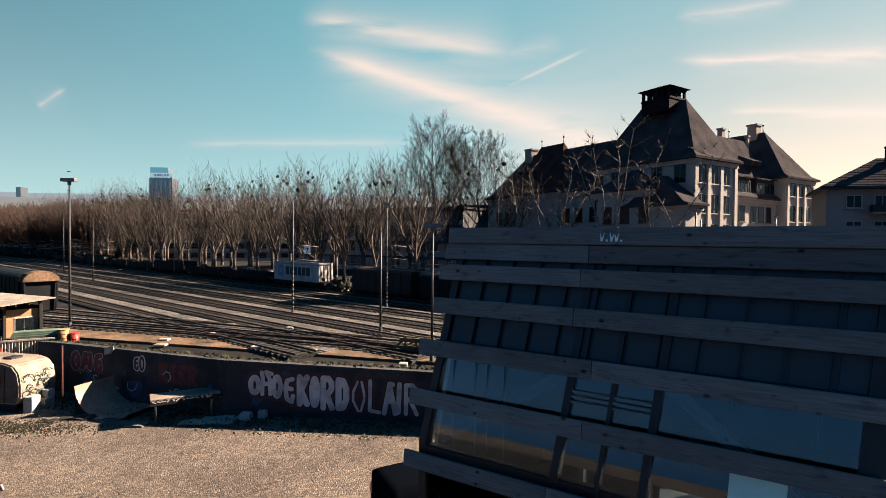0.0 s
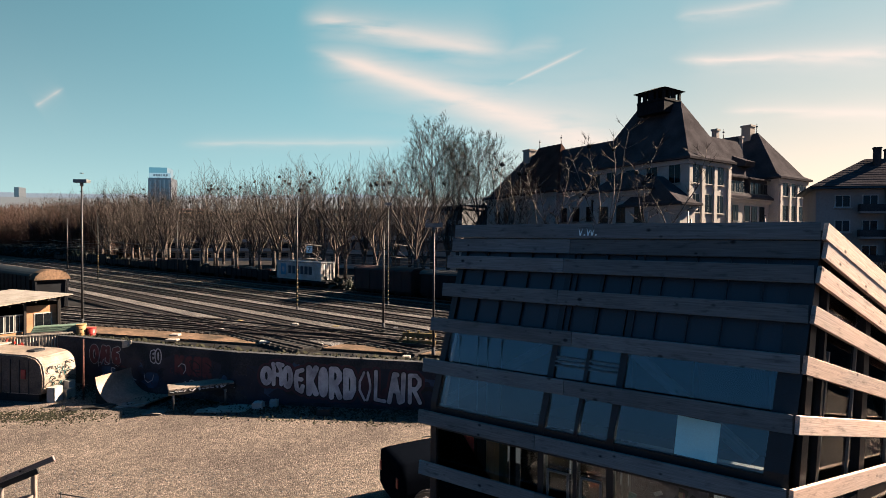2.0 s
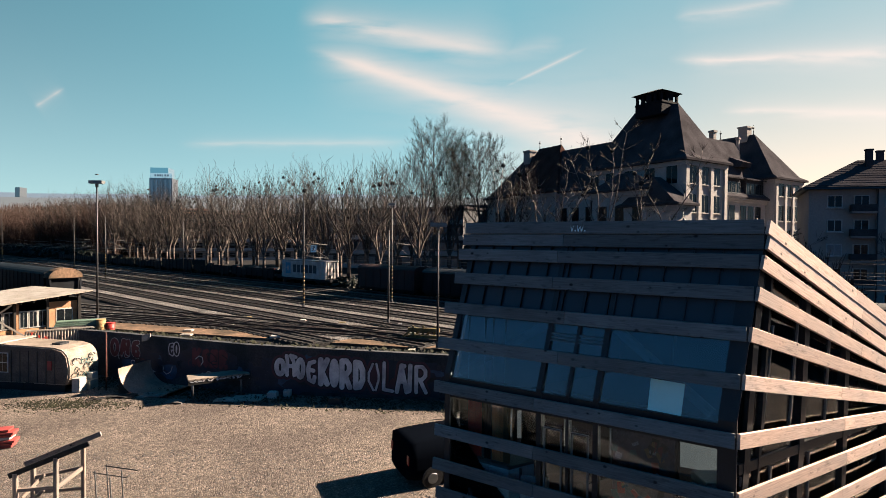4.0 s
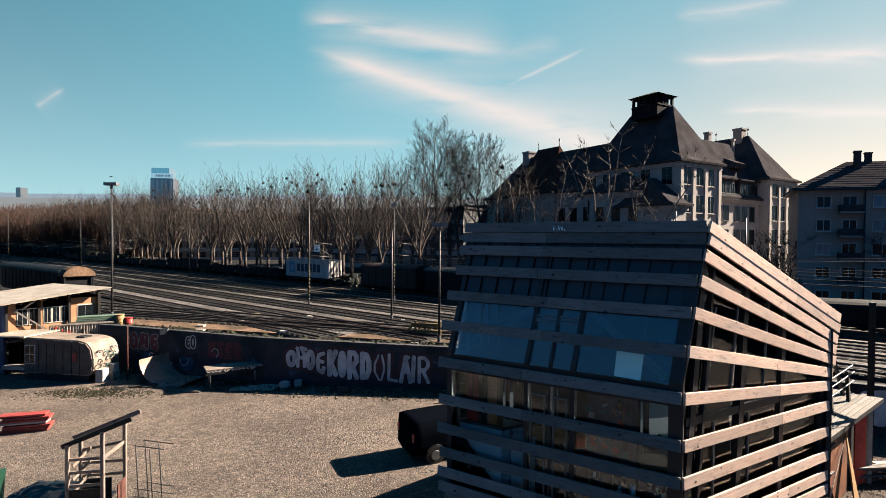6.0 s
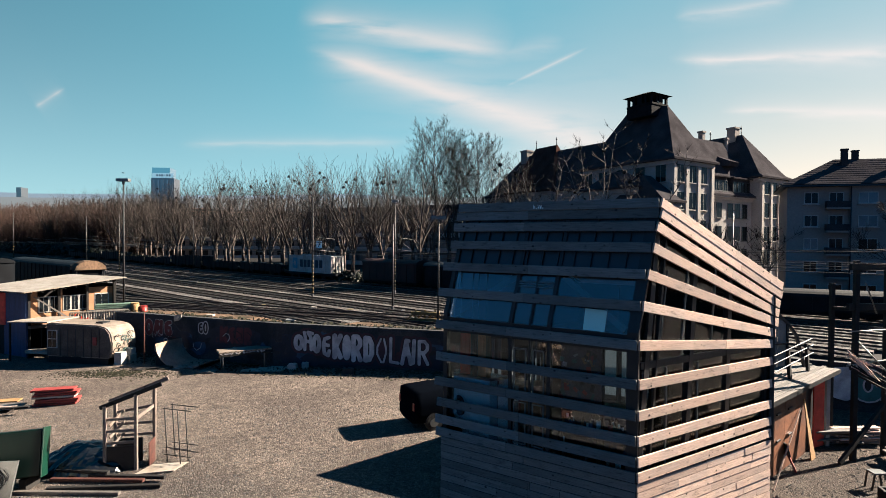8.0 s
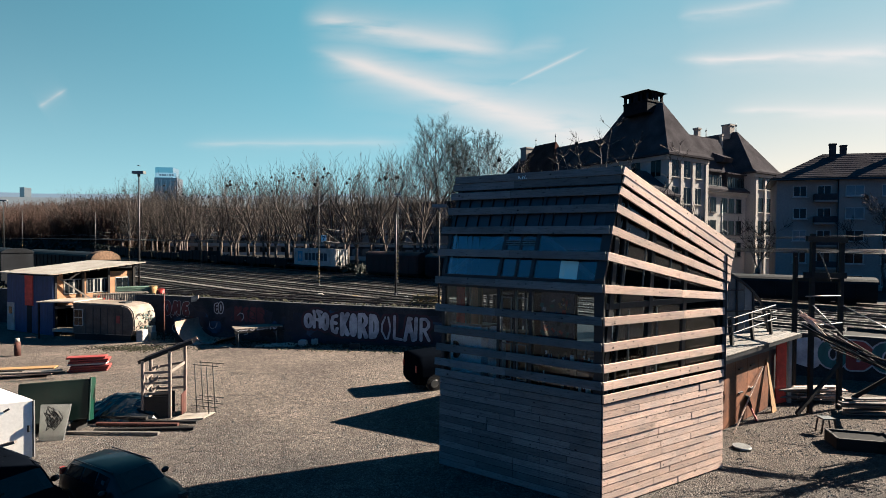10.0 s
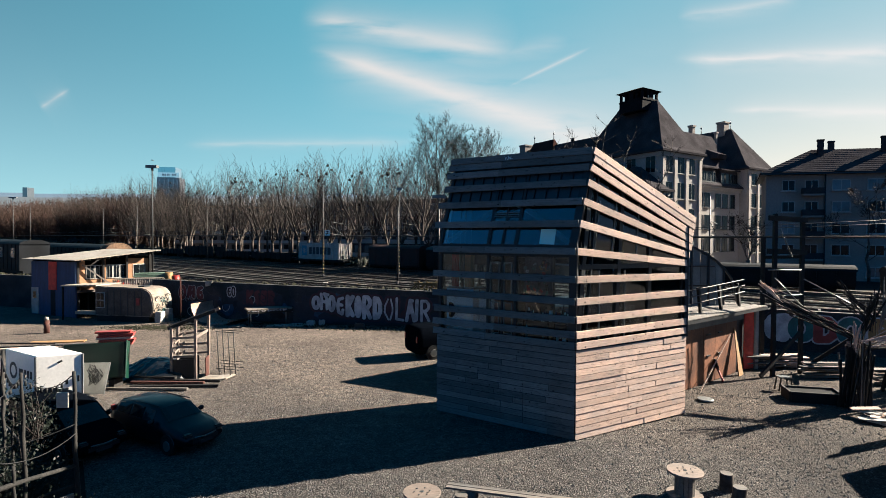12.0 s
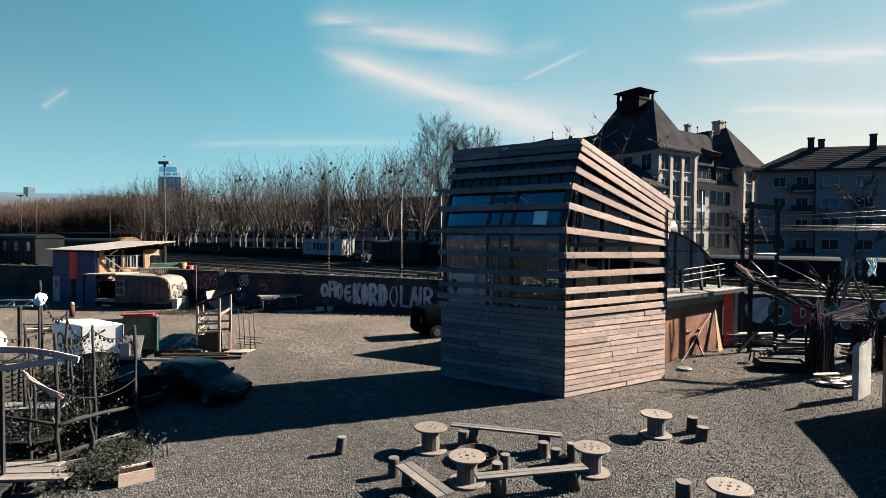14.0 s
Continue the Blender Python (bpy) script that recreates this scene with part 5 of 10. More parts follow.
# ---- tracks ----
def track(p, q, gap=1.3):
    """A straight track from p to q: ballast bed, sleepers, two rails."""
    p, q = Vector(p), Vector(q)
    ln = (q - p).length
    d = (q - p) / ln
    n = Vector((-d.y, d.x))
    t = thing("railway_track", p.x, p.y, RZ, "rusty railway track on dark sleepers and pale ballast", "track", "tracks of the yard")
    bm = bmesh.new()
    a, b = p - n * 1.5, p + n * 1.5
    c, e = q + n * 1.5, q - n * 1.5
    k = 0.35
    hexa(bm, [(*a, RZ - .05), (*e, RZ - .05), (*c, RZ - .05), (*b, RZ - .05), (*(a + n * k), RZ + .2), (*(e + n * k), RZ + .2), (*(c - n * k), RZ + .2), (*(b - n * k), RZ + .2)])
    part("ballast_bed", bm, M_BED, t)
    bm = bmesh.new()
    a, b = p + n * 1.48, p + n * (1.48 + gap)
    c, e = q + n * (1.48 + gap), q + n * 1.48
    hexa(bm, [(*a, RZ - .05), (*e, RZ - .05), (*c, RZ - .05), (*b, RZ - .05), (*a, RZ + .21), (*e, RZ + .21), (*c, RZ + .21), (*b, RZ + .21)])
    part("cess_path", bm, M_PATH, t, "pale gravel path beside the track")
    bm = bmesh.new()
    s = 0.3
    while s < ln:
        m = p + d * s
        beam(bm, (*(m - n * 1.25), RZ + 0.165), (*(m + n * 1.25), RZ + 0.165), 0.22, 0.12)
        s += 0.65
    tagged(part("sleeper_row", bm, M_SLEEPER, t), "row of dark sleepers", kind="stuff")
    for side in (-0.75, 0.75):
        bm = bmesh.new()
        beam(bm, (*(p + n * side), RZ + 0.30), (*(q + n * side), RZ + 0.30), 0.06, 0.02 + 0.02)
        beam(bm, (*(p + n * side), RZ + 0.36), (*(q + n * side), RZ + 0.36), 0.09, 0.11)
        part("rail", bm, M_RAIL, t)


for nn in (60.6, 56.5, 52.0, 47.6, 43.4, 39.2, 34.8, 30.4):
    a1 = 40.0
    while a1 > -60:
        p = TU * a1 + TN * nn
        if p.y - wall_y(max(-45, min(119, p.x))) > 7.0:
            break
        a1 -= 1.0
    track(TU * -215 + TN * nn, TU * a1 + TN * nn)
for p, q in (((-70, 79), (3, 47.6)), ((-62, 70), (6, 45.5)), ((-45, 62.2), (-3, 48.8))):
    track(p, q, 0.6)

# buffer stop, boxes and slabs on the strip
buf = thing("buffer_stop", -0.8, 47.6, RZ, "rusty yellow buffer stop at the end of a track", "buffer stop")
for x0, x1, z in ((-1.9, 0.3, 0.95), (-1.9, 0.3, 0.45)):
    bm = bmesh.new()
    beam(bm, (x0, 47.9, RZ + z), (x1, 47.4, RZ + z), 0.22, 0.24)
    part("cross_beam", bm, M_YELLOW, buf)
for x in (-1.6, -0.9, -0.1):
    bm = bmesh.new()
    beam(bm, (x, 47.7 - x * 0.1, RZ), (x + 0.05, 47.7 - x * 0.1, RZ + 1.2), 0.16, 0.16)
    beam(bm, (x, 47.7 - x * 0.1, RZ + 1.0), (x - 0.9, 48.6, RZ + 0.1), 0.12, 0.12)
    part("strut", bm, M_YELLOW, buf)
rng = random.Random(17)
for k in range(20):
    x = rng.uniform(-40, 2)
    y = wall_y(x) + rng.choice((4.6, 5.5, 7.0, 8.5, 12, 16))
    b = thing("cable_box" if k % 3 else "concrete_slab", x, y, RZ, "small pale cover box beside the tracks" if k % 3 else "loose pale concrete slab beside the tracks", "box" if k % 3 else "slab")
    bm = bmesh.new()
    w, h = rng.uniform(0.15, 0.42), rng.uniform(0.1, 0.25)
    box(bm, x - w, y - 0.25, RZ + 0.1, x + w, y + 0.25, RZ + 0.1 + h)
    bmesh.ops.bevel(bm, geom=bm.edges[:], offset=0.04, segments=1, affect="EDGES")
    part("body", bm, M_YELLOW if k % 5 == 1 else M_WHITE if k % 2 else M_CREAM, b)


# ---- wagons ----
def bogie(parent, c, d):
    n = Vector((-d.y, d.x))
    bm = bmesh.new()
    for s in (-0.9, 0.9):
        for w in (-0.72, 0.72):
            m = c + d * s + n * w
            tube(bm, (*(m - n * 0.07), RZ + 0.86), (*(m + n * 0.07), RZ + 0.86), 0.45, seg=14)
    beam(bm, (*(c - d * 1.4), RZ + 0.95), (*(c + d * 1.4), RZ + 0.95), 2.0, 0.25)
    part("bogie", bm, M_DKWAGON, parent)


def flat_wagon(c, d, ln, side=0.75, label="empty dark flat wagon with low sides"):
    c, d = Vector(c), Vector(d)
    n = Vector((-d.y, d.x))
    t = thing("flat_wagon", c.x, c.y, RZ, label, "wagon", "rake of wagons")
    bm = bmesh.new()
    beam(bm, (*(c - d * ln / 2), RZ + 1.2), (*(c + d * ln / 2), RZ + 1.2), 2.6, 0.28)
    part("deck", bm, M_DKWAGON, t)
    if side:
        for w in (-1.28, 1.28):
            bm = bmesh.new()
            beam(bm, (*(c - d * ln / 2 + n * w), RZ + 1.34 + side / 2), (*(c + d * ln / 2 + n * w), RZ + 1.34 + side / 2), 0.07, side)
            for k in range(9):
                m = c + d * ln * (k / 8 - 0.5) * 0.98 + n * w * 1.03
                beam(bm, (*m, RZ + 1.0), (*m, RZ + 1.45 + side), 0.08, 0.12)
            part("side_board", bm, M_DKWAGON, t)
    for s in (-0.32, 0.32):
        bogie(t, c + d * ln * s, d)
    return t


N1 = Vector((-15.7, 86.2))
CC = N1 - TU * 5.3 + TN * 1.22
flat_wagon(CC, TU, 13.0, 0, "dark flat wagon carrying a container")
for k in range(1, 9):
    flat_wagon(CC - TU * (13.8 * k), TU, 13.0, 0.75 if k % 3 else 1.5)
cont = thing("shipping_container", CC.x, CC.y, RZ + 1.34, "white steel shipping container with a pale blue emblem", "container")
CZ = RZ + 1.345
CM = Matrix.Translation((CC.x, CC.y, CZ)) @ pose(0, 0, 0, 0, 0, math.degrees(math.atan2(TU.y, TU.x)))
L2, W2, H2 = 5.3, 1.22, 2.65
bm = bmesh.new()
front_edge = []
for k in range(44):
    x0, w = -L2 + 0.1 + k * (2 * L2 - 0.2) / 44, (2 * L2 - 0.2) / 44
    d = -W2 + (0.0 if k % 2 else 0.04)
    front_edge += [(x0 + 0.03, d), (x0 + w - 0.03, d)]
prism(bm, front_edge + [(L2 - 0.1, W2), (-L2 + 0.1, W2)], 0.1, H2 - 0.1)
bm.transform(CM)
part("side_wall", bm, M_WHITE, cont)
bm = bmesh.new()
for y in (-W2 - 0.01, W2 - 0.11):
    for x in (-L2, L2 - 0.14):
        box(bm, x, y, 0, x + 0.14, y + 0.12, H2)
    box(bm, -L2 + 0.14, y, H2 - 0.12, L2 - 0.14, y + 0.12, H2)
    box(bm, -L2 + 0.14, y, 0, L2 - 0.14, y + 0.12, 0.14)
bm.transform(CM)
part("corner_frame", bm, M_WHITE, cont)
for y0, y1 in ((-W2 + 0.11, -0.01), (0.01, W2 - 0.11)):
    bm = bmesh.new()
    box(bm, L2 - 0.05, y0, 0.12, L2 + 0.01, y1, H2 - 0.14)
    bm.transform(CM)
    door = part("door", bm, M_WHITE, cont)
    for f in (0.3, 0.72):
        bm = bmesh.new()
        y = y0 + (y1 - y0) * f
        tube(bm, (L2 + 0.05, y, 0.1), (L2 + 0.05, y, H2 - 0.1), 0.035, seg=6)
        box(bm, L2 + 0.012, y - 0.12, 0.9, L2 + 0.03, y + 0.12, 1.5)
        bm.transform(CM)
        part("lock_rod", bm, M_GREYSTEEL, door)
bm = bmesh.new()
box(bm, -4.3, -W2 - 0.012, 0.55, -3.0, -W2 + 0.02, 2.2)
bm.transform(CM)
emb = part("emblem", bm, M_SIGNBLUE, cont, "pale blue square emblem with a white star")
bm = bmesh.new()
cv = bm.verts.new((-3.65, -W2 - 0.02, 1.38))
ring = [bm.verts.new((-3.65 + math.cos(k * math.pi / 7) * (0.48 if k % 2 else 0.2), -W2 - 0.02, 1.38 + math.sin(k * math.pi / 7) * (0.58 if k % 2 else 0.24))) for k in range(14)]
for k in range(14):
    bm.faces.new((cv, ring[k], ring[(k + 1) % 14]))
bm.transform(CM)
part("star", bm, M_WHITE, emb)
for k in range(6):
    bm = bmesh.new()
    x = -2.35 + k * 0.98
    box(bm, x, -W2 - 0.012, 0.8, x + 0.76, -W2 + 0.02, 1.95)
    bm.transform(CM)
    part("lettering_bar", bm, M_INK, cont, "dark lettering bar")


def box_wagon(p, q, z1, material, label, width=2.8, name="box_wagon", roof=None, windows=0):
    """A closed wagon with a rounded roof between two ground points."""
    p, q = Vector(p), Vector(q)
    d = (q - p).normalized()
    ln = (q - p).length
    c = (p + q) / 2
    t = thing(name, c.x, c.y, RZ, label, "wagon")
    m = Matrix.Translation((c.x, c.y, RZ)) @ pose(0, 0, 0, 0, 0, math.degrees(math.atan2(d.y, d.x)))
    bm = bmesh.new()
    h = z1 - RZ
    box(bm, -ln / 2, -width / 2, 1.0, ln / 2, width / 2, h - 0.5)
    k = 0
    while k * 1.4 < ln:
        x = -ln / 2 + k * 1.4
        for y in (-width / 2 - 0.05, width / 2):
            rb = bmesh.new()
            box(rb, x, y, 1.0, x + 0.09, y + 0.05, h - 0.5)
            rb.transform(m)
            part("rib", rb, material, t)
        k += 1
    bm.transform(m)
    part("body", bm, material, t)
    bm = bmesh.new()
    n = 8
    prof = [(math.cos(math.pi * k / n) * (width / 2 + 0.06), h - 0.5 + math.sin(math.pi * k / n) * 0.5) for k in range(n + 1)]
    ra = [bm.verts.new((-ln / 2 - 0.1, a, b)) for a, b in prof]
    rb = [bm.verts.new((ln / 2 + 0.1, a, b)) for a, b in prof]
    for k in range(n):
        bm.faces.new((ra[k], rb[k], rb[k + 1], ra[k + 1]))
    bm.faces.new(ra[::-1])
    bm.faces.new(rb)
    bm.transform(m)
    bmesh.ops.recalc_face_normals(bm, faces=bm.faces)
    part("roof", bm, roof or material, t)
    bm = bmesh.new()
    box(bm, -ln / 2, -1.1, 0.7, ln / 2, 1.1, 1.0)
    bm.transform(m)
    part("underframe", bm, M_DKWAGON, t)
    for s in (-0.32, 0.32):
        bogie(t, c + d * ln * s, d)
    for k in range(windows):
        x = ln * ((k + 0.5) / windows - 0.5)
        for half in (0, 1):
            bm = bmesh.new()
            box(bm, x - 0.55, -width / 2 - 0.06, h - 2.0, x + 0.55, -width / 2 + 0.02, h - 0.9)
            bm.transform(m)
            if half == 0:
                w = part("window", bm, M_CREAM, t)
            else:
                bm.free()
                bm = bmesh.new()
                box(bm, x - 0.45, -width / 2 - 0.07, h - 1.9, x + 0.45, -width / 2 + 0.02, h - 1.0)
                bm.transform(m)
                part("pane", bm, M_PANE_SKY, w)
    return t


box_wagon(N1 + TU * 7.3 + TN * 1.2, N1 + TU * 17.4 + TN * 1.2, 5.1, M_REDWAGON, "dark red covered goods wagon", roof=M_REDWAGON)
box_wagon(N1 + TU * 18.8 + TN * 1.2, N1 + TU * 30 + TN * 1.2, 5.0, M_DKWAGON, "grey covered goods wagon in shade", roof=M_GREYSTEEL)
box_wagon((23.5, 54.5), (36.0, 48.2), 3.95, M_DKWAGON, "long dark railway wagon beyond the terrace", roof=M_DKWAGON)
box_wagon((35.0, 43.6), (47.0, 37.5), 4.05, M_DKWAGON, "long dark railway wagon beyond the wall", roof=M_DKWAGON)
box_wagon((-75.0, 78.0), (-60.5, 69.0), 5.6, M_DKWAGON, "old dark passenger coach with pale window frames", name="old_coach", windows=4)
box_wagon((-58.0, 71.5), (-44.6, 61.6), 5.6, M_DKWAGON, "old dark passenger coach with a rounded end", name="old_coach", windows=4)
box_wagon((-55.0, 78.5), (-38.6, 65.8), 5.1, M_DKWAGON, "dark tank-like wagon with a rust-brown end", name="old_coach")
cab = thing("brakeman_cabin", -38.0, 65.0, RZ, "rust-brown arched cabin roof on dark posts at a wagon end", "cabin")
bm = bmesh.new()
m = Matrix.Translation((-38.0, 65.2, 0)) @ pose(0, 0, 0, 0, 0, -38)
n = 8
pr = [(math.cos(math.pi * k / n) * 1.5, 4.3 + math.sin(math.pi * k / n) * 1.0) for k in range(n + 1)]
ra, rb = [bm.verts.new((-0.2, a, b)) for a, b in pr], [bm.verts.new((1.3, a, b)) for a, b in pr]
for k in range(n):
    bm.faces.new((ra[k], rb[k], rb[k + 1], ra[k + 1]))
bm.faces.new(ra[::-1])
bm.faces.new(rb)
bm.transform(m)
bmesh.ops.recalc_face_normals(bm, faces=bm.faces)
part("roof", bm, M_RUSTSOIL, cab)
for a in (-1.2, 1.2):
    bm = bmesh.new()
    beam(bm, m @ Vector((1.1, a, RZ + 0.3)), m @ Vector((1.1, a * 1.1, 4.3)), 0.14, 0.14)
    part("post", bm, M_DKWAGON, cab)
bm = bmesh.new()
box(bm, -0.2, -1.25, RZ + 0.3, 0.9, 1.25, 4.2)
bm.transform(m)
part("body", bm, M_DKWAGON, cab)


# ---- masts and wires ----
def mast(x, y, z1, r, striped=False, lamp=0.0, arms=0, light=False):
    r *= 0.68
    m = thing("railway_mast", x, y, RZ, "slim grey mast" + (" with yellow stripes" if striped else "") + (" and a floodlight" if lamp else "") + " beside the tracks", "mast")
    bm = bmesh.new()
    tube(bm, (x, y, RZ - 0.3), (x, y, RZ + 0.6), r * 1.7, r * 1.4, seg=8)
    part("foot", bm, M_CONCRETE, m)
    bm = bmesh.new()
    tube(bm, (x, y, RZ + 0.5), (x, y, z1), r, r * 0.6, seg=8)
    for k in range(int(z1 / 1.6)):
        beam(bm, (x - r, y, RZ + 2 + k * 1.5), (x + r, y, RZ + 2 + k * 1.5), r * 2.2, 0.05)
    part("pole", bm, M_GREYSTEEL, m)
    if striped:
        for k in range(9):
            bm = bmesh.new()
            z = RZ + 0.7 + k * 0.42
            tube(bm, (x, y, z), (x, y, z + 0.2), r * 1.16, seg=8)
            part("stripe", bm, M_YELLOW, m)
    if lamp:
        bm = bmesh.new()
        beam(bm, (x - lamp, y, z1 + 0.1), (x + lamp, y, z1 + 0.1), 0.5, 0.26)
        tube(bm, (x, y, z1 - 0.3), (x, y, z1), r * 1.4, seg=6)
        part("floodlight", bm, M_STEEL, m)
    if arms:
        bm = bmesh.new()
        for z in (6.6, 8.0):
            tube(bm, (x, y, z), (x + TN.x * arms, y + TN.y * arms, z - 0.25), 0.04, seg=5)
        tube(bm, (x, y, 8.0), (x + TN.x * arms, y + TN.y * arms, 6.4), 0.03, seg=5)
        part("cantilever", bm, M_GREYSTEEL, m)


mast(-28.65, 56.07, 12.95, 0.14, lamp=0.55)
mast(0.155, 45.24, 9.3, 0.12, lamp=0.55)
mast(-13.4, 64.8, 12.3, 0.13, True, arms=3)
mast(-3.9, 54.7, 9.2, 0.14)
mast(-4.9, 70, 12.2, 0.12, True, lamp=0.4, arms=3)
mast(-55, 100, 11.8, 0.12, True, arms=3)
mast(-75, 122, 12.2, 0.14, arms=3)
mast(-118, 157, 14.5, 0.16, True)
mast(-44, 104, 11.2, 0.12, arms=3)
mast(-103, 132, 15.2, 0.16, lamp=0.9)
mast(27.5, 56.0, 10.5, 0.13, arms=3)
mast(23.0, 60.0, 11.2, 0.13, arms=3)
mast(17.0, 47.0, 10.0, 0.12, arms=3)
wires = thing("overhead_wires", 0, 60, 7, "thin dark overhead wires above the tracks", "wires")
for nn, z in ((56.5, 6.3), (52, 6.3), (47.6, 6.3), (43.4, 6.3), (56.5, 7.5), (47.6, 7.5), (39.2, 6.3)):
    for k in range(-5, 2):
        bm = bmesh.new()
        a, b = TU * (k * 40) + TN * nn, TU * (k * 40 + 40) + TN * nn
        sag(bm, (*a, z), (*b, z), 0.5 if z > 7 else 0.05, 0.022, 6)
        part("wire", bm, M_GREYSTEEL, wires)
sign = thing("number_sign", -20.5, 91.0, RZ, "white square track sign with a black number", "sign")
SX, SY = -18.9, 93.2
bm = bmesh.new()
tube(bm, (SX, SY, RZ), (SX, SY, 6.6), 0.05, seg=6)
part("post", bm, M_GREYSTEEL, sign)
bm = bmesh.new()
box(bm, SX - 0.45, SY - 0.1, 6.3, SX + 0.45, SY - 0.06, 7.35)
part("plate", bm, M_PAPER, sign)
letters("7", 1.0, M_INK, sign, pose(SX - 0.27, SY - 0.115, 6.48, 90, 0, 0), "digit", 0.02, 0.005)
fence = thing("trackside_fence", -20, 92, RZ, "pale low fence along the far edge of the yard", "fence")
for k in range(34):
    p = base_row + TU * (46 - k * 4.2) + TN * -2.6
    bm = bmesh.new()
    tube(bm, (p.x, p.y, RZ), (p.x, p.y, RZ + 1.5), 0.05, seg=5)
    part("post", bm, M_CREAM, fence)
for z in (0.7, 1.4):
    bm = bmesh.new()
    a, b = base_row + TU * 46 + TN * -2.6, base_row - TU * 93 + TN * -2.6
    beam(bm, (*a, RZ + z), (*b, RZ + z), 0.05, 0.1)
    part("rail", bm, M_CREAM, fence)
bm = bmesh.new()
a, b = base_row + TU * 40, base_row - TU * 60
prism(bm, [tuple(a + TN * 1.5), tuple(a + TN * 7), tuple(b + TN * 7), tuple(b + TN * 1.5)], RZ - 0.1, RZ + 0.35)
tagged(part("lawn", bm, M_GRASS), "strip of thin grass under the avenue trees", "grass", kind="structure")


# ---- wooden house ----
A, B, C, D = Vector((4.274, 18.082)), Vector((0.163, 20.81)), Vector((8.70, 20.58)), Vector((4.4, 23.4))
SIDE = (C - A).normalized()
FDIR = (A - B).normalized()
F_IN, S_IN = Vector((-FDIR.y, FDIR.x)), Vector((-SIDE.y, SIDE.x))      # inwards from the front and from the side
house = thing("wooden_house", 4.3, 20.7, 0, "timber house, spaced weathered boards over dark glass, plank base", "house")
# top height and lean of each board at the near corner and at the far end
NEAR = [(8.80, 0.64), (8.29, 0.51), (7.83, 0.40), (7.26, 0.24), (6.59, 0.10), (5.76, 0), (4.92, 0), (4.26, 0), (3.72, 0), (3.27, 0), (2.94, 0)]
FAR = [(6.80, 0.37), (6.33, 0.30), (6.10, 0.25), (5.86, 0.2), (5.6, 0.1), (5.33, 0), (4.89, 0), (4.31, 0), (3.77, 0), (3.33, 0), (3.02, 0)]


def lean(z):
    return max(0.0, (z - 5.9) * 0.235)


def fpt(u, z, inn=0.0):
    """A point of the front: u from its left end (0) to the near corner (1)."""
    p = B + (A - B) * u + SIDE * lean(z) + F_IN * inn
    return (p.x, p.y, z)


def spt(w, z, inn=0.0):
    """A point of the side: w from the near corner (0) to the far end (1)."""
    p = A + (C - A) * w + S_IN * inn + SIDE * lean(z) * (1 - w)
    return (p.x, p.y, z)


# board faces tipped a little upwards, added to catch sun and less bounce
UP_F, UP_S = (F_IN.x * 0.11, F_IN.y * 0.11, 1), (S_IN.x * 0.04, S_IN.y * 0.04, 1)
UP_F2, UP_S2 = (0, 0, 1), (S_IN.x * 0.05, S_IN.y * 0.05, 1)
rng = random.Random(1)
BH = 0.215
for k, ((zn, on), (zf, of)) in enumerate(zip(NEAR, FAR)):
    a, c, b = A + SIDE * on, C + SIDE * of, B + SIDE * on
    rows = ((0.0, 0.0), (0.225, 0.225)) if k == 0 else ((0.0, 0.0),)
    for dn, df in rows:
        cut = rng.uniform(0.55, 0.68)
        z0, z1 = zn - dn - BH / 2, zf - df - BH / 2
        o = -S_IN * 0.03
        mid = a.lerp(c, cut)
        zm = z0 + (z1 - z0) * cut
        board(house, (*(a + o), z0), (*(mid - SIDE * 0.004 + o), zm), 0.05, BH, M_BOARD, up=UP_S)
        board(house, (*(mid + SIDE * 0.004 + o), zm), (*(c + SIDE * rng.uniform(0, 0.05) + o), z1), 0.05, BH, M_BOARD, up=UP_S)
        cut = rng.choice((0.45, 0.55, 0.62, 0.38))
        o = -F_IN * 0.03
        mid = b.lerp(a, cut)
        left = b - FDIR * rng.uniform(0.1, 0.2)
        board(house, (*(left + o), z0), (*(mid - FDIR * 0.004 + o), z0), 0.05, BH, M_SHADEBOARD, up=UP_F)
        board(house, (*(mid + FDIR * 0.004 + o), z0), (*(a + o - FDIR * 0.02), z0), 0.05, BH, M_SHADEBOARD, up=UP_F)
# close plank cladding of the base
rows = 14
for r in range(rows):
    z = 0.03 + (r + 0.5) * 2.68 / rows
    h = 2.68 / rows - 0.015
    for start, end, n in ((A, C, S_IN), (B, A, F_IN)):
        ln = (end - start).length
        d = (end - start).normalized()
        s = 0.0
        while s < ln - 0.01:
            e = min(ln, s + rng.uniform(1.1, 3.2))
            if ln - e < 0.5:
                e = ln
            o = -n * (0.015 + rng.uniform(0, 0.013))
            board(house, (*(start + d * (s + 0.006) + o), z + (0.0 if start is B else 0.006 * (s - 2))), (*(start + d * (e - 0.006) + o), z + (0.0 if start is B else 0.006 * (e - 2))), 0.03, h, M_SHADEBOARD if start is B else M_BOARD, up=UP_F2 if start is B else UP_S2, name="plank")
            s = e
bm = bmesh.new()
prism(bm, [tuple(A + F_IN * 0.04 + S_IN * 0.04), tuple(C + S_IN * 0.04), tuple(D), tuple(B + F_IN * 0.04)], 0, 2.72)
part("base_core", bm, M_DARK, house)
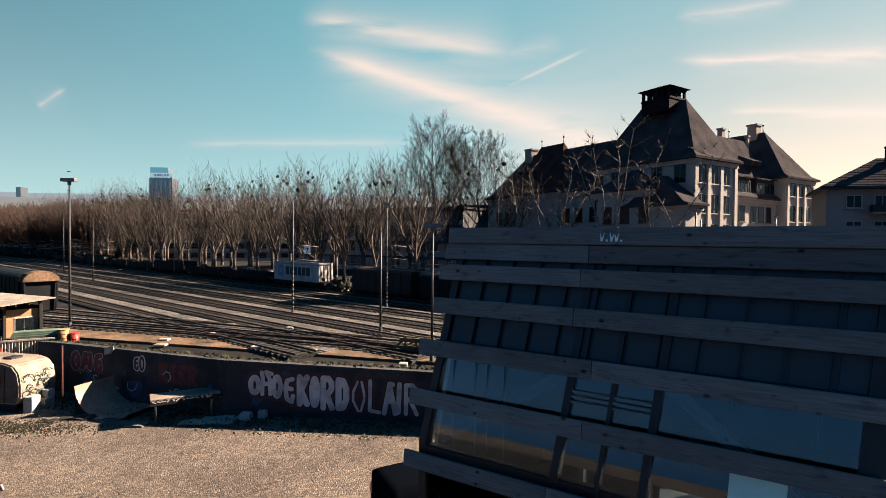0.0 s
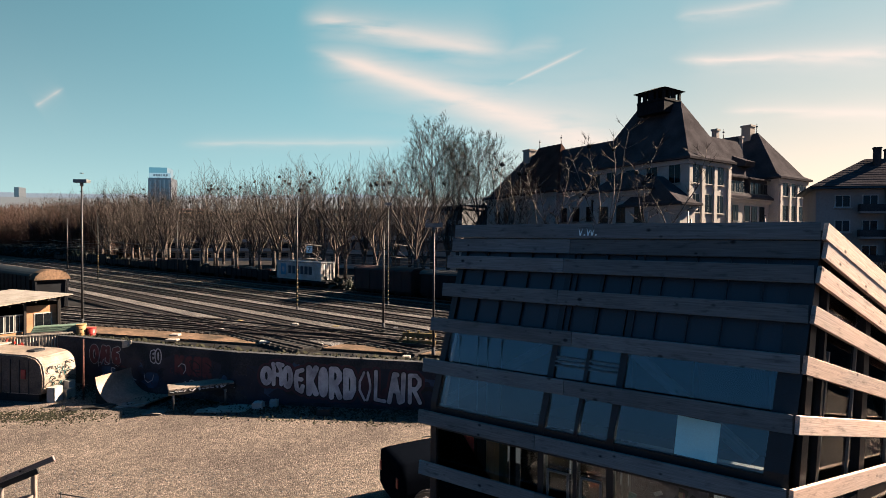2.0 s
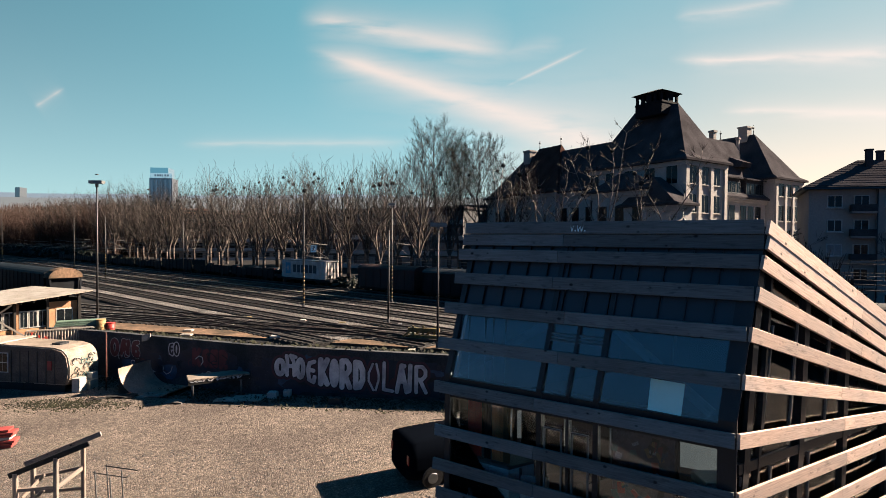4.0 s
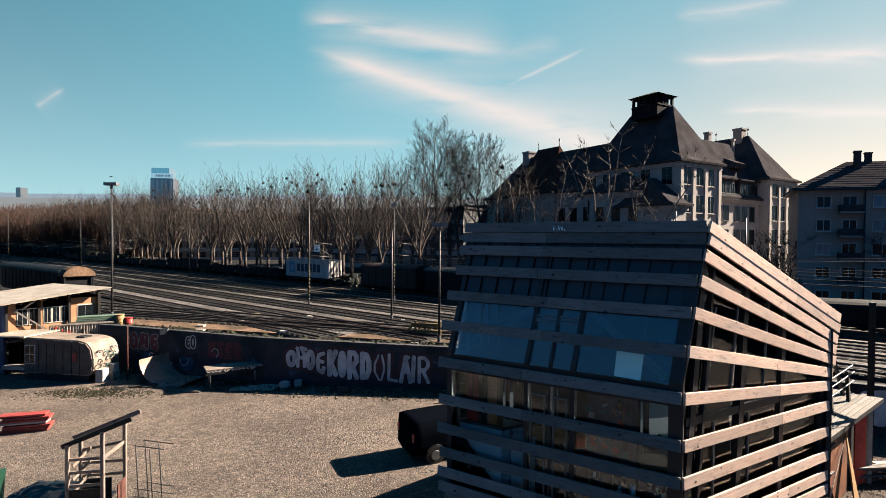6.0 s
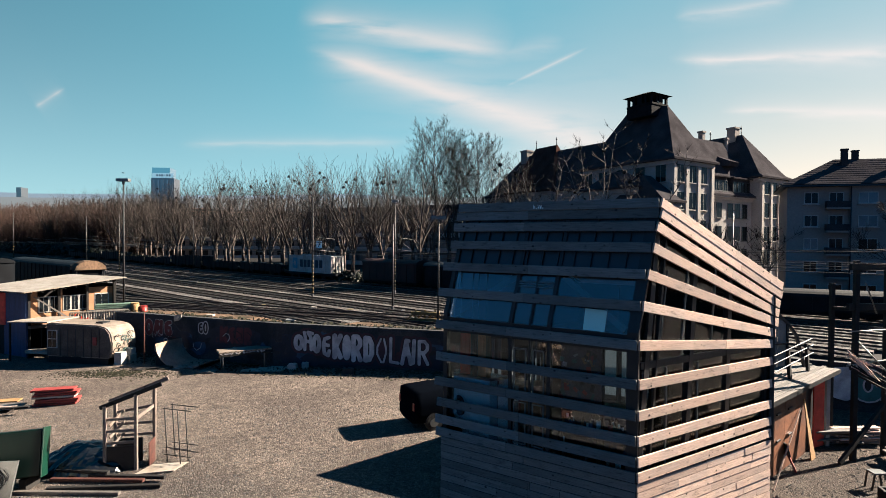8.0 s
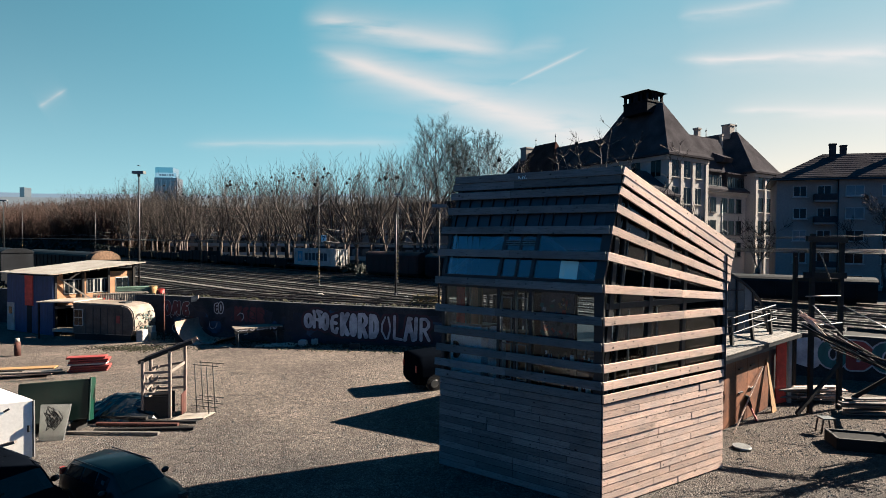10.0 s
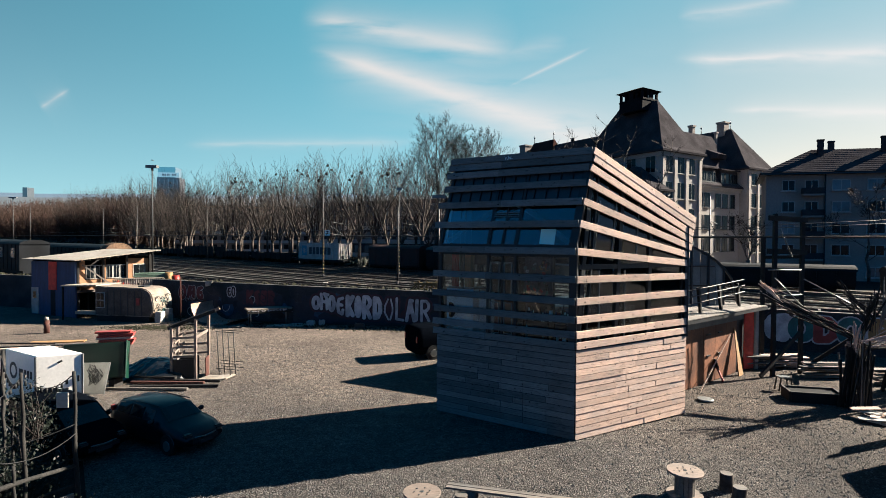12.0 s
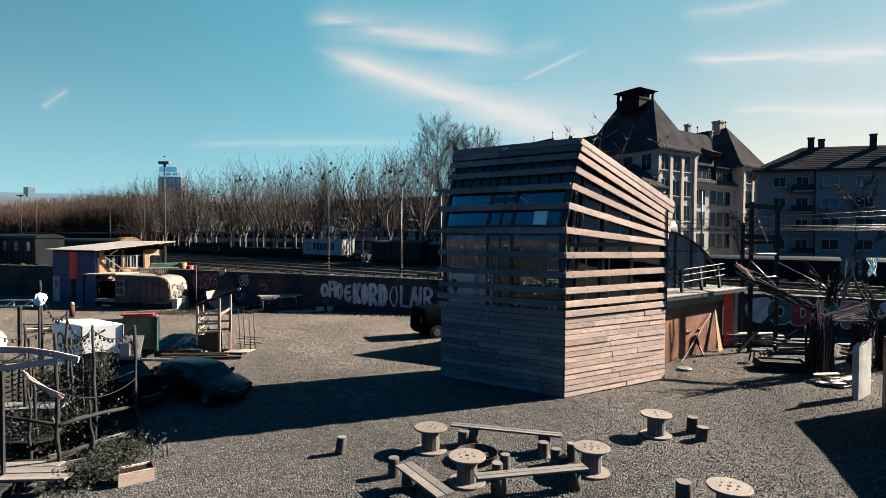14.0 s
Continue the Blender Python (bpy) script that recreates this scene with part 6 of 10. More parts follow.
# door leaf outline and handle in the front base
for u in (0.50, 0.66):
    bm = bmesh.new()
    beam(bm, fpt(u, 0.1, -0.034), fpt(u, 2.1, -0.034), 0.012, 0.012, up=(0, 1, 0))
    part("door_joint", bm, M_DARK, house)
bm = bmesh.new()
beam(bm, fpt(0.62, 0.95, -0.07), fpt(0.65, 0.95, -0.07), 0.04, 0.04)
part("door_handle", bm, M_STEEL, house, "steel door handle")


def slab(name, pts, material, parent=house, label=""):
    bm = bmesh.new()
    hexa(bm, pts)
    bmesh.ops.recalc_face_normals(bm, faces=bm.faces)
    return part(name, bm, material, parent, label)


def fslab(name, u0, u1, z0, z1, i0, i1, material, parent=house, label=""):
    return slab(name, [fpt(u0, z0, i0), fpt(u1, z0, i0), fpt(u1, z0, i1), fpt(u0, z0, i1), fpt(u0, z1, i0), fpt(u1, z1, i0), fpt(u1, z1, i1), fpt(u0, z1, i1)], material, parent, label)


def sslab(name, w0, w1, z0, z1, i0, i1, material, parent=house, label="", z2=None, z3=None):
    z2 = z1 if z2 is None else z2
    z3 = z0 if z3 is None else z3
    return slab(name, [spt(w0, z0, i0), spt(w1, z3, i0), spt(w1, z3, i1), spt(w0, z0, i1), spt(w0, z1, i0), spt(w1, z2, i0), spt(w1, z2, i1), spt(w0, z1, i1)], material, parent, label)


# black frame of the front
for u, w in ((0.012, 0.022), (0.391, 0.018), (0.494, 0.010), (0.591, 0.018), (0.975, 0.05)):
    fslab("post", u - w / 2, u + w / 2, 2.72, 5.9, 0.05, 0.22, M_DARK)
    fslab("post", u - w / 2, u + w / 2, 5.9, 8.6, 0.05, 0.22, M_DARK)
for z0, z1 in ((2.72, 2.86), (5.47, 5.84), (7.12, 7.24)):
    fslab("rail", 0.024, 0.95, z0, z1, 0.06, 0.20, M_DARK)
for u0, u1 in ((0.023, 0.382), (0.60, 0.95)):
    fslab("glass_pane", u0, u1, 2.86, 5.47, 0.10, 0.112, M_GLASS)
    fslab("glass_pane", u0, u1, 5.84, 7.12, 0.10, 0.112, M_GLASS)
for u0, u1 in ((0.40, 0.489), (0.499, 0.582)):
    # narrow double doors with pale glazing beads, below and above
    for z0, z1 in ((2.9, 4.0), (4.08, 5.3)):
        d = fslab("door_leaf", u0, u1, z0, z1, 0.10, 0.112, M_GLASS)
        for a, b, c, e in ((u0 + .008, u0 + .014, z0 + .04, z1 - .04), (u1 - .020, u1 - .014, z0 + .04, z1 - .04), (u0 + .014, u1 - .020, z0 + .04, z0 + .065), (u0 + .014, u1 - .020, z1 - .065, z1 - .04)):
            fslab("glazing_bead", a, b, c, e, 0.07, 0.10, M_STEEL, d)
    fslab("glass_pane", u0, u1, 5.84, 7.12, 0.10, 0.112, M_GLASS)
    fslab("fanlight", u0, u1, 5.32, 5.46, 0.10, 0.112, M_GLASS)
    for z in (6.73, 6.79, 6.85):
        fslab("blind_slat", u0, u1, z, z + 0.022, 0.04, 0.09, M_STEEL, label="pale folded blind slat")
# ribbed sheet-metal strip below the roof edge
fslab("sheet_backing", 0.024, 0.95, 7.24, 8.62, 0.12, 0.16, M_SLATE)
for k in range(12):
    u = 0.03 + k * 0.0795
    fslab("sheet_panel", u, u + 0.066, 7.24, 8.6, 0.10, 0.12, M_SLATE)
    fslab("seam", u + 0.066, u + 0.07, 7.24, 8.6, 0.06, 0.12, M_DARK)
# bracing behind the upper windows, white sheet taped to the glass
for (u0, z0), (u1, z1) in (((0.04, 5.9), (0.37, 7.0)), ((0.605, 7.0), (0.93, 5.9))):
    a, b = Vector(fpt(u0, z0, 0.3)), Vector(fpt(u1, z1, 0.3))
    board(house, a, b, 0.06, 0.16, M_PLANK, name="brace")
bm = bmesh.new()
hexa(bm, [fpt(0.752, 5.86, 0.092), fpt(0.850, 5.845, 0.092), fpt(0.850, 5.845, 0.096), fpt(0.752, 5.86, 0.096), fpt(0.748, 6.33, 0.092), fpt(0.848, 6.315, 0.092), fpt(0.848, 6.315, 0.096), fpt(0.748, 6.33, 0.096)])
part("paper_sheet", bm, M_SHEET, house, "pale turquoise sheet taped to the window")
# painted marks on the top board
for (u0, z0), (u1, z1) in (((0.402, 8.76), (0.411, 8.63)), ((0.411, 8.63), (0.420, 8.76)), ((0.428, 8.74), (0.434, 8.63)), ((0.434, 8.63), (0.440, 8.71)), ((0.440, 8.71), (0.446, 8.63)), ((0.446, 8.63), (0.453, 8.74)), ((0.423, 8.63), (0.4245, 8.65)), ((0.457, 8.63), (0.4585, 8.65))):
    bm = bmesh.new()
    beam(bm, fpt(u0, z0, -0.063), fpt(u1, z1, -0.063), 0.012, 0.022)
    part("paint_stroke", bm, M_PAPER, house, "white paint stroke")


# black frame and glass of the side
def side_top(w):
    return 8.6 + (6.65 - 8.6) * w


for w, t in ((0.02, 0.03), (0.09, 0.012), (0.34, 0.03), (0.64, 0.03), (0.98, 0.03)):
    sslab("post", w - t / 2, w + t / 2, 2.72, side_top(w) - 0.1, 0.05, 0.2, M_DARK)
for w0, w1 in ((0.035, 0.084), (0.098, 0.32), (0.36, 0.62), (0.66, 0.96)):
    sslab("glass_pane", w0, w1, 2.86, 5.1, 0.10, 0.112, M_GLASS)
    sslab("glass_pane", w0, w1, 5.25, side_top(w0) - 0.25, 0.10, 0.112, M_GLASS, z2=side_top(w1) - 0.25)
for z0, z1 in ((2.72, 2.86), (5.1, 5.25)):
    sslab("rail", 0.035, 0.96, z0, z1, 0.06, 0.19, M_DARK)
for w in (0.05, 0.2, 0.42):
    sslab("casement", w, w + 0.008, 2.9, 5.05, 0.07, 0.10, M_STEEL)
    sslab("casement", w + 0.1, w + 0.106, 5.5, 7.2, 0.07, 0.10, M_STEEL)
# inside: floors, rear walls, roof
inner = [A + F_IN * 0.2 + S_IN * 0.2, C + S_IN * 0.2 - SIDE * 0.1, D - SIDE * 0.1, B + F_IN * 0.2]
bm = bmesh.new()
prism(bm, [tuple(p) for p in inner], 2.722, 2.78)
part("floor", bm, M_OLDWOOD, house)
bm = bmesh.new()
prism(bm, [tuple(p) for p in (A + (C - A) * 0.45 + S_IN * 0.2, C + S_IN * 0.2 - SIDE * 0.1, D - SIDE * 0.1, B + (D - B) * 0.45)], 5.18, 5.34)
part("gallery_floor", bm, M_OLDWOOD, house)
# rear glazing added to let more daylight into the rooms
for f in (0.0, 0.25, 0.5, 0.75, 0.98):
    bm = bmesh.new()
    beam(bm, (*C.lerp(D, f), 2.72), (*C.lerp(D, f), 6.5), 0.12, 0.12, up=(1, 0, 0))
    part("post", bm, M_DARK, house)
for f in (0.02, 0.27, 0.52, 0.76):
    bm = bmesh.new()
    p, q = C.lerp(D, f), C.lerp(D, f + 0.22)
    beam(bm, (*p, 4.0), (*q, 4.0), 0.012, 2.3)
    part("glass_pane", bm, M_GLASS, house)
bm = bmesh.new()
beam(bm, (*C, 5.85), (*D, 5.85), 0.08, 1.4)
part("rear_wall", bm, M_DARK, house)
for p, q, zp, zq, tilt in ((D, B + F_IN * 0.25, 6.55, 8.4, 0.6),):
    bm = bmesh.new()
    n = Vector((-(q - p).y, (q - p).x)).normalized() * 0.08
    hexa(bm, [(*p, 5.1), (*q, 5.1), (*(q + n), 5.1), (*(p + n), 5.1), (*p, zp), (*(q + SIDE * tilt), zq), (*(q + SIDE * tilt + n), zq), (*(p + n), zp)])
    bmesh.ops.recalc_face_normals(bm, faces=bm.faces)
    part("rear_wall", bm, M_DARK, house)
    for f in (0.02, 0.33, 0.66, 0.98):
        bm = bmesh.new()
        beam(bm, (*p.lerp(q, f), 2.72), (*p.lerp(q, f), 5.1), 0.1, 0.1, up=(1, 0, 0))
        part("post", bm, M_DARK, house)
    for f in (0.05, 0.36, 0.69):
        bm = bmesh.new()
        beam(bm, (*p.lerp(q, f), 3.95), (*p.lerp(q, f + 0.26), 3.95), 0.012, 2.25)
        part("glass_pane", bm, M_GLASS, house)
ra, rb = A + SIDE * 0.66 + F_IN * 0.05, B + SIDE * 0.66 + F_IN * 0.05
slab("roof", [(*ra, 8.55), (*(C + SIDE * 0.3), 6.5), (*(D + SIDE * 0.3), 6.5), (*rb, 8.55), (*ra, 8.7), (*(C + SIDE * 0.3), 6.65), (*(D + SIDE * 0.3), 6.65), (*rb, 8.7)], M_DARK)
# dry weeds on the roof edge
bm = bmesh.new()
rng = random.Random(44)
for k in range(260):
    w = rng.uniform(0.42, 0.95)
    q = Vector(spt(w, side_top(w) + 0.1, 0.35))
    tube(bm, q, q + Vector((rng.gauss(0, .12), rng.gauss(0, .12), rng.uniform(0.25, 0.85 - abs(w - .65)))), 0.012, 0.004, seg=3, caps=False)
tagged(part("roof_weeds", bm, M_TWIG), "dry weeds growing along the roof edge", "weeds", kind="stuff")


# things inside the house
def inside(u, v, z):
    """u along the front from its left end, v metres behind it."""
    p = B + (A - B) * u + SIDE * v
    return p.x, p.y, z


for u, v, h, w, m, nm, lb in ((0.12, 1.2, 1.1, 0.55, M_PINKRED, "cupboard", "faded red cupboard behind the glass"), (0.24, 1.5, 1.3, 0.45, M_PLY, "shelf_box", "orange plywood shelf behind the glass"), (0.70, 1.3, 0.8, 0.6, M_WHITE, "worktable", "white worktable behind the glass"),
                              (0.74, 0.9, 1.0, 0.4, M_SPRAY_B, "crate", "blue crate behind the glass"), (0.60, 2.2, 0.9, 0.5, M_OCHRE, "bench_box", "ochre wooden bench behind the glass"), (0.62, 3.2, 1.2, 0.45, M_WHITE, "cabinet", "pale cabinet behind the glass")):
    x, y, z = inside(u, v, 2.78)
    t = thing(nm, x, y, z, lb, nm.split("_")[0])
    bm = bmesh.new()
    box(bm, x - w, y - 0.3, z + h * 0.85, x + w, y + 0.3, z + h)
    bmesh.ops.bevel(bm, geom=bm.edges[:], offset=0.02, segments=1, affect="EDGES")
    part("top", bm, m, t)
    bm = bmesh.new()
    for sx in (-1, 1):
        box(bm, x + sx * w * 0.9 - 0.04, y - 0.26, z, x + sx * w * 0.9 + 0.04, y + 0.26, z + h * 0.85)
    box(bm, x - w * 0.85, y + 0.2, z + 0.1, x + w * 0.85, y + 0.24, z + h * 0.8)
    part("body", bm, m, t)

def inbox(name, u0, u1, v0, v1, z0, z1, material, parent, label=""):
    """A block inside the house, square to the front."""
    return slab(name, [inside(u0, v0, z0), inside(u1, v0, z0), inside(u1, v1, z0), inside(u0, v1, z0), inside(u0, v0, z1), inside(u1, v0, z1), inside(u1, v1, z1), inside(u0, v1, z1)], material, parent, label)


# these objects stand in for reflections of the yard in the front glass
counter = thing("white_counter", *inside(0.13, 0.5, 2.78), "white counter with a grey top behind the window", "counter")
inbox("body", 0.03, 0.245, 0.22, 0.8, 2.78, 4.30, M_PAPER, counter)
inbox("top", 0.028, 0.25, 0.20, 0.85, 4.30, 4.36, M_STEEL, counter)
wheel = thing("round_mirror", *inside(0.07, 0.42, 3.2), "black-rimmed round mirror against the counter", "mirror")
bm = bmesh.new()
tube(bm, inside(0.07, 0.17, 3.55), inside(0.07, 0.21, 3.55), 0.26, seg=18)
part("rim", bm, M_RUBBER, wheel)
bm = bmesh.new()
tube(bm, inside(0.073, 0.155, 3.6), inside(0.073, 0.175, 3.6), 0.1, seg=14)
part("glass", bm, M_PAPER, wheel)
fb = thing("folded_screen", *inside(0.3, 0.8, 2.78), "grey and white folded screen behind the window", "screen")
slab("leaf", [inside(0.255, 0.4, 2.78), inside(0.29, 0.22, 2.78), inside(0.29, 0.27, 2.78), inside(0.255, 0.45, 2.78), inside(0.255, 0.4, 4.3), inside(0.29, 0.22, 4.3), inside(0.29, 0.27, 4.3), inside(0.255, 0.45, 4.3)], M_STEEL, fb)
slab("leaf", [inside(0.292, 0.22, 2.78), inside(0.365, 0.4, 2.78), inside(0.365, 0.45, 2.78), inside(0.292, 0.27, 2.78), inside(0.292, 0.22, 4.25), inside(0.365, 0.4, 4.25), inside(0.365, 0.45, 4.25), inside(0.292, 0.27, 4.25)], M_BOXWHITE, fb)
# coloured strips added for red and orange things mirrored in the pane
for k, (u0, u1, m, lb) in enumerate(((0.05, 0.115, M_BRIGHTRED, "red cloth hanging behind the window"), (0.12, 0.15, M_DARK, "dark cloth hanging behind the window"), (0.155, 0.20, M_ORANGESTRIP, "orange cloth hanging behind the window"), (0.205, 0.225, M_OCHRE, "ochre cloth hanging behind the window"))):
    cl = thing("hanging_cloth", *inside((u0 + u1) / 2, 0.32, 4.5), lb, "cloth", "hanging cloths")
    bm = bmesh.new()
    n = 8
    for j in range(n):
        f0, f1 = u0 + (u1 - u0) * j / n, u0 + (u1 - u0) * (j + 1) / n
        d0, d1 = 0.32 + 0.03 * math.sin(j * 2.2 + k), 0.32 + 0.03 * math.sin((j + 1) * 2.2 + k)
        hexa(bm, [inside(f0, d0, 4.3), inside(f1, d1, 4.3), inside(f1, d1 + .01, 4.3), inside(f0, d0 + .01, 4.3), inside(f0, d0, 5.6), inside(f1, d1, 5.6), inside(f1, d1 + .01, 5.6), inside(f0, d0 + .01, 5.6)])
    part("cloth", bm, m, cl)
    bm = bmesh.new()
    tube(bm, inside(u0 - 0.01, 0.32, 5.62), inside(u1 + 0.01, 0.32, 5.62), 0.02, seg=6)
    tube(bm, inside(u0, 0.32, 5.62), inside(u0, 0.34, 7.0), 0.01, seg=4)
    part("rod", bm, M_STEEL, cl)
cv = thing("painted_canvas", *inside(0.70, 0.3, 4.3), "large canvas painted in muddy purple, red and teal", "painting")
inbox("canvas", 0.61, 0.80, 0.30, 0.34, 4.05, 5.45, mat("muddy_canvas", (0.07616, 0.05712, 0.06664), 0.8, var=0.4, scale=2.5, fine=18, second=(0.034, 0.0408, 0.051)), cv)
inbox("stretcher", 0.605, 0.805, 0.35, 0.39, 2.78, 5.5, M_OLDWOOD, cv)
rng = random.Random(66)
for k in range(34):
    u, z = rng.uniform(0.615, 0.775), rng.uniform(4.1, 5.4)
    m = rng.choice((M_PINKRED, M_RED, M_SPRAY_T, M_OCHRE, M_SPRAY_K, M_SPRAY_W, M_SPRAY_B))
    a = rng.uniform(0, 3.14)
    bm = bmesh.new()
    beam(bm, inside(u, 0.29, z), inside(u + 0.02 * math.cos(a), 0.288, z + 0.18 * math.sin(a)), 0.01, rng.uniform(0.03, 0.12))
    part("brush_stroke", bm, m, cv)
for k in range(30):
    u, v = rng.uniform(0.61, 0.93), rng.uniform(0.24, 0.5)
    t = thing("bottle", *inside(u, v, 2.78), "small bottle or jar on a shelf behind the glass", "bottle", "bottles behind the glass")
    z0, h, r = rng.choice((2.78, 3.45, 3.45)), rng.uniform(0.18, 0.4), rng.uniform(0.035, 0.08)
    x, y, _ = inside(u, v, 0)
    bm = bmesh.new()
    tube(bm, (x, y, z0), (x, y, z0 + h), r, seg=10)
    part("body", bm, rng.choice((M_SPRAY_T, M_OCHRE, M_PAPER, M_PANE, M_SPRAY_B, M_PINKRED)), t)
    bm = bmesh.new()
    tube(bm, (x, y, z0 + h), (x, y, z0 + h * 1.35), r * 0.45, seg=8)
    part("neck", bm, rng.choice((M_DARK, M_PAPER)), t)
shelf = thing("low_shelf", *inside(0.75, 0.6, 2.78), "long dark shelf inside the window", "shelf")
inbox("board", 0.605, 0.94, 0.2, 0.6, 3.41, 3.45, M_OLDWOOD, shelf)
for u in (0.61, 0.77, 0.93):
    inbox("upright", u - 0.004, u + 0.004, 0.25, 0.55, 2.78, 3.41, M_OLDWOOD, shelf)

# ---- terrace shed ----
S0, S1 = Vector((10.1, 23.5)), Vector((14.6, 27.1))
SD = (S1 - S0).normalized()
SI = Vector((-SD.y, SD.x))
shed = thing("terrace_shed", 10, 27, 0, "low flat-roofed shed with rust-orange panels under a terrace", "shed")
bm = bmesh.new()
prism(bm, [tuple(S0 + SI * 0.06 - SD * 2.2), tuple(S1 + SI * 0.06), (9.5, 33.5), (0.8, 26.2), (4.9, 24.2)], 0, 2.75)
part("core", bm, M_DARK, shed)
LS = (S1 - S0).length
for k in range(5):
    a, b = S0 + SD * (k * LS / 5 * 0.93 - 0.7), S0 + SD * ((k + 1) * LS / 5 * 0.93 - 0.72)
    bm = bmesh.new()
    beam(bm, (*a, 1.2), (*b, 1.2), 0.05, 2.36)
    p = part("panel", bm, M_ORANGE, shed)
    if k in (2, 3):
        for z in (2.05, 1.15):
            bm = bmesh.new()
            m = a.lerp(b, 0.2) - SI * 0.06
            beam(bm, (*m, z), (*(m + SD * 0.35), z), 0.05, 0.05)
            part("handle", bm, M_DARK, p, "dark pull handle")
bm = bmesh.new()
beam(bm, (*(S0 - SD * 0.7 - SI * 0.02), 2.58), (*(S0 + SD * LS * 0.93 - SI * 0.02), 2.58), 0.06, 0.38)
part("fascia", bm, M_STEEL, shed, "grey metal fascia")
bm = bmesh.new()
e, e2 = Vector((14.32, 26.78)), Vector((14.92, 27.05))
hexa(bm, [(*e, 0.05), (*e2, 0.05), (e2.x, e2.y + 0.06, 0.05), (e.x, e.y + 0.06, 0.05), (*e, 2.7), (*e2, 2.7), (e2.x, e2.y + 0.06, 2.7), (e.x, e.y + 0.06, 2.7)])
part("end_panel", bm, M_BRIGHTRED, shed, "faded red end panel")
bm = bmesh.new()
p = Vector((15.1, 27.15))
beam(bm, (*p, 0), (*p, 2.8), 0.14, 0.14, up=(1, 0, 0))
part("corner_post", bm, M_WHITE, shed, "white corner post")
# leaning ochre board, stick and red shovel against the panels
lb = thing("leaning_board", *(S0 + SD * 4.2 - SI * 0.3), 0, "tapered ochre board leaning on the shed", "board")
bm = bmesh.new()
p = S0 + SD * 4.05
hexa(bm, [(*(p - SI * .4), 0), (*(p + SD * .45 - SI * .4), 0), (*(p + SD * .45 - SI * .36), 0), (*(p - SI * .36), 0), (*(p + SD * .25 - SI * .06), 2.1), (*(p + SD * .33 - SI * .06), 2.1), (*(p + SD * .33 - SI * .03), 2.1), (*(p + SD * .25 - SI * .03), 2.1)])
part("board", bm, M_OCHRE, lb)
st = thing("leaning_pole", *(S0 + SD * 0.4), 0, "thin pale pole leaning on the shed", "pole")
bm = bmesh.new()
beam(bm, (*(S0 + SD * 0.45 - SI * 0.4), 0), (*(S0 + SD * 3.9 - SI * 0.08), 1.85), 0.04, 0.04)
part("pole", bm, M_BOARD, st)
sh = thing("red_tool", *(S0 + SD * 2.7 - SI * 0.3), 0, "small red and dark tool leaning on the shed", "tool")
bm = bmesh.new()
p = S0 + SD * 2.6 - SI * 0.35
beam(bm, (*p, 0.0), (*(p + SI * 0.25 - SD * 0.1), 0.6), 0.2, 0.06)
part("blade", bm, M_PINKRED, sh)
bm = bmesh.new()
beam(bm, (*(p + SI * 0.2 - SD * 0.1), 0.5), (*(p + SI * 0.3 - SD * 0.2), 0.95), 0.28, 0.05)
part("grip", bm, M_DARK, sh)
# terrace deck, fascia beam, boards and railing
bm = bmesh.new()
prism(bm, [tuple(S0 - SI * 0.55 - SD * 1.6), tuple(S1 - SI * 0.55 + SD * 1.0), tuple(S1 + SI * 3.0 + SD * 0.6), (9.4, 33.4), (0.85, 26.25), (4.8, 24.2)], 2.78, 2.92)
part("terrace_slab", bm, M_DARK, shed)
rng = random.Random(9)
for k in range(22):
    o = -0.5 + k * 0.16
    board(shed, (*(S0 + SI * o - SD * (1.2 - 0.02 * k)), 2.955), (*(S1 + SI * o + SD * rng.uniform(0.6, 1.0)), 2.955), 0.14, 0.04, M_PLANK, name="deck_board")
rail = thing("terrace_railing", *(S0 + SI * 0.2), 2.97, "thin steel pipe railing on leaning dark posts", "railing")
for k, s in enumerate((-0.6, 1.4, 3.3, 5.2)):
    p = S0 + SD * s + SI * 0.1
    bm = bmesh.new()
    beam(bm, (*p, 2.97), (*(p - SD * 0.25), 4.05), 0.1, 0.14)
    part("post", bm, M_OLDWOOD, rail)
for z in (3.45, 3.75, 4.02):
    bm = bmesh.new()
    tube(bm, (*(S0 - SD * 1.2 + SI * 0.05), z - 0.12), (*(S0 + SD * 5.6 + SI * 0.05), z + 0.18), 0.022, seg=6)
    part("pipe", bm, M_GREYSTEEL, rail)
# glazed arch on the terrace
arch = thing("glazed_arch", 10.5, 26.9, 2.95, "dark steel glasshouse gable with an arched top", "greenhouse")
AX, AY = Vector((9.3, 26.6)), Vector((0.985, 0.17))


def archp(x, z, y=0.0):
    p = AX + AY * x + Vector((-0.17, 0.985)) * y
    return Vector((p.x, p.y, z))


def arch_z(x):
    return 2.95 + 3.1 * math.sqrt(max(0.0, 1 - (max(0, x - 0.6) / 4.6) ** 2))


xs = [k * 0.4 for k in range(14)]
for y in (0.0, 1.6):
    bm = bmesh.new()
    pts = [archp(x, arch_z(x), y) for x in xs]
    for a, b in zip(pts, pts[1:]):
        beam(bm, a, b, 0.09, 0.09)
    part("arch_rib", bm, M_DARK, arch)
for x in (0.0, 0.9, 1.8, 2.7, 3.6, 4.4):
    bm = bmesh.new()
    beam(bm, archp(x, 2.95), archp(x, arch_z(x)), 0.07, 0.07, up=(1, 0, 0))
    part("mullion", bm, M_DARK, arch)
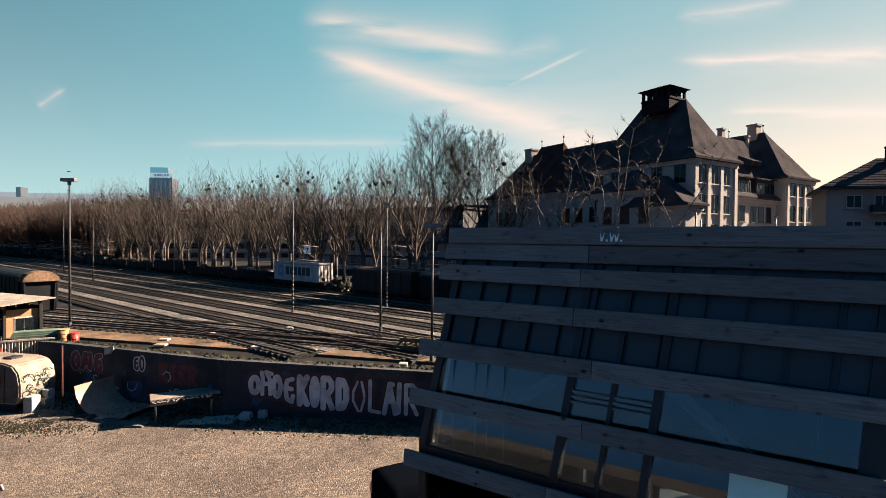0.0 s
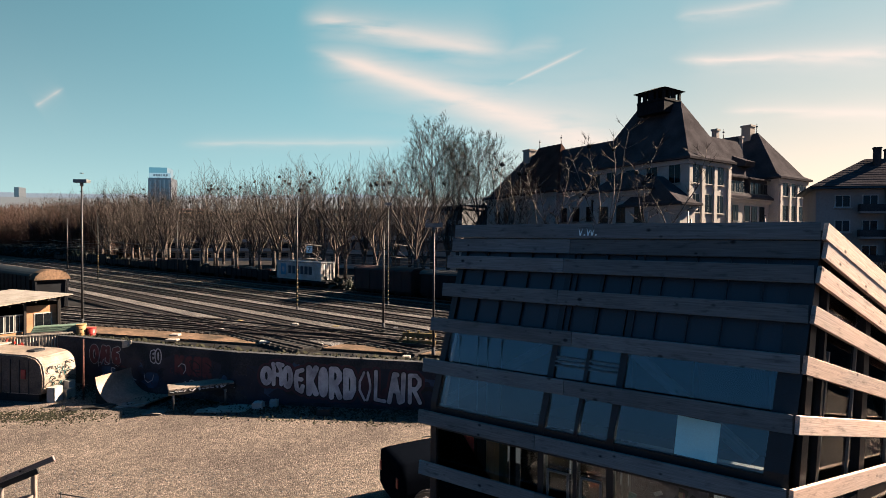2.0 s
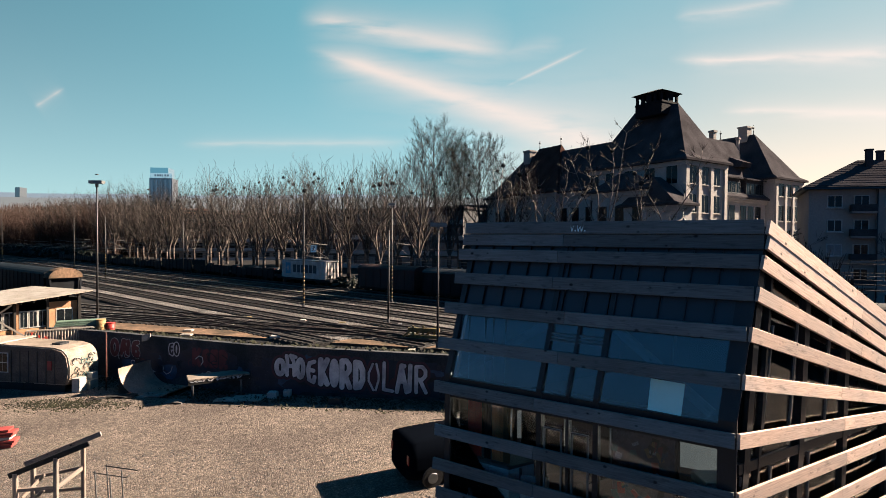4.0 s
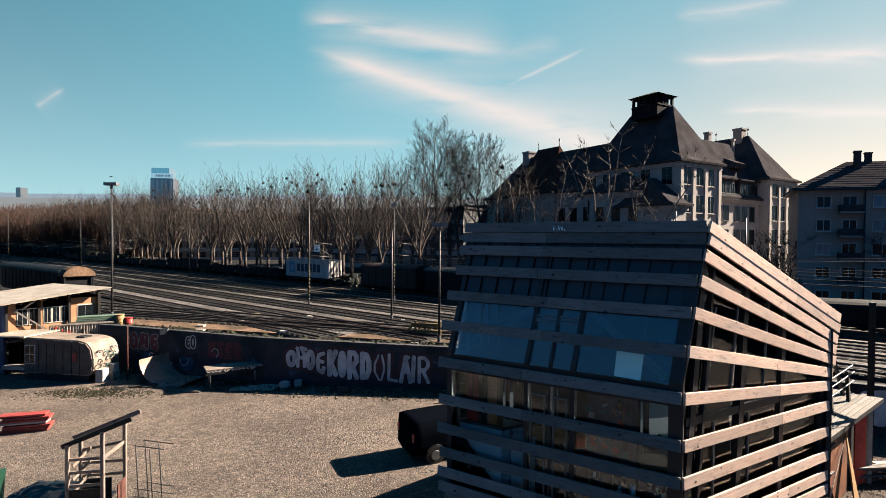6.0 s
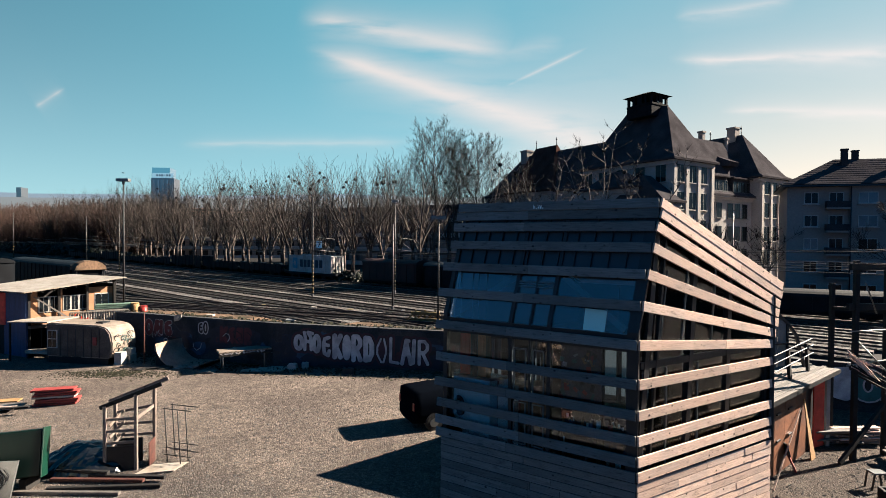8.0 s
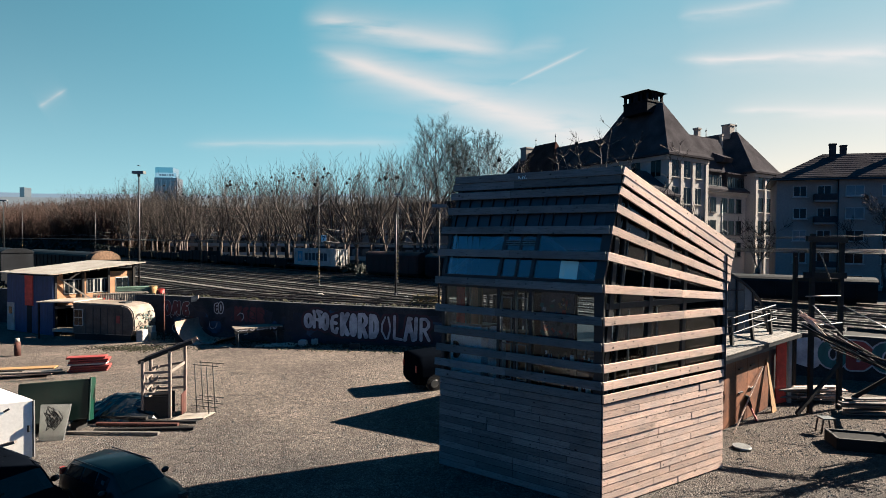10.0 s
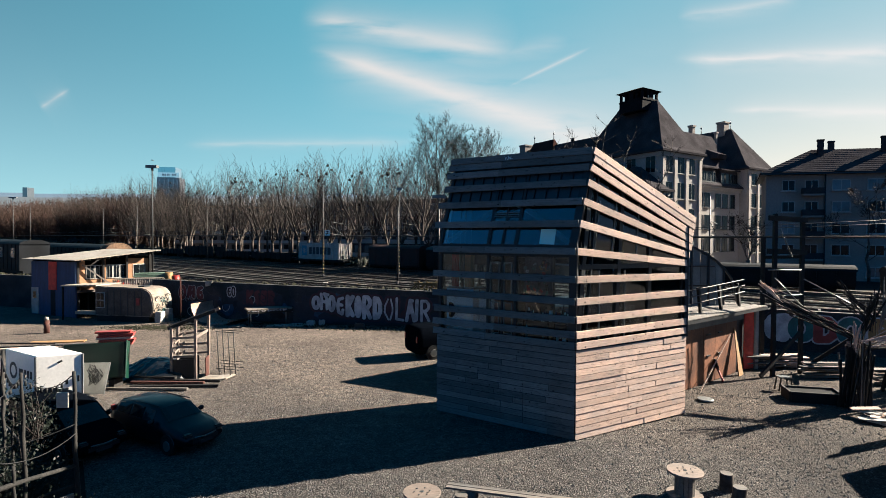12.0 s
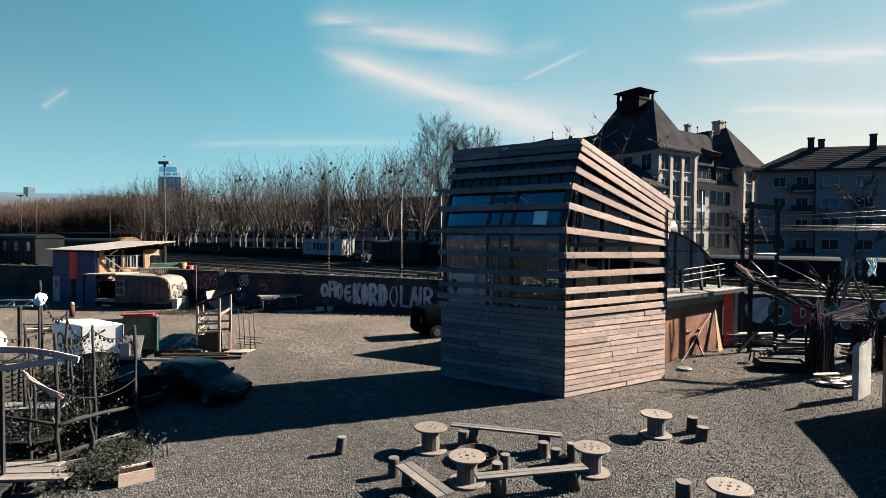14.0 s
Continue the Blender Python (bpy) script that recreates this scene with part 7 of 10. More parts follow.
for z in (3.9, 4.8):
    bm = bmesh.new()
    beam(bm, archp(0, z), archp(4.6 if z < 4.5 else 3.9, z), 0.06, 0.06)
    part("transom", bm, M_DARK, arch)
for k in range(11):
    x0, x1 = xs[k] + 0.01, xs[k + 1] - 0.01
    bm = bmesh.new()
    hexa(bm, [archp(x0, 2.96, .03), archp(x1, 2.96, .03), archp(x1, 2.96, .045), archp(x0, 2.96, .045), archp(x0, arch_z(x0) - .05, .03), archp(x1, arch_z(x1) - .05, .03), archp(x1, arch_z(x1) - .05, .045), archp(x0, arch_z(x0) - .05, .045)])
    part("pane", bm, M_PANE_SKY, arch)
drum = thing("round_vent", 11.6, 27.6, 5.4, "dark round ventilator hood above the glasshouse", "vent")
bm = bmesh.new()
tube(bm, (11.5, 28.3, 2.9), (11.5, 28.3, 5.6), 0.3, seg=10)
tube(bm, (10.6, 28.3, 5.7), (12.3, 28.3, 5.7), 0.75, seg=14)
part("hood", bm, M_DKWAGON, drum)


# ---- vehicles ----
def ring_pts(hw, zb, zbelt, hwb, zr, hwr):
    half = [(hw * 0.6, zb), (hw, zb + 0.13), (hw, (zb + zbelt) / 2 + 0.08), (hwb, zbelt), (hwr, zr - 0.05), (hwr * 0.72, zr)]
    return half + [(-a, b) for a, b in half[::-1]]


def car(name, stations, paint, label, wheels, glazed, screens, m, category="car", radius=0.31):
    """A car along +x: lofted body, glass over the cabin, wheels, lamps, bumpers and mirrors."""
    t = thing(name, 0, 0, 0, label, category)
    bm = bmesh.new()
    rings = [[bm.verts.new((st[0], y, z)) for y, z in ring_pts(*st[1:])] for st in stations]
    for a, b in zip(rings, rings[1:]):
        for k in range(12):
            f = bm.faces.new((a[k], b[k], b[(k + 1) % 12], a[(k + 1) % 12]))
            f.smooth = True
    bm.faces.new(rings[0])
    bm.faces.new(rings[-1][::-1])
    bmesh.ops.recalc_face_normals(bm, faces=bm.faces)
    part("body", bm, paint, t)
    for k0 in glazed:                       # side windows
        for sgn in (1, -1):
            a, b = stations[k0], stations[k0 + 1]
            pa, pb = ring_pts(*a[1:]), ring_pts(*b[1:])
            qs = []
            for st, pp, f in ((a, pa, 0.06), (b, pb, 0.94)):
                x = a[0] + (b[0] - a[0]) * f
                for g in (0.12, 0.9):
                    y = pp[3][0] + (pp[4][0] - pp[3][0]) * g
                    z = pp[3][1] + (pp[4][1] - pp[3][1]) * g
                    qs.append((x, sgn * (y + 0.012), z))
            bm = bmesh.new()
            v = [bm.verts.new(q) for q in (qs[0], qs[2], qs[3], qs[1])]
            bm.faces.new(v)
            r = bmesh.ops.extrude_face_region(bm, geom=bm.faces[:])
            for e in r["geom"]:
                if isinstance(e, bmesh.types.BMVert):
                    e.co.y -= sgn * 0.03
            bmesh.ops.recalc_face_normals(bm, faces=bm.faces)
            part("window", bm, M_PANE, t)
    for k0, nm in screens:                  # windscreen and rear window
        a, b = stations[k0], stations[k0 + 1]
        pa, pb = ring_pts(*a[1:]), ring_pts(*b[1:])
        bm = bmesh.new()
        v = []
        for f, in ((0.08,), (0.92,)):
            x = a[0] + (b[0] - a[0]) * f
            y = (pa[4][0] + (pb[4][0] - pa[4][0]) * f) * 0.92
            z = pa[5][1] + (pb[5][1] - pa[5][1]) * f + 0.012
            v += [(x, y, z - 0.03), (x, y * 0.7, z), (x, -y * 0.7, z), (x, -y, z - 0.03)]
        vs = [bm.verts.new(q) for q in v]
        for k in range(3):
            bm.faces.new((vs[k], vs[k + 1], vs[k + 5], vs[k + 4]))
        part(nm, bm, M_PANE, t)
    for x in wheels:
        hw = stations[len(stations) // 2][1]
        for sgn in (1, -1):
            bm = bmesh.new()
            tube(bm, (x, sgn * (hw - 0.19), radius), (x, sgn * (hw + 0.015), radius), radius, seg=20)
            w = part("wheel", bm, M_RUBBER, t)
            bm = bmesh.new()
            tube(bm, (x, sgn * (hw - 0.03), radius), (x, sgn * (hw + 0.03), radius), radius * 0.62, radius * 0.55, seg=16)
            part("rim", bm, M_STEEL, w)
            bm = bmesh.new()
            tube(bm, (x, sgn * (hw - 0.12), radius + 0.03), (x, sgn * (hw + 0.006), radius + 0.03), radius * 1.16, seg=20)
            part("wheel_arch", bm, M_DARK, t)
    f, r = stations[-2], stations[1]
    for sgn in (1, -1):
        bm = bmesh.new()
        box(bm, f[0] - 0.16, sgn * f[1] * 0.78 - 0.15, f[3] - 0.10, f[0] + 0.07, sgn * f[1] * 0.78 + 0.15, f[3] + 0.05)
        bmesh.ops.bevel(bm, geom=bm.edges[:], offset=0.04, segments=2, affect="EDGES")
        part("headlight", bm, M_GREYSTEEL, t, "clear headlight")
        bm = bmesh.new()
        box(bm, r[0] - 0.06, sgn * r[1] * 0.86 - 0.07, r[3] - 0.12, r[0] + 0.1, sgn * r[1] * 0.86 + 0.07, r[3] + 0.2)
        part("tail_light", bm, M_RED, t, "red tail light")
        g = stations[glazed[-1] + 1]
        bm = bmesh.new()
        bmesh.ops.create_icosphere(bm, subdivisions=2, radius=0.11, matrix=Matrix.Translation((g[0] + 0.12, sgn * (g[1] + 0.1), g[3] + 0.08)) @ Matrix.Diagonal((0.7, 1.2, 0.9, 1)))
        part("mirror", bm, paint, t, smooth=True)
    bm = bmesh.new()
    box(bm, f[0] + 0.02, -0.5, 0.42, stations[-1][0] + 0.02, 0.5, 0.55)
    part("grille", bm, M_DARK, t)
    bm = bmesh.new()
    tube(bm, (stations[-1][0] - 0.01, -0.42, 0.60), (stations[-1][0] + 0.03, 0, 0.57), 0.025, seg=6)
    tube(bm, (stations[-1][0] + 0.03, 0, 0.57), (stations[-1][0] - 0.01, 0.42, 0.60), 0.025, seg=6)
    part("grille_trim", bm, M_STEEL, t, "bright grille trim")
    bm = bmesh.new()
    box(bm, stations[-1][0], -0.26, 0.36, stations[-1][0] + 0.03, 0.26, 0.46)
    part("plate_bar", bm, M_GREYSTEEL, t, "blank plate")
    for sgn in (1, -1):
        bm = bmesh.new()
        a, b = stations[glazed[0]], stations[glazed[-1] + 1]
        tube(bm, (a[0] + 0.1, sgn * a[6] * 0.95, a[5] + 0.05), (b[0], sgn * b[6] * 0.95, b[5] + 0.05), 0.018, seg=6)
        part("roof_rail", bm, M_DARK, t)
    t.matrix_basis = m
    return t


HATCH = [(-2.12, .70, .35, .80, .66, .84, .60), (-2.0, .82, .25, .95, .78, 1.15, .62), (-1.72, .86, .22, .98, .80, 1.38, .60), (-0.85, .87, .2, .96, .82, 1.46, .62), (-0.1, .87, .2, .94, .82, 1.47, .63),
         (.5, .87, .2, .93, .82, 1.40, .62), (1.15, .87, .2, .92, .81, .98, .70), (1.7, .84, .22, .83, .76, .87, .62), (2.05, .76, .28, .70, .66, .73, .5), (2.15, .66, .35, .6, .58, .62, .45)]
hatch = car("estate_car", HATCH, M_CARBLUE, "dark blue estate car parked on the gravel", (-1.3, 1.33), (2, 3, 4), ((5, "windscreen"), (1, "rear_window")), pose(-7.85, 18.05, 0, 0, 0, -29) @ Matrix.Diagonal((0.82, 0.82, 0.82, 1)))
MPV = [(-2.2, .74, .35, .85, .7, .9, .64), (-2.1, .84, .25, 1.05, .8, 1.45, .68), (-1.95, .88, .22, 1.08, .84, 1.70, .70), (-0.9, .9, .2, 1.06, .86, 1.76, .72), (0.1, .9, .2, 1.04, .86, 1.74, .72),
       (.75, .9, .2, 1.02, .86, 1.60, .70), (1.5, .89, .2, 1.0, .84, 1.06, .74), (1.95, .86, .22, .88, .8, .92, .66), (2.2, .78, .3, .72, .68, .76, .52), (2.28, .68, .38, .62, .6, .64, .46)]
car("people_carrier", MPV, M_CARBLACK, "black people carrier parked beside the fence", (-1.45, 1.4), (2, 3, 4), ((5, "windscreen"), (1, "rear_window")), pose(-10.4, 17.4, 0, 0, 0, -27) @ Matrix.Diagonal((0.82, 0.82, 0.82, 1)), radius=0.33)
VANS = [(-2.2, .86, .34, 1.02, .85, 1.62, .79), (-2.17, .885, .3, 1.05, .875, 1.68, .82), (-1.9, .89, .25, 1.08, .885, 1.72, .83), (-0.8, .9, .24, 1.08, .88, 1.76, .82), (0.5, .9, .24, 1.08, .88, 1.75, .82),
        (.95, .9, .24, 1.05, .88, 1.66, .78), (1.6, .89, .24, 1.02, .86, 1.1, .76), (2.0, .84, .26, .85, .8, .95, .66), (2.2, .76, .34, .7, .7, .76, .56), (2.26, .7, .4, .6, .64, .66, .5)]
vc = Vector((-1.55, 29.9)).lerp(Vector((-0.83, 28.36)), 0.5) + Vector((math.cos(radians(25)), math.sin(radians(25)))) * 2.2
car("delivery_van", VANS, M_CARBLACK, "black delivery van parked behind the wooden house", (-1.35, 1.35), (3, 4), ((5, "windscreen"),), pose(vc.x, vc.y, 0, 0, 0, 25) @ Matrix.Diagonal((1, 1, 0.94, 1)), "van", 0.34)
# far cars beyond the tracks
for k, (s, o) in enumerate(((6, 8), (12.5, 8.4), (20, 8.2), (31, 8), (44, 8.6), (-3, 8.3), (60, 8.2))):
    p = base_row - TU * s + TN * (o - 4)
    copy_thing(hatch, pose(p.x, p.y, RZ + 0.36, 0, 0, -40 if k % 2 else 140))

# ---- hut ----
HL, HR = Vector((-31.5, 43.9)), Vector((-26.6, 41.7))
HD = (HR - HL).normalized()
HB = Vector((0.64, 0.77))
hut = thing("painted_hut", -27.5, 44.5, 0, "two-level hut with a blue wall, red panel and pale lean-to roof", "hut")


def hp(a, b, z):
    """a along the blue wall, b behind it along the open side."""
    p = HL + HD * a + HB * b
    return (p.x, p.y, z)


def hslab(name, a0, a1, b0, b1, z0, z1, material, label="", parent=None):
    bm = bmesh.new()
    hexa(bm, [hp(a0, b0, z0), hp(a1, b0, z0), hp(a1, b1, z0), hp(a0, b1, z0), hp(a0, b0, z1), hp(a1, b0, z1), hp(a1, b1, z1), hp(a0, b1, z1)])
    return part(name, bm, material, parent or hut, label)


LW = (HR - HL).length
for k in range(9):
    a = k * LW / 9
    if k not in (4,):
        hslab("wall_board", a + 0.005, a + LW / 9 - 0.005, 0, 0.1, 0, 4.1, M_BLUE)
hslab("lower_panel", 4 * LW / 9, 5 * LW / 9, 0.0, 0.1, 0, 1.95, M_OLDWOOD)
hslab("red_panel", 3.75 * LW / 9, 5.3 * LW / 9, -0.05, 0.1, 1.95, 4.08, M_BRIGHTRED, "bright red wall panel")
d = hslab("door", 0.1, 0.95, -0.06, 0.0, 0.05, 2.05, M_WHITE, "pale blue-white door")
hslab("door_window", 0.35, 0.7, -0.075, -0.06, 1.25, 1.75, M_PANE, parent=d)
hslab("back_wall", 0.0, LW, 5.2, 5.3, 0, 4.5, M_OLDWOOD)
hslab("left_wall", 0.0, 0.1, 0.1, 5.2, 0, 4.4, M_OLDWOOD)
hslab("upper_floor", 0.1, LW + 0.35, 0.1, 5.2, 1.85, 2.02, M_PLANK)
# open side: ply wall with a window strip above, dark posts and a brace below
for b0, b1 in ((0.15, 0.7), (1.9, 2.1), (3.5, 5.2)):
    hslab("ply_wall", LW - 0.25, LW - 0.15, b0, b1, 2.02, 4.3, M_PLY)
hslab("ply_wall", LW - 0.25, LW - 0.15, 0.7, 3.5, 2.02, 2.75, M_PLY)
for b0, b1 in ((0.75, 1.3), (1.35, 1.88), (2.12, 2.55), (2.58, 3.02), (3.05, 3.48), (4.0, 4.9)):
    w = hslab("window", LW - 0.22, LW - 0.12, b0, b1, 2.8, 3.85, M_WHITE)
    hslab("pane", LW - 0.13, LW - 0.105, b0 + 0.05, (b0 + b1) / 2 - 0.02, 2.86, 3.79, M_PANE, parent=w)
    hslab("pane", LW - 0.13, LW - 0.105, (b0 + b1) / 2 + 0.02, b1 - 0.05, 2.86, 3.79, M_PANE, parent=w)
for b in (0.1, 1.75, 3.4, 5.1):
    hslab("post", LW - 0.06, LW + 0.06, b, b + 0.13, 0, 4.2 + b * 0.12, M_OLDWOOD)
bm = bmesh.new()
beam(bm, hp(LW + 0.05, 0.4, 3.9), hp(LW + 0.35, 2.6, 2.0), 0.08, 0.1)
part("brace", bm, M_PLANK, hut)
hslab("side_wall", LW - 0.3, LW - 0.2, 2.2, 5.2, 0, 1.85, M_OLDWOOD)
for k in range(14):
    b = -0.45 + k * 0.43
    bm = bmesh.new()
    hexa(bm, [hp(-0.35, b, 4.22 + 0.115 * (b + .45)), hp(LW + 0.75, b, 4.22 + 0.115 * (b + .45)), hp(LW + 0.75, b + 0.415, 4.22 + 0.115 * (b + .865)), hp(-0.35, b + 0.415, 4.22 + 0.115 * (b + .865)),
              hp(-0.35, b, 4.28 + 0.115 * (b + .45)), hp(LW + 0.75, b, 4.28 + 0.115 * (b + .45)), hp(LW + 0.75, b + 0.415, 4.28 + 0.115 * (b + .865)), hp(-0.35, b + 0.415, 4.28 + 0.115 * (b + .865))])
    part("roof_sheet", bm, M_CREAM, hut)
for k in range(9):
    b = 0.0 + k * 0.62
    bm = bmesh.new()
    beam(bm, hp(LW - 0.3, b, 4.14 + 0.115 * (b + .4)), hp(LW + 0.62, b, 4.14 + 0.115 * (b + .4)), 0.07, 0.12)
    part("rafter", bm, M_OLDWOOD, hut)
# terrace before the hut with its white balustrade and stacked things
T0, T1 = Vector((-24.3, 42.5)), Vector((-21.4, 44.2))
TD = (T1 - T0).normalized()
TI = Vector((-TD.y, TD.x))
deck = thing("hut_terrace", *((T0 + T1) / 2), 0, "raised terrace on a graffiti wall with a white balustrade", "terrace")
bm = bmesh.new()
prism(bm, [tuple(T0), tuple(T1), tuple(T1 + TI * 0.3), tuple(T0 + TI * 2.2)], 0, 2.0)
part("base", bm, M_CONCRETE, deck)
LT = (T1 - T0).length
for k in range(24):
    p = T0 + TD * (k * LT / 23) - TI * 0.10
    bm = bmesh.new()
    beam(bm, (*p, 1.5), (*p, 2.78), 0.05, 0.09, up=(1, 0, 0))
    part("baluster", bm, M_CREAM, deck)
rng = random.Random(64)
for k in range(16):
    f, z = 0.06 + 0.9 * rng.random(), rng.uniform(1.7, 2.5)
    p, q = T0 + TD * (LT * f) - TI * 0.165, T0 + TD * (LT * f + rng.uniform(-0.14, 0.16)) - TI * 0.165
    bm = bmesh.new()
    beam(bm, (*p, z), (*q, z + rng.uniform(-0.35, 0.35)), 0.02, 0.07)
    part("spray_stroke", bm, M_BRIGHTRED if k % 4 else M_SPRAY_K, deck, "red spray stroke")
for z in (2.82, 1.5):
    bm = bmesh.new()
    beam(bm, (*(T0 - TI * 0.10), z), (*(T1 - TI * 0.10), z), 0.12, 0.08)
    part("handrail", bm, M_CREAM, deck)
bm = bmesh.new()
beam(bm, (*(T0 - TI * 0.03), 2.1), (*(T1 - TI * 0.03), 2.1), 0.03, 1.15)
part("backing_board", bm, M_CARAVAN, deck, "pale board behind the balusters")
for k in range(7):
    m = Matrix.Translation((*(T0 + TD * (0.25 + k * 0.6) - TI * 0.05), 1.62)) @ pose(0, 0, 0, 90, 0, math.degrees(math.atan2(TD.y, TD.x)))
    letters("SROAEBS"[k], 1.15, (M_SPRAY_R, M_PINKRED, M_INK)[k % 3], deck, m, "letter", 0.02, 0.01)
stack = thing("sheet_stack", *(T0 + TD * 2.5 + TI * 1.2), 1.4, "stack of pale green boards on the terrace", "stack")
for k in range(6):
    q = T0 + TD * (1.3 + 0.05 * (k % 3)) + TI * 0.9
    board(stack, (*q, 2.58 + k * 0.11), (*(q + TD * 2.6), 2.58 + k * 0.11), 0.7, 0.09, M_DKGREEN if k > 2 else M_PLANK)
for s in (0.3, 2.6):
    bm = bmesh.new()
    q = T0 + TD * (1.3 + s) + TI * 0.9
    beam(bm, (*(q - TI * .3), 2.27), (*(q + TI * .3), 2.27), 0.15, 0.54)
    part("trestle", bm, M_OLDWOOD, stack)
for s, m, nm, lb, h in ((4.25, M_RED, "steel_drum", "red steel drum on the terrace", 0.95), (3.75, M_OCHRE, "cable_drum", "small brown cable drum on the terrace", 0.7)):
    q = T0 + TD * s + TI * 0.45
    t = thing(nm, q.x, q.y, 2.0, lb, "drum")
    bm = bmesh.new()
    z0 = 2.0 if m is M_RED else 2.5
    tube(bm, (*q, 2.0), (*q, z0 + h), 0.26, seg=16)
    part("barrel", bm, m, t)
    for f in (0.33, 0.66, 1.0):
        bm = bmesh.new()
        tube(bm, (*q, z0 + h * f - 0.03), (*q, z0 + h * f + 0.01), 0.275, seg=16)
        part("hoop", bm, m, t)

# ---- caravan ----
K0, K1 = Vector((-19.8, 39.5)), Vector((-24.3, 40.3))
KX = (K0 - K1).normalized()
KY = Vector((-KX.y, KX.x))
caravan = thing("caravan", *((K0 + K1) / 2 + KY), 0, "old cream caravan with dark sides and a graffiti-sprayed end", "caravan")


def kp(x, y, z):
    p = K1 + KX * x + KY * y
    return (p.x, p.y, z)


KL = (K0 - K1).length
bm = bmesh.new()
prof = [(0, 0.4), (KL - 0.15, 0.4), (KL + 0.05, 0.75), (KL + 0.08, 1.3), (KL - 0.05, 1.95), (KL - 0.35, 2.28), (KL - 0.9, 2.42), (0, 2.48)]
va, vb = [bm.verts.new(kp(x, 0, z)) for x, z in prof], [bm.verts.new(kp(x, 2.05, z)) for x, z in prof]
n = len(prof)
for k in range(n):
    f = bm.faces.new((va[k], va[(k + 1) % n], vb[(k + 1) % n], vb[k]))
    f.material_index = 1
bm.faces.new(va[::-1]).material_index = 0
bm.faces.new(vb).material_index = 0
bmesh.ops.recalc_face_normals(bm, faces=bm.faces)
bmesh.ops.bevel(bm, geom=[e for e in bm.edges], offset=0.07, segments=2, affect="EDGES", material=1)
part("body", bm, [M_CARASIDE, M_CARAVAN], caravan)


def kslab(name, x0, x1, y0, y1, z0, z1, material, parent=None, label=""):
    bm = bmesh.new()
    hexa(bm, [kp(x0, y0, z0), kp(x1, y0, z0), kp(x1, y1, z0), kp(x0, y1, z0), kp(x0, y0, z1), kp(x1, y0, z1), kp(x1, y1, z1), kp(x0, y1, z1)])
    return part(name, bm, material, parent or caravan, label)


for k in range(6):
    kslab("side_batten", 1.0 + k * 0.55, 1.05 + k * 0.55, -0.03, 0.0, 0.45, 2.2, M_DARK)
w = kslab("window", 0.15, 0.85, -0.05, 0.02, 0.95, 2.05, M_WHITE)
for x0, x1, z0, z1 in ((.2, .48, 1.0, 1.48), (.52, .8, 1.0, 1.48), (.2, .48, 1.53, 2.0), (.52, .8, 1.53, 2.0)):
    kslab("pane", x0, x1, -0.06, 0.0, z0, z1, M_PANE, w)
kslab("red_panel", 3.35, 3.6, -0.05, 0.02, 1.2, 1.7, M_PINKRED)
for x in (1.4, 2.1):
    bm = bmesh.new()
    for y in (0.15, 1.9):
        tube(bm, kp(x, y - 0.08, 0.32), kp(x, y + 0.08, 0.32), 0.32, seg=14)
    part("wheel", bm, M_RUBBER, caravan)
kslab("skirt", 0.1, KL - 0.3, 0.1, 0.2, 0.0, 0.42, M_OLDWOOD)
for y0, y1, x1, z1, m in ((0.2, 0.75, 0.45, 0.75, M_WHITE), (0.85, 1.4, 0.6, 0.5, M_CREAM), (1.2, 1.6, 0.4, 0.85, M_WHITE)):
    kslab("box", KL + 0.06, KL + x1, y0, y1, 0, z1, m)
kslab("roof_hatch", 2.9, 3.4, 0.7, 1.3, 2.42, 2.52, M_DARK)
rng = random.Random(77)
for k in range(30):
    bm = bmesh.new()
    y, z, r = rng.uniform(0.35, 1.7), rng.uniform(0.75, 1.8), rng.uniform(0.08, 0.28)
    pts = [kp(KL + 0.105, y + r * math.cos(a * 0.7), z + r * 0.7 * math.sin(a * 0.7)) for a in range(7)]
    for a, b in zip(pts, pts[1:]):
        beam(bm, a, b, 0.012, 0.028 if k % 2 else 0.045, up=(KX.x, KX.y, 0))
    tagged(part("spray_line", bm, (M_SPRAY_K, M_SPRAY_K, M_SPRAY_T)[k % 3], caravan), kind="stuff")
# canopy beside the caravan
can = thing("canopy", *kp(-1.2, 1, 0), "flat pale canopy over a bright cluttered porch", "canopy")
bm = bmesh.new()
hexa(bm, [kp(-2.6, -0.2, 2.42), kp(0.3, -0.2, 2.5), kp(0.3, 2.2, 2.5), kp(-2.6, 2.2, 2.42), kp(-2.6, -0.2, 2.5), kp(0.3, -0.2, 2.58), kp(0.3, 2.2, 2.58), kp(-2.6, 2.2, 2.5)])
part("roof", bm, M_CREAM, can)
for x, y in ((-2.5, -0.1), (-2.5, 2.1), (-0.2, 2.1)):
    bm = bmesh.new()
    beam(bm, kp(x, y, 0), kp(x, y, 2.43), 0.09, 0.09, up=(1, 0, 0))
    part("post", bm, M_OLDWOOD, can)
sofa = thing("porch_bench", *kp(-1.1, 1.2, 0), "pale cluttered bench under the canopy", "bench")
bm = bmesh.new()
hexa(bm, [kp(-2.2, 0.6, 0.35), kp(-0.1, 0.6, 0.35), kp(-0.1, 1.3, 0.35), kp(-2.2, 1.3, 0.35), kp(-2.2, 0.6, 0.55), kp(-0.1, 0.6, 0.55), kp(-0.1, 1.3, 0.55), kp(-2.2, 1.3, 0.55)])
part("seat", bm, M_CREAM, sofa)
bm = bmesh.new()
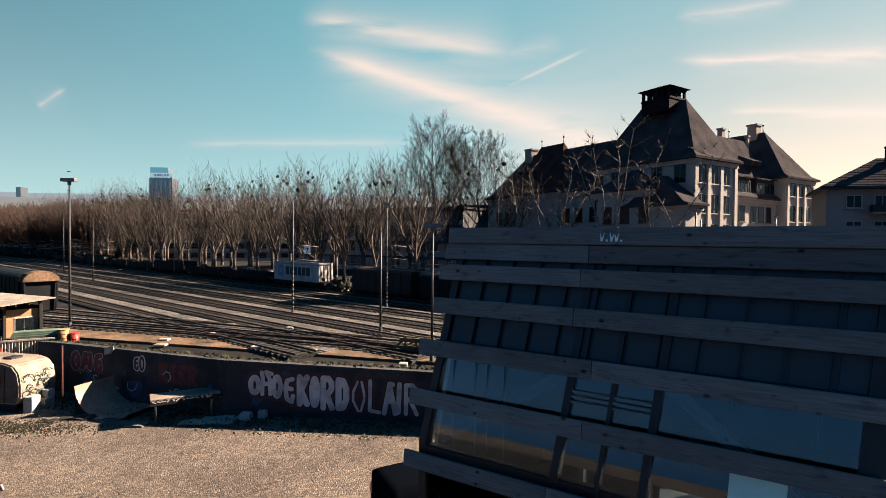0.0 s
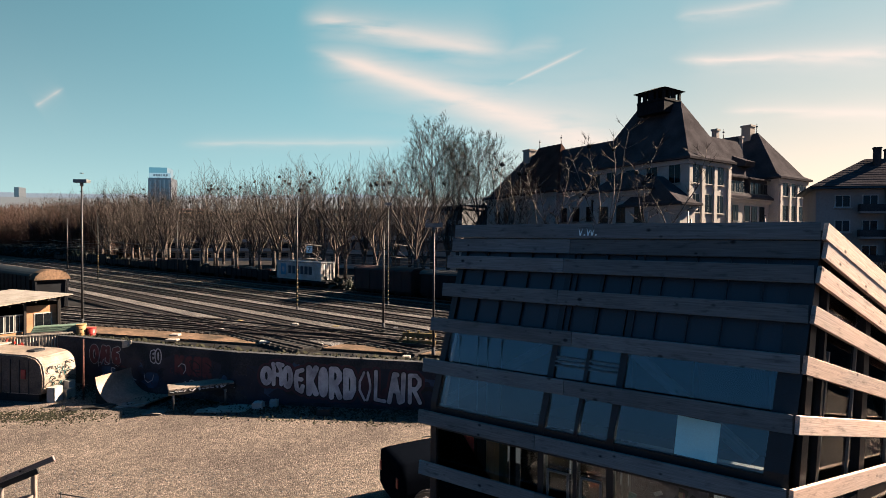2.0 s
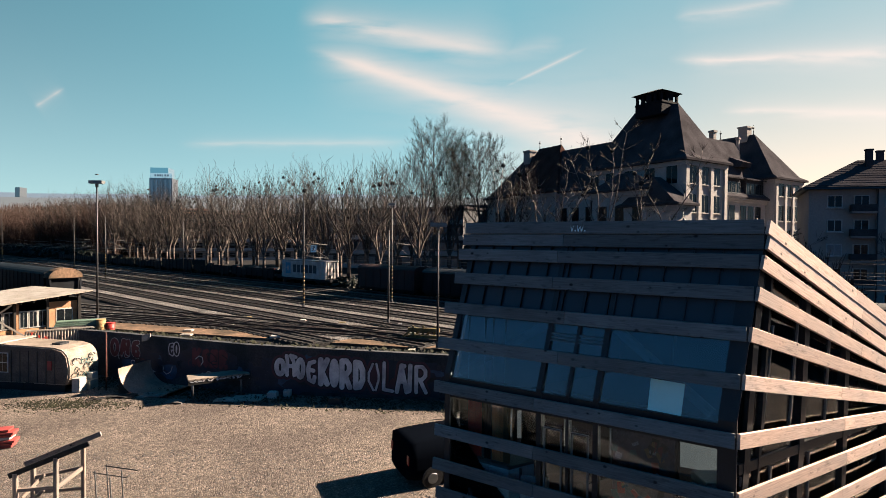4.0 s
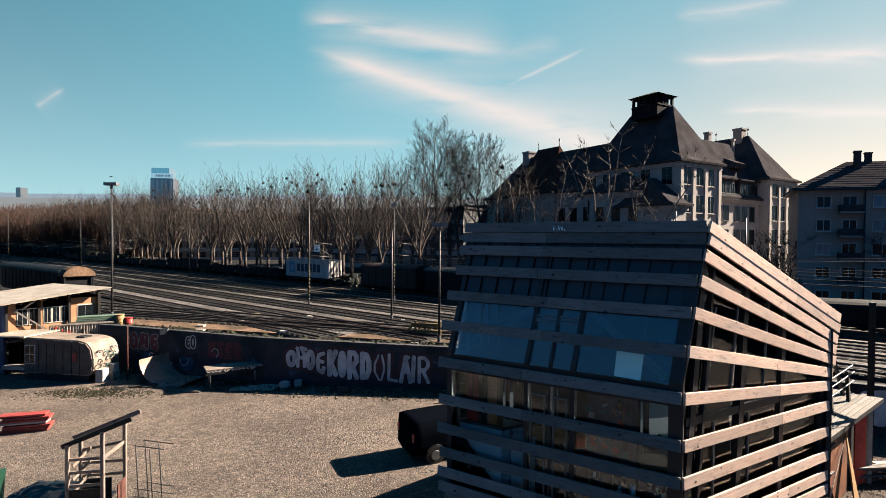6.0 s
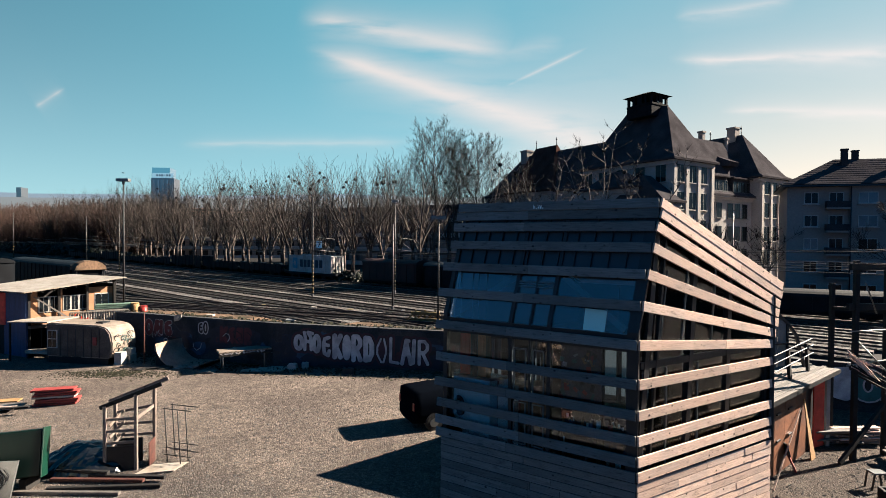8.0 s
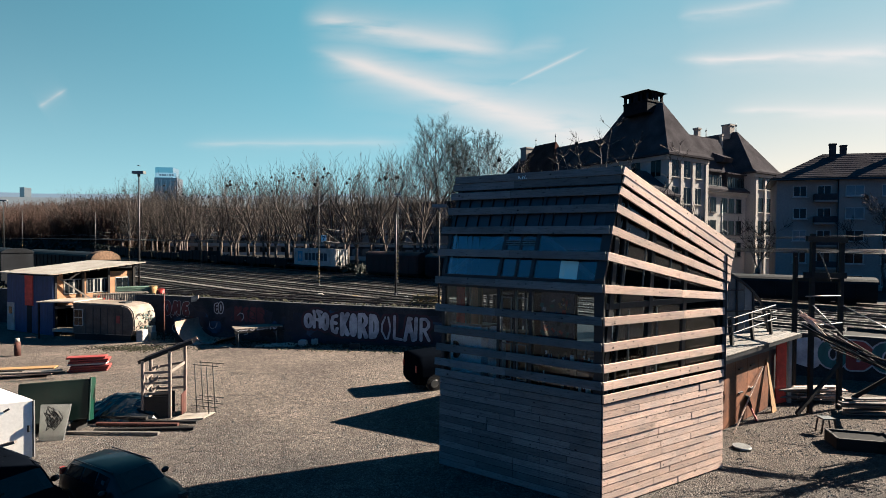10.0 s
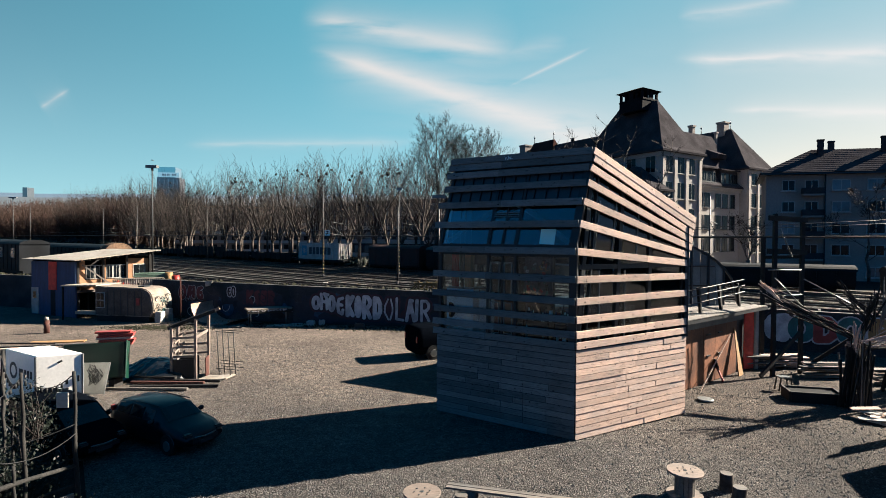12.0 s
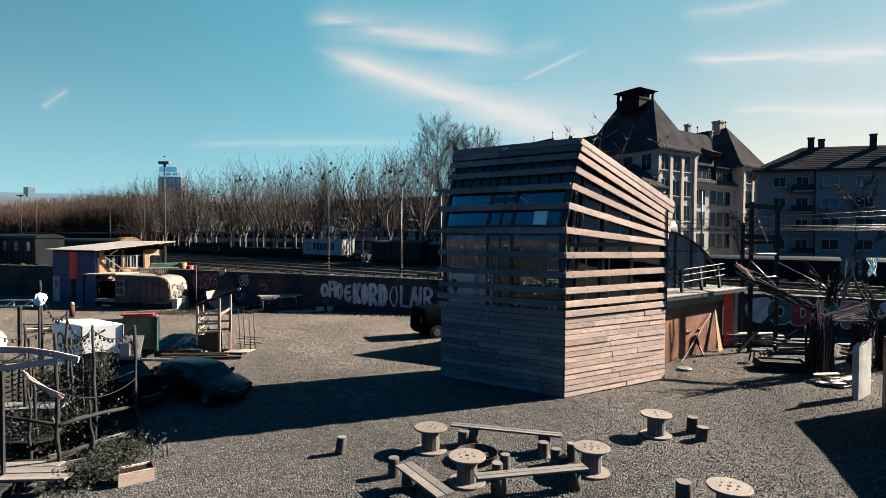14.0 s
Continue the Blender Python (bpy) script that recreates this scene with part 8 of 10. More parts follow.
for x in (-2.1, -0.3):
    beam(bm, kp(x, 0.95, 0), kp(x, 0.95, 0.36), 0.5, 0.12, up=(KX.x, KX.y, 0))
part("base", bm, M_OLDWOOD, sofa)

# ---- skate ramp, tables and boards before the wall ----
ramp = thing("skate_ramp", -16.2, 41.0, 0, "worn pink-brown quarter-pipe ramp of sheet ply", "ramp")
R0, RD, RW = Vector((-17.1, 39.5)), Vector((0.96, -0.28)), Vector((0.28, 0.96))
curve = [(1.3 * (1 - math.cos(a)), 0.06 + 1.3 * (1 - math.sin(a))) for a in (math.pi / 2 * k / 10 for k in range(11))]
curve += [(2.45 + 1.25 * math.sin(a), 0.06 + 1.25 * (1 - math.cos(a))) for a in (math.pi / 2 * k / 10 for k in range(5))]
bm, prev = bmesh.new(), None
for x, z in curve:
    cur = []
    for wv, dz in ((0.0, 0.0), (2.2, 0.0), (2.2, -0.05), (0.0, -0.05)):
        p = R0 + RD * x + RW * wv
        cur.append(bm.verts.new((p.x, p.y, z + dz)))
    if prev:
        for q in range(4):
            bm.faces.new((prev[q], prev[(q + 1) % 4], cur[(q + 1) % 4], cur[q]))
    else:
        bm.faces.new(cur[::-1])
    prev = cur
bm.faces.new(prev)
bmesh.ops.recalc_face_normals(bm, faces=bm.faces)
part("riding_surface", bm, mat("worn_ply", (0.19, 0.123, 0.092), 0.6, var=0.25, scale=1.5, fine=12), ramp)
for k, wv in enumerate((0.03, 2.17)):
    # side cheeks under the curve
    for run in (curve[:11], curve[10:]):
        bm = bmesh.new()
        lo = [bm.verts.new((*(R0 + RD * x + RW * wv), 0.0)) for x, z in run]
        hi = [bm.verts.new((*(R0 + RD * x + RW * wv), z - 0.055)) for x, z in run]
        for a in range(len(run) - 1):
            bm.faces.new((lo[a], lo[a + 1], hi[a + 1], hi[a]))
        r = bmesh.ops.extrude_face_region(bm, geom=bm.faces[:])
        for e in r["geom"]:
            if isinstance(e, bmesh.types.BMVert):
                e.co += Vector((RW.x, RW.y, 0)) * 0.03
        bmesh.ops.recalc_face_normals(bm, faces=bm.faces)
        part("cheek", bm, M_OLDWOOD, ramp)
pole = thing("standing_pole", -18.1, 40.2, 0, "thin rusty pole standing by the ramp", "pole")
bm = bmesh.new()
tube(bm, (-18.1, 40.1, 0), (-18.1, 40.1, 3.2), 0.045, seg=6)
part("shaft", bm, M_RUST, pole)
table = thing("slab_table", -11.6, 38.9, 0, "low table with a thick white sprayed slab on pipe legs", "table")
TA, TB_ = Vector((-12.6, 37.9)), Vector((-10.0, 39.4))
tdv = (TB_ - TA).normalized()
tn = Vector((-tdv.y, tdv.x))
rng = random.Random(65)
for k in range(13):
    p = TA + tdv * (0.15 + k * 0.2) - tn * 0.008
    bm = bmesh.new()
    beam(bm, (*p, 1.02), (*(p + tdv * rng.uniform(-0.05, 0.1)), 1.02 + rng.uniform(0.02, 0.06)), 0.012, rng.uniform(0.12, 0.2))
    part("lettering_bar", bm, M_SPRAY_W, table, "white lettering bar")
bm = bmesh.new()
hexa(bm, [(*TA, 0.88), (*TB_, 0.88), (*(TB_ + tn * 0.05), 0.88), (*(TA + tn * 0.05), 0.88), (*TA, 1.075), (*TB_, 1.075), (*(TB_ + tn * 0.05), 1.075), (*(TA + tn * 0.05), 1.075)])
part("apron", bm, M_OLDWOOD, table)
bm = bmesh.new()
hexa(bm, [(*TA, 1.08), (*TB_, 1.08), (*(TB_ + tn * 1.1), 1.08), (*(TA + tn * 1.1), 1.08), (*TA, 1.18), (*TB_, 1.18), (*(TB_ + tn * 1.1), 1.18), (*(TA + tn * 1.1), 1.18)])
bmesh.ops.bevel(bm, geom=bm.edges[:], offset=0.02, segments=1, affect="EDGES")
part("slab", bm, M_CARAVAN, table)
for s, o in ((0.25, 0.15), (0.25, 0.95), (2.6, 0.15), (2.6, 0.95)):
    bm = bmesh.new()
    p = TA + tdv * s + tn * o
    tube(bm, (*p, 0), (*p, 1.09), 0.045, seg=8)
    part("leg", bm, M_STEEL, table)
rng = random.Random(3)
for k in range(9):
    bm = bmesh.new()
    p = TA + tdv * (0.25 + k * 0.3) - tn * 0.006
    beam(bm, (*p, 1.10), (*(p + tdv * 0.12), 1.16), 0.01, 0.04)
    part("spray_line", bm, M_SPRAY_K, table)
for k, (x, y, w, d, m, lb) in enumerate(((-10.9, 38.3, 0.8, 0.5, M_CREAM, "pale sheet lying on the gravel"), (-9.8, 38.6, 1.3, 0.8, M_CREAM, "cream sheet lying on the gravel"), (-8.6, 38.9, 0.4, 0.4, M_WHITE, "white crate by the wall"), (-15.0, 39.2, 1.1, 0.7, M_STEEL, "crumpled pale plastic sheet on the gravel"),
                                    (-13.3, 38.0, 0.7, 0.5, M_PLANK, "loose board on the gravel"), (-16.6, 38.9, 1.2, 0.5, M_OLDWOOD, "dark board on the gravel"), (-7.9, 39.2, 0.3, 0.3, M_WHITE, "white bucket by the wall"), (-5.1, 37.9, 0.5, 0.3, M_GREYSTEEL, "grey scrap piece by the wall"), (-17.6, 38.4, 0.6, 0.3, M_OLDWOOD, "dark scrap heap by the caravan"))):
    t = thing("scrap_sheet" if w > 0.5 else "scrap_box", x, y, 0, lb, "scrap")
    bm = bmesh.new()
    bmesh.ops.create_grid(bm, x_segments=6, y_segments=5, size=0.5)
    for v in bm.verts:
        v.co = Vector((x + v.co.x * w * 1.25, y + v.co.y * d * 1.25, (0.06 if w > 0.5 else 0.3) + 0.10 * noise.noise((v.co.x * 3 + k, v.co.y * 3, k))))
    r = bmesh.ops.extrude_face_region(bm, geom=bm.faces[:])
    for e in r["geom"]:
        if isinstance(e, bmesh.types.BMVert):
            e.co.z = 0.0 if w <= 0.5 else e.co.z - 0.05
    bmesh.ops.recalc_face_normals(bm, faces=bm.faces)
    part("sheet", bm, m, t)

# ---- timber frame and things round it ----
fr = thing("open_shelter", -10.4, 25.0, 0, "raw timber shelter frame with a slanting top rail", "frame")
FA, FB = Vector((-11.05, 24.75)), Vector((-9.75, 25.0))
fd = (FB - FA).normalized()
fn = Vector((-fd.y, fd.x))
for s, o, h in ((0.0, 0.0, 2.2), (0.95, 0.0, 2.55), (0.05, 0.75, 2.25), (1.3, 0.75, 2.62)):
    p = FA + fd * s + fn * o
    board(fr, (*p, 0.0), (*p, h), 0.09, 0.11, M_FRESH, up=(1, 0, 0), name="post")
for o in (0.0, 0.75):
    board(fr, (*(FA + fn * o - fd * 0.15), 2.15), (*(FA + fn * o + fd * 1.75), 2.88), 0.06, 0.14, M_OLDWOOD if o == 0 else M_FRESH, name="top_rail")
for z in (1.75, 1.35, 0.95):
    board(fr, (*FA, z), (*(FA + fd * 0.95), z), 0.05, 0.09, M_FRESH, name="rung")
    board(fr, (*(FA + fn * 0.75), z), (*(FA + fd * 1.3 + fn * 0.75), z + (0.2 if z > 1.5 else 0)), 0.05, 0.09, M_FRESH, name="rung")
    board(fr, (*(FA + fd * 0.1 + fn * 0.1), z - 0.25), (*(FA + fd * 0.35 + fn * 0.7), z + 0.1), 0.04, 0.1, M_FRESH, name="stair_tread")
board(fr, (*(FA + fd * .97), 1.75), (*(FA + fd * 1.3 + fn * .75), 1.95), 0.05, 0.12, M_FRESH, name="rung")
for o in (0.0, 0.75):
    bm = bmesh.new()
    beam(bm, (*(FA + fn * o + fd * 0.05), 0.42), (*(FA + fn * o + fd * 0.92), 0.42), 0.03, 0.82)
    part("low_panel", bm, M_OLDWOOD, fr)
bm = bmesh.new()
beam(bm, (*(FA + fd * 1.32 + fn * 0.1), 0.42), (*(FA + fd * 1.32 + fn * 0.75), 0.42), 0.03, 0.85)
part("red_side", bm, M_RUST, fr)
trol = thing("wire_trolley", -9.0, 25.4, 0, "thin rusty wire trolley beside the frame", "trolley")
p0, p1 = Vector((-9.35, 25.5)), Vector((-8.75, 25.2))
for a in (p0, p1):
    for o in (0.0, 0.5):
        q = a + Vector((0.1, 0.9)) * o
        bm = bmesh.new()
        tube(bm, (*q, 0), (q.x - 0.1, q.y, 1.9 if a is p1 else 1.95), 0.018, seg=5)
        part("upright", bm, M_GREYSTEEL, trol)
for z in (0.3, 0.55, 1.9):
    for o in (0.0, 0.5):
        q = Vector((0.1, 0.9)) * o
        bm = bmesh.new()
        tube(bm, (*(p0 + q - Vector((0.15, 0))), z), (*(p1 + q + Vector((0.35, 0))), z), 0.016, seg=5)
        part("bar", bm, M_GREYSTEEL, trol)
sheet = thing("ply_sheet", -9.4, 24.9, 0, "pale plywood sheet lying by the frame", "board")
bm = bmesh.new()
hexa(bm, [(-9.9, 24.4, 0.03), (-8.75, 24.7, 0.03), (-8.6, 25.4, 0.03), (-9.7, 25.2, 0.03), (-9.9, 24.4, 0.07), (-8.75, 24.7, 0.07), (-8.6, 25.4, 0.07), (-9.7, 25.2, 0.07)])
part("sheet", bm, M_CREAM, sheet)
for k, (a, b, z, m) in enumerate((((-12.3, 24.0), (-9.3, 23.9), 0.08, M_RUST), ((-12.0, 23.4), (-8.6, 23.6), 0.06, M_OLDWOOD), ((-11.2, 24.2), (-8.7, 24.05), 0.12, M_OLDWOOD), ((-13.2, 23.2), (-9.6, 23.1), 0.05, M_PLANK), ((-12.4, 24.4), (-10.6, 24.2), 0.2, M_OLDWOOD))):
    t = thing("loose_beam", *((Vector(a) + Vector(b)) / 2), 0, "loose timber beam lying on the gravel", "beam", "beams on the ground")
    board(t, (*a, z), (*b, z + 0.02), 0.14, 0.1, m, name="beam")
tarp = thing("tarp_heap", -11.9, 24.9, 0, "crumpled black plastic sheet heaped on the gravel", "tarpaulin")
bm = bmesh.new()
bmesh.ops.create_grid(bm, x_segments=26, y_segments=18, size=0.5)
for v in bm.verts:
    x, y = v.co.x, v.co.y
    hgt = 0.75 * max(0, 1 - (2 * abs(x)) ** 2) * max(0, 1 - (2 * abs(y)) ** 2) + 0.22 * abs(noise.noise((x * 6, y * 6, 1))) + 0.1 * abs(noise.noise((x * 14, y * 14, 4)))
    v.co = Vector((-12.0 + x * 3.0, 25.3 + y * 2.2, hgt))
part("sheet", bm, M_TARP, tarp)
# green cabinet tipped on its edge
gr = thing("green_container", -13.2, 23.4, 0, "tipped green metal container, body coloured as shaded, end as lit", "container")
gm = Matrix.Translation((-12.35, 23.7, 0.32)) @ pose(0, 0, 0, 0, 0, 22) @ pose(0, 0, 0, -14, 0, 0)
bm = bmesh.new()
box(bm, -2.1, -0.3, 0.05, 0.0, 0.35, 1.45)
bmesh.ops.bevel(bm, geom=bm.edges[:], offset=0.03, segments=1, affect="EDGES")
bm.transform(gm)
part("body", bm, M_GREENSHADE, gr)
bm = bmesh.new()
box(bm, 0.0, -0.34, 0.0, 0.05, 0.39, 1.5)
bmesh.ops.bevel(bm, geom=bm.edges[:], offset=0.015, segments=1, affect="EDGES")
bm.transform(gm)
part("end_plate", bm, M_GREEN, gr)
for k in range(2):
    bm = bmesh.new()
    q = gm @ Vector((-0.35 - k * 1.4, 0.05, 0.1))
    beam(bm, (q.x, q.y - 0.3, 0.18), (q.x, q.y + 0.3, 0.18), 0.2, 0.36)
    part("skid", bm, M_OLDWOOD, gr)
panel = thing("sprayed_panel", -12.9, 22.55, 0, "pale grey panel scrawled with black spray", "panel")
bm = bmesh.new()
hexa(bm, [(-13.3, 22.5, 0), (-12.55, 22.6, 0), (-12.55, 22.66, 0), (-13.3, 22.56, 0), (-13.4, 22.75, 1.15), (-12.45, 22.85, 1.15), (-12.45, 22.91, 1.15), (-13.4, 22.81, 1.15)])
part("sheet", bm, M_STEEL, panel)
rng = random.Random(61)
for k in range(14):
    bm = bmesh.new()
    x, z = rng.uniform(-13.2, -12.7), rng.uniform(0.4, 0.95)
    pts = [(x + 0.14 * math.sin(a * 1.3 + k), 22.47 + (z + 0.14 * math.cos(a * 1.7)) * 0.22 + (x + 13.3) * 0.13, z + 0.16 * math.cos(a * 1.7)) for a in range(5)]
    for a, b in zip(pts, pts[1:]):
        beam(bm, a, b, 0.012, 0.02)
    part("spray_line", bm, M_SPRAY_K, panel)
# white cargo box
cb = thing("cargo_box", -13.9, 21.4, 0, "white cargo box trailer with a dark round emblem", "trailer")
BM_, BR_, BL_ = Vector((-13.04, 19.85)), Vector((-11.9, 20.45)), Vector((-15.0, 21.05))
bx, by = BR_ - BM_, BL_ - BM_
bm = bmesh.new()
hexa(bm, [(*BM_, 0.3), (*BR_, 0.3), (*(BR_ + by), 0.3), (*BL_, 0.3), (*BM_, 2.05), (*BR_, 2.05), (*(BR_ + by), 2.05), (*BL_, 2.05)])
bmesh.ops.bevel(bm, geom=bm.edges[:], offset=0.03, segments=1, affect="EDGES")
part("body", bm, M_BOXWHITE, cb)
nb = Vector((-by.y, by.x)).normalized() * -1
if nb.dot(bx) > 0:
    nb = -nb
for f0, f1, z0, z1, m in ((0.3, 0.36, 1.2, 1.5, M_INK), (0.40, 0.46, 1.25, 1.5, M_INK), (0.47, 0.53, 1.25, 1.5, M_INK), (0.20, 0.27, 1.25, 1.5, M_INK), (0.11, 0.17, 1.25, 1.5, M_INK)):
    bm = bmesh.new()
    a, b = BM_ + by * f0 + nb * 0.004, BM_ + by * f1 + nb * 0.004
    beam(bm, (*a, (z0 + z1) / 2), (*b, (z0 + z1) / 2), 0.012, z1 - z0)
    part("lettering_bar", bm, m, cb, "dark lettering bar")
bm = bmesh.new()
c = BM_ + by * 0.72
for k in range(18):
    a0, a1 = 2 * math.pi * k / 18, 2 * math.pi * (k + 1) / 18
    u = by.normalized()
    beam(bm, (*(c + u * 0.24 * math.cos(a0) + nb * 0.004), 1.38 + 0.24 * math.sin(a0)), (*(c + u * 0.24 * math.cos(a1) + nb * 0.004), 1.38 + 0.24 * math.sin(a1)), 0.012, 0.1)
part("ring_emblem", bm, M_INK, cb, "dark ring emblem")
bm = bmesh.new()
for f in (0.0, 1.0):
    q = BM_ + bx * f
    beam(bm, (*q, 0.35), (*q, 2.02), 0.05, 0.05, up=(1, 0, 0))
part("edge_trim", bm, M_STEEL, cb)
bm = bmesh.new()
for f in (0.25, 0.75):
    q = BM_ + by * f + bx * 0.5
    tube(bm, (*(q - bx * 0.45), 0.3), (*(q + bx * 0.45), 0.3), 0.3, seg=14)
part("wheel", bm, M_RUBBER, cb)
bm = bmesh.new()
q = BM_ + bx * 0.9 - by.normalized() * 0.03
beam(bm, (*q, 1.1), (*q, 1.3), 0.05, 0.06, up=(1, 0, 0))
q = BM_ + bx * 0.45 - by.normalized() * 0.03
beam(bm, (*q, 1.78), (*(q + bx * 0.10), 1.85), 0.02, 0.06)
part("latch", bm, M_DARK, cb)
# red-and-white boards and planks in the yard
bar = thing("barrier_stack", -17.8, 32.0, 0, "stack of red and white barrier boards on the gravel", "barrier")
for k in range(7):
    o = Vector((0.08 * (k % 3), 0.05 * (k % 2) - 0.02 * k))
    board(bar, (-18.6 + o.x, 31.7 + o.y, 0.06 + 0.115 * k), (-16.95 + o.x, 32.2 + o.y - 0.05 * (k % 2), 0.06 + 0.115 * k), 0.5, 0.085, M_WHITE if k == 3 else M_PINKRED)
for k, (a, b, m) in enumerate((((-22.6, 30.5), (-18.9, 31.5), M_PLANK), ((-22.8, 29.8), (-18.9, 31.0), M_BOARD), ((-21.9, 31.2), (-19.4, 31.9), M_OCHRE), ((-23.5, 30.6), (-20.3, 30.9), M_OLDWOOD), ((-22.0, 29.3), (-18.0, 30.6), M_OLDWOOD))):
    t = thing("loose_plank", *((Vector(a) + Vector(b)) / 2), 0, "loose plank in a heap on the gravel", "plank", "planks in the yard")
    board(t, (*a, 0.1 + 0.07 * k), (*b, 0.12 + 0.05 * k), 0.5 if k < 3 else 0.2, 0.06, m, name="plank")
bol = thing("bollard", -24.1, 35.2, 0, "short red-brown bollard with a pale top", "bollard")
bm = bmesh.new()
tube(bm, (-24.1, 35.4, 0), (-24.1, 35.4, 0.8), 0.16, seg=12)
part("shaft", bm, M_RUST, bol)
bm = bmesh.new()
tube(bm, (-24.1, 35.4, 0.8), (-24.1, 35.4, 1.0), 0.11, seg=12)
part("cap", bm, M_CREAM, bol)


# ---- cable reels, stumps, benches and fire tray ----
def reel(x, y, turn, r=0.41, h=0.6):
    t = thing("cable_reel", 0, 0, 0, "wooden cable reel standing as a table on the gravel", "table", "reel tables")
    rng = random.Random(int(x * 100 + y))
    for nm, z in (("bottom_disc", 0.0), ("top_disc", h - 0.05)):
        bm = bmesh.new()
        tube(bm, (0, 0, z), (0, 0, z + 0.05), r, r, seg=28)
        bmesh.ops.bevel(bm, geom=[e for e in bm.edges if abs(e.verts[0].co.z - e.verts[1].co.z) < 1e-4], offset=0.008, segments=1, affect="EDGES")
        d = part(nm, bm, M_FRESH, t)
        if z > 0:
            for k in range(6):
                a = k * math.pi / 3
                bm = bmesh.new()
                tube(bm, (0.17 * math.cos(a), 0.17 * math.sin(a), h - 0.01), (0.17 * math.cos(a), 0.17 * math.sin(a), h + 0.012), 0.018, seg=8)
                part("bolt", bm, M_DARK, d)
            bm = bmesh.new()
            tube(bm, (0, 0, h - 0.01), (0, 0, h + 0.003), 0.05, seg=12)
            part("centre_hole", bm, M_DARK, d)
    for k in range(14):
        a = 2 * math.pi * k / 14
        bm = bmesh.new()
        beam(bm, (0.21 * math.cos(a), 0.21 * math.sin(a), 0.05), (0.21 * math.cos(a), 0.21 * math.sin(a), h - 0.05), 0.088, 0.022, up=(math.cos(a), math.sin(a), 0))
        part("stave", bm, M_PLANK, t)
    t.matrix_basis = pose(x, y, 0, 0, 0, turn)
    return t


for x, y, a in ((-0.13, 13.62, 10), (0.70, 11.85, 40), (3.58, 12.37, 75), (6.02, 14.72, 20), (5.70, 10.45, 55)):
    reel(x, y, a)


def stump(x, y, h, r, tilt=0):
    t = thing("log_stump", x, y, 0, "short dark log stump used as a seat", "stump", "stump seats")
    bm = bmesh.new()
    n, rng = 14, random.Random(int(x * 91 + y * 7))
    rings = []
    for z, k in ((0, 1.08), (h * 0.3, 1.0), (h * 0.9, 0.97), (h, 0.93)):
        rings.append([bm.verts.new((x + tilt * z + r * k * math.cos(2 * math.pi * q / n) * rng.uniform(0.94, 1.06), y + r * k * math.sin(2 * math.pi * q / n) * rng.uniform(0.94, 1.06), z)) for q in range(n)])
    for a, b in zip(rings, rings[1:]):
        for q in range(n):
            bm.faces.new((a[q], a[(q + 1) % n], b[(q + 1) % n], b[q])).smooth = True
    part("bark", bm, M_BARK, t)
    bm = bmesh.new()
    tube(bm, (x + tilt * h, y, h - 0.02), (x + tilt * h, y, h + 0.004), r * 0.92, seg=14)
    part("cut_face", bm, M_PLANK, t)


for x, y, h, r, tl in ((-2.37, 13.39, 0.42, 0.12, 0.12), (-0.93, 12.15, 0.42, 0.13, 0), (7.14, 14.97, 0.42, 0.15, 0), (7.12, 14.42, 0.34, 0.16, 0.1), (1.62, 12.5, 0.36, 0.12, 0), (1.38, 12.03, 0.36, 0.13, 0), (2.87, 12.85, 0.36, 0.13, 0), (3.29, 13.04, 0.42, 0.11, 0), (2.95, 12.45, 0.34, 0.12, 0), (5.05, 10.95, 0.45, 0.16, 0), (0.72, 13.9, 0.4, 0.15, 0), (2.65, 13.25, 0.36, 0.14, 0)):
    stump(x, y, h, r, tl)


def bench(a, b, z, boards, legs, label, width=0.2):
    a, b = Vector(a), Vector(b)
    d = (b - a).normalized()
    n = Vector((-d.y, d.x))
    t = thing("plank_bench", *((a + b) / 2), 0, label, "bench", "plank benches")
    for k in range(boards):
        o = n * (k - (boards - 1) / 2) * (width + 0.015)
        board(t, (*(a + o), z), (*(b + o), z), width, 0.045, M_PLANK, name="seat_board")
    for f in legs:
        p = a.lerp(b, f)
        bm = bmesh.new()
        tube(bm, (*p, 0), (*p, z - 0.02), 0.17, 0.15, seg=12)
        part("log_leg", bm, M_BARK, t)


bench((0.42, 14.25), (3.15, 13.5), 0.44, 2, (0.2, 0.85), "long grey plank bench on log feet", 0.13)
bench((0.85, 11.15), (3.25, 11.65), 0.44, 2, (0.2, 0.88), "long pale plank bench on log feet", 0.14)
bench((-0.68, 11.75), (0.22, 10.35), 0.44, 2, (0.15, 0.8), "broad grey two-plank bench on log feet", 0.2)
pit = thing("fire_tray", 1.0, 13.05, 0, "rusty round fire tray with dark ash", "fire pit")
bm = bmesh.new()
n = 24
for r0, r1, z0, z1 in ((0.38, 0.5, 0.04, 0.2), (0.5, 0.52, 0.2, 0.2), (0.52, 0.42, 0.2, 0.0)):
    a = [bm.verts.new((1.0 + r0 * math.cos(2 * math.pi * k / n), 13.05 + r0 * math.sin(2 * math.pi * k / n), z0)) for k in range(n)]
    b = [bm.verts.new((1.0 + r1 * math.cos(2 * math.pi * k / n), 13.05 + r1 * math.sin(2 * math.pi * k / n), z1)) for k in range(n)]
    for k in range(n):
        bm.faces.new((a[k], a[(k + 1) % n], b[(k + 1) % n], b[k]))
part("tray", bm, M_ROOF, pit)
bm = bmesh.new()
tube(bm, (1.0, 13.05, 0.0), (1.0, 13.05, 0.06), 0.39, seg=20)
rng = random.Random(2)
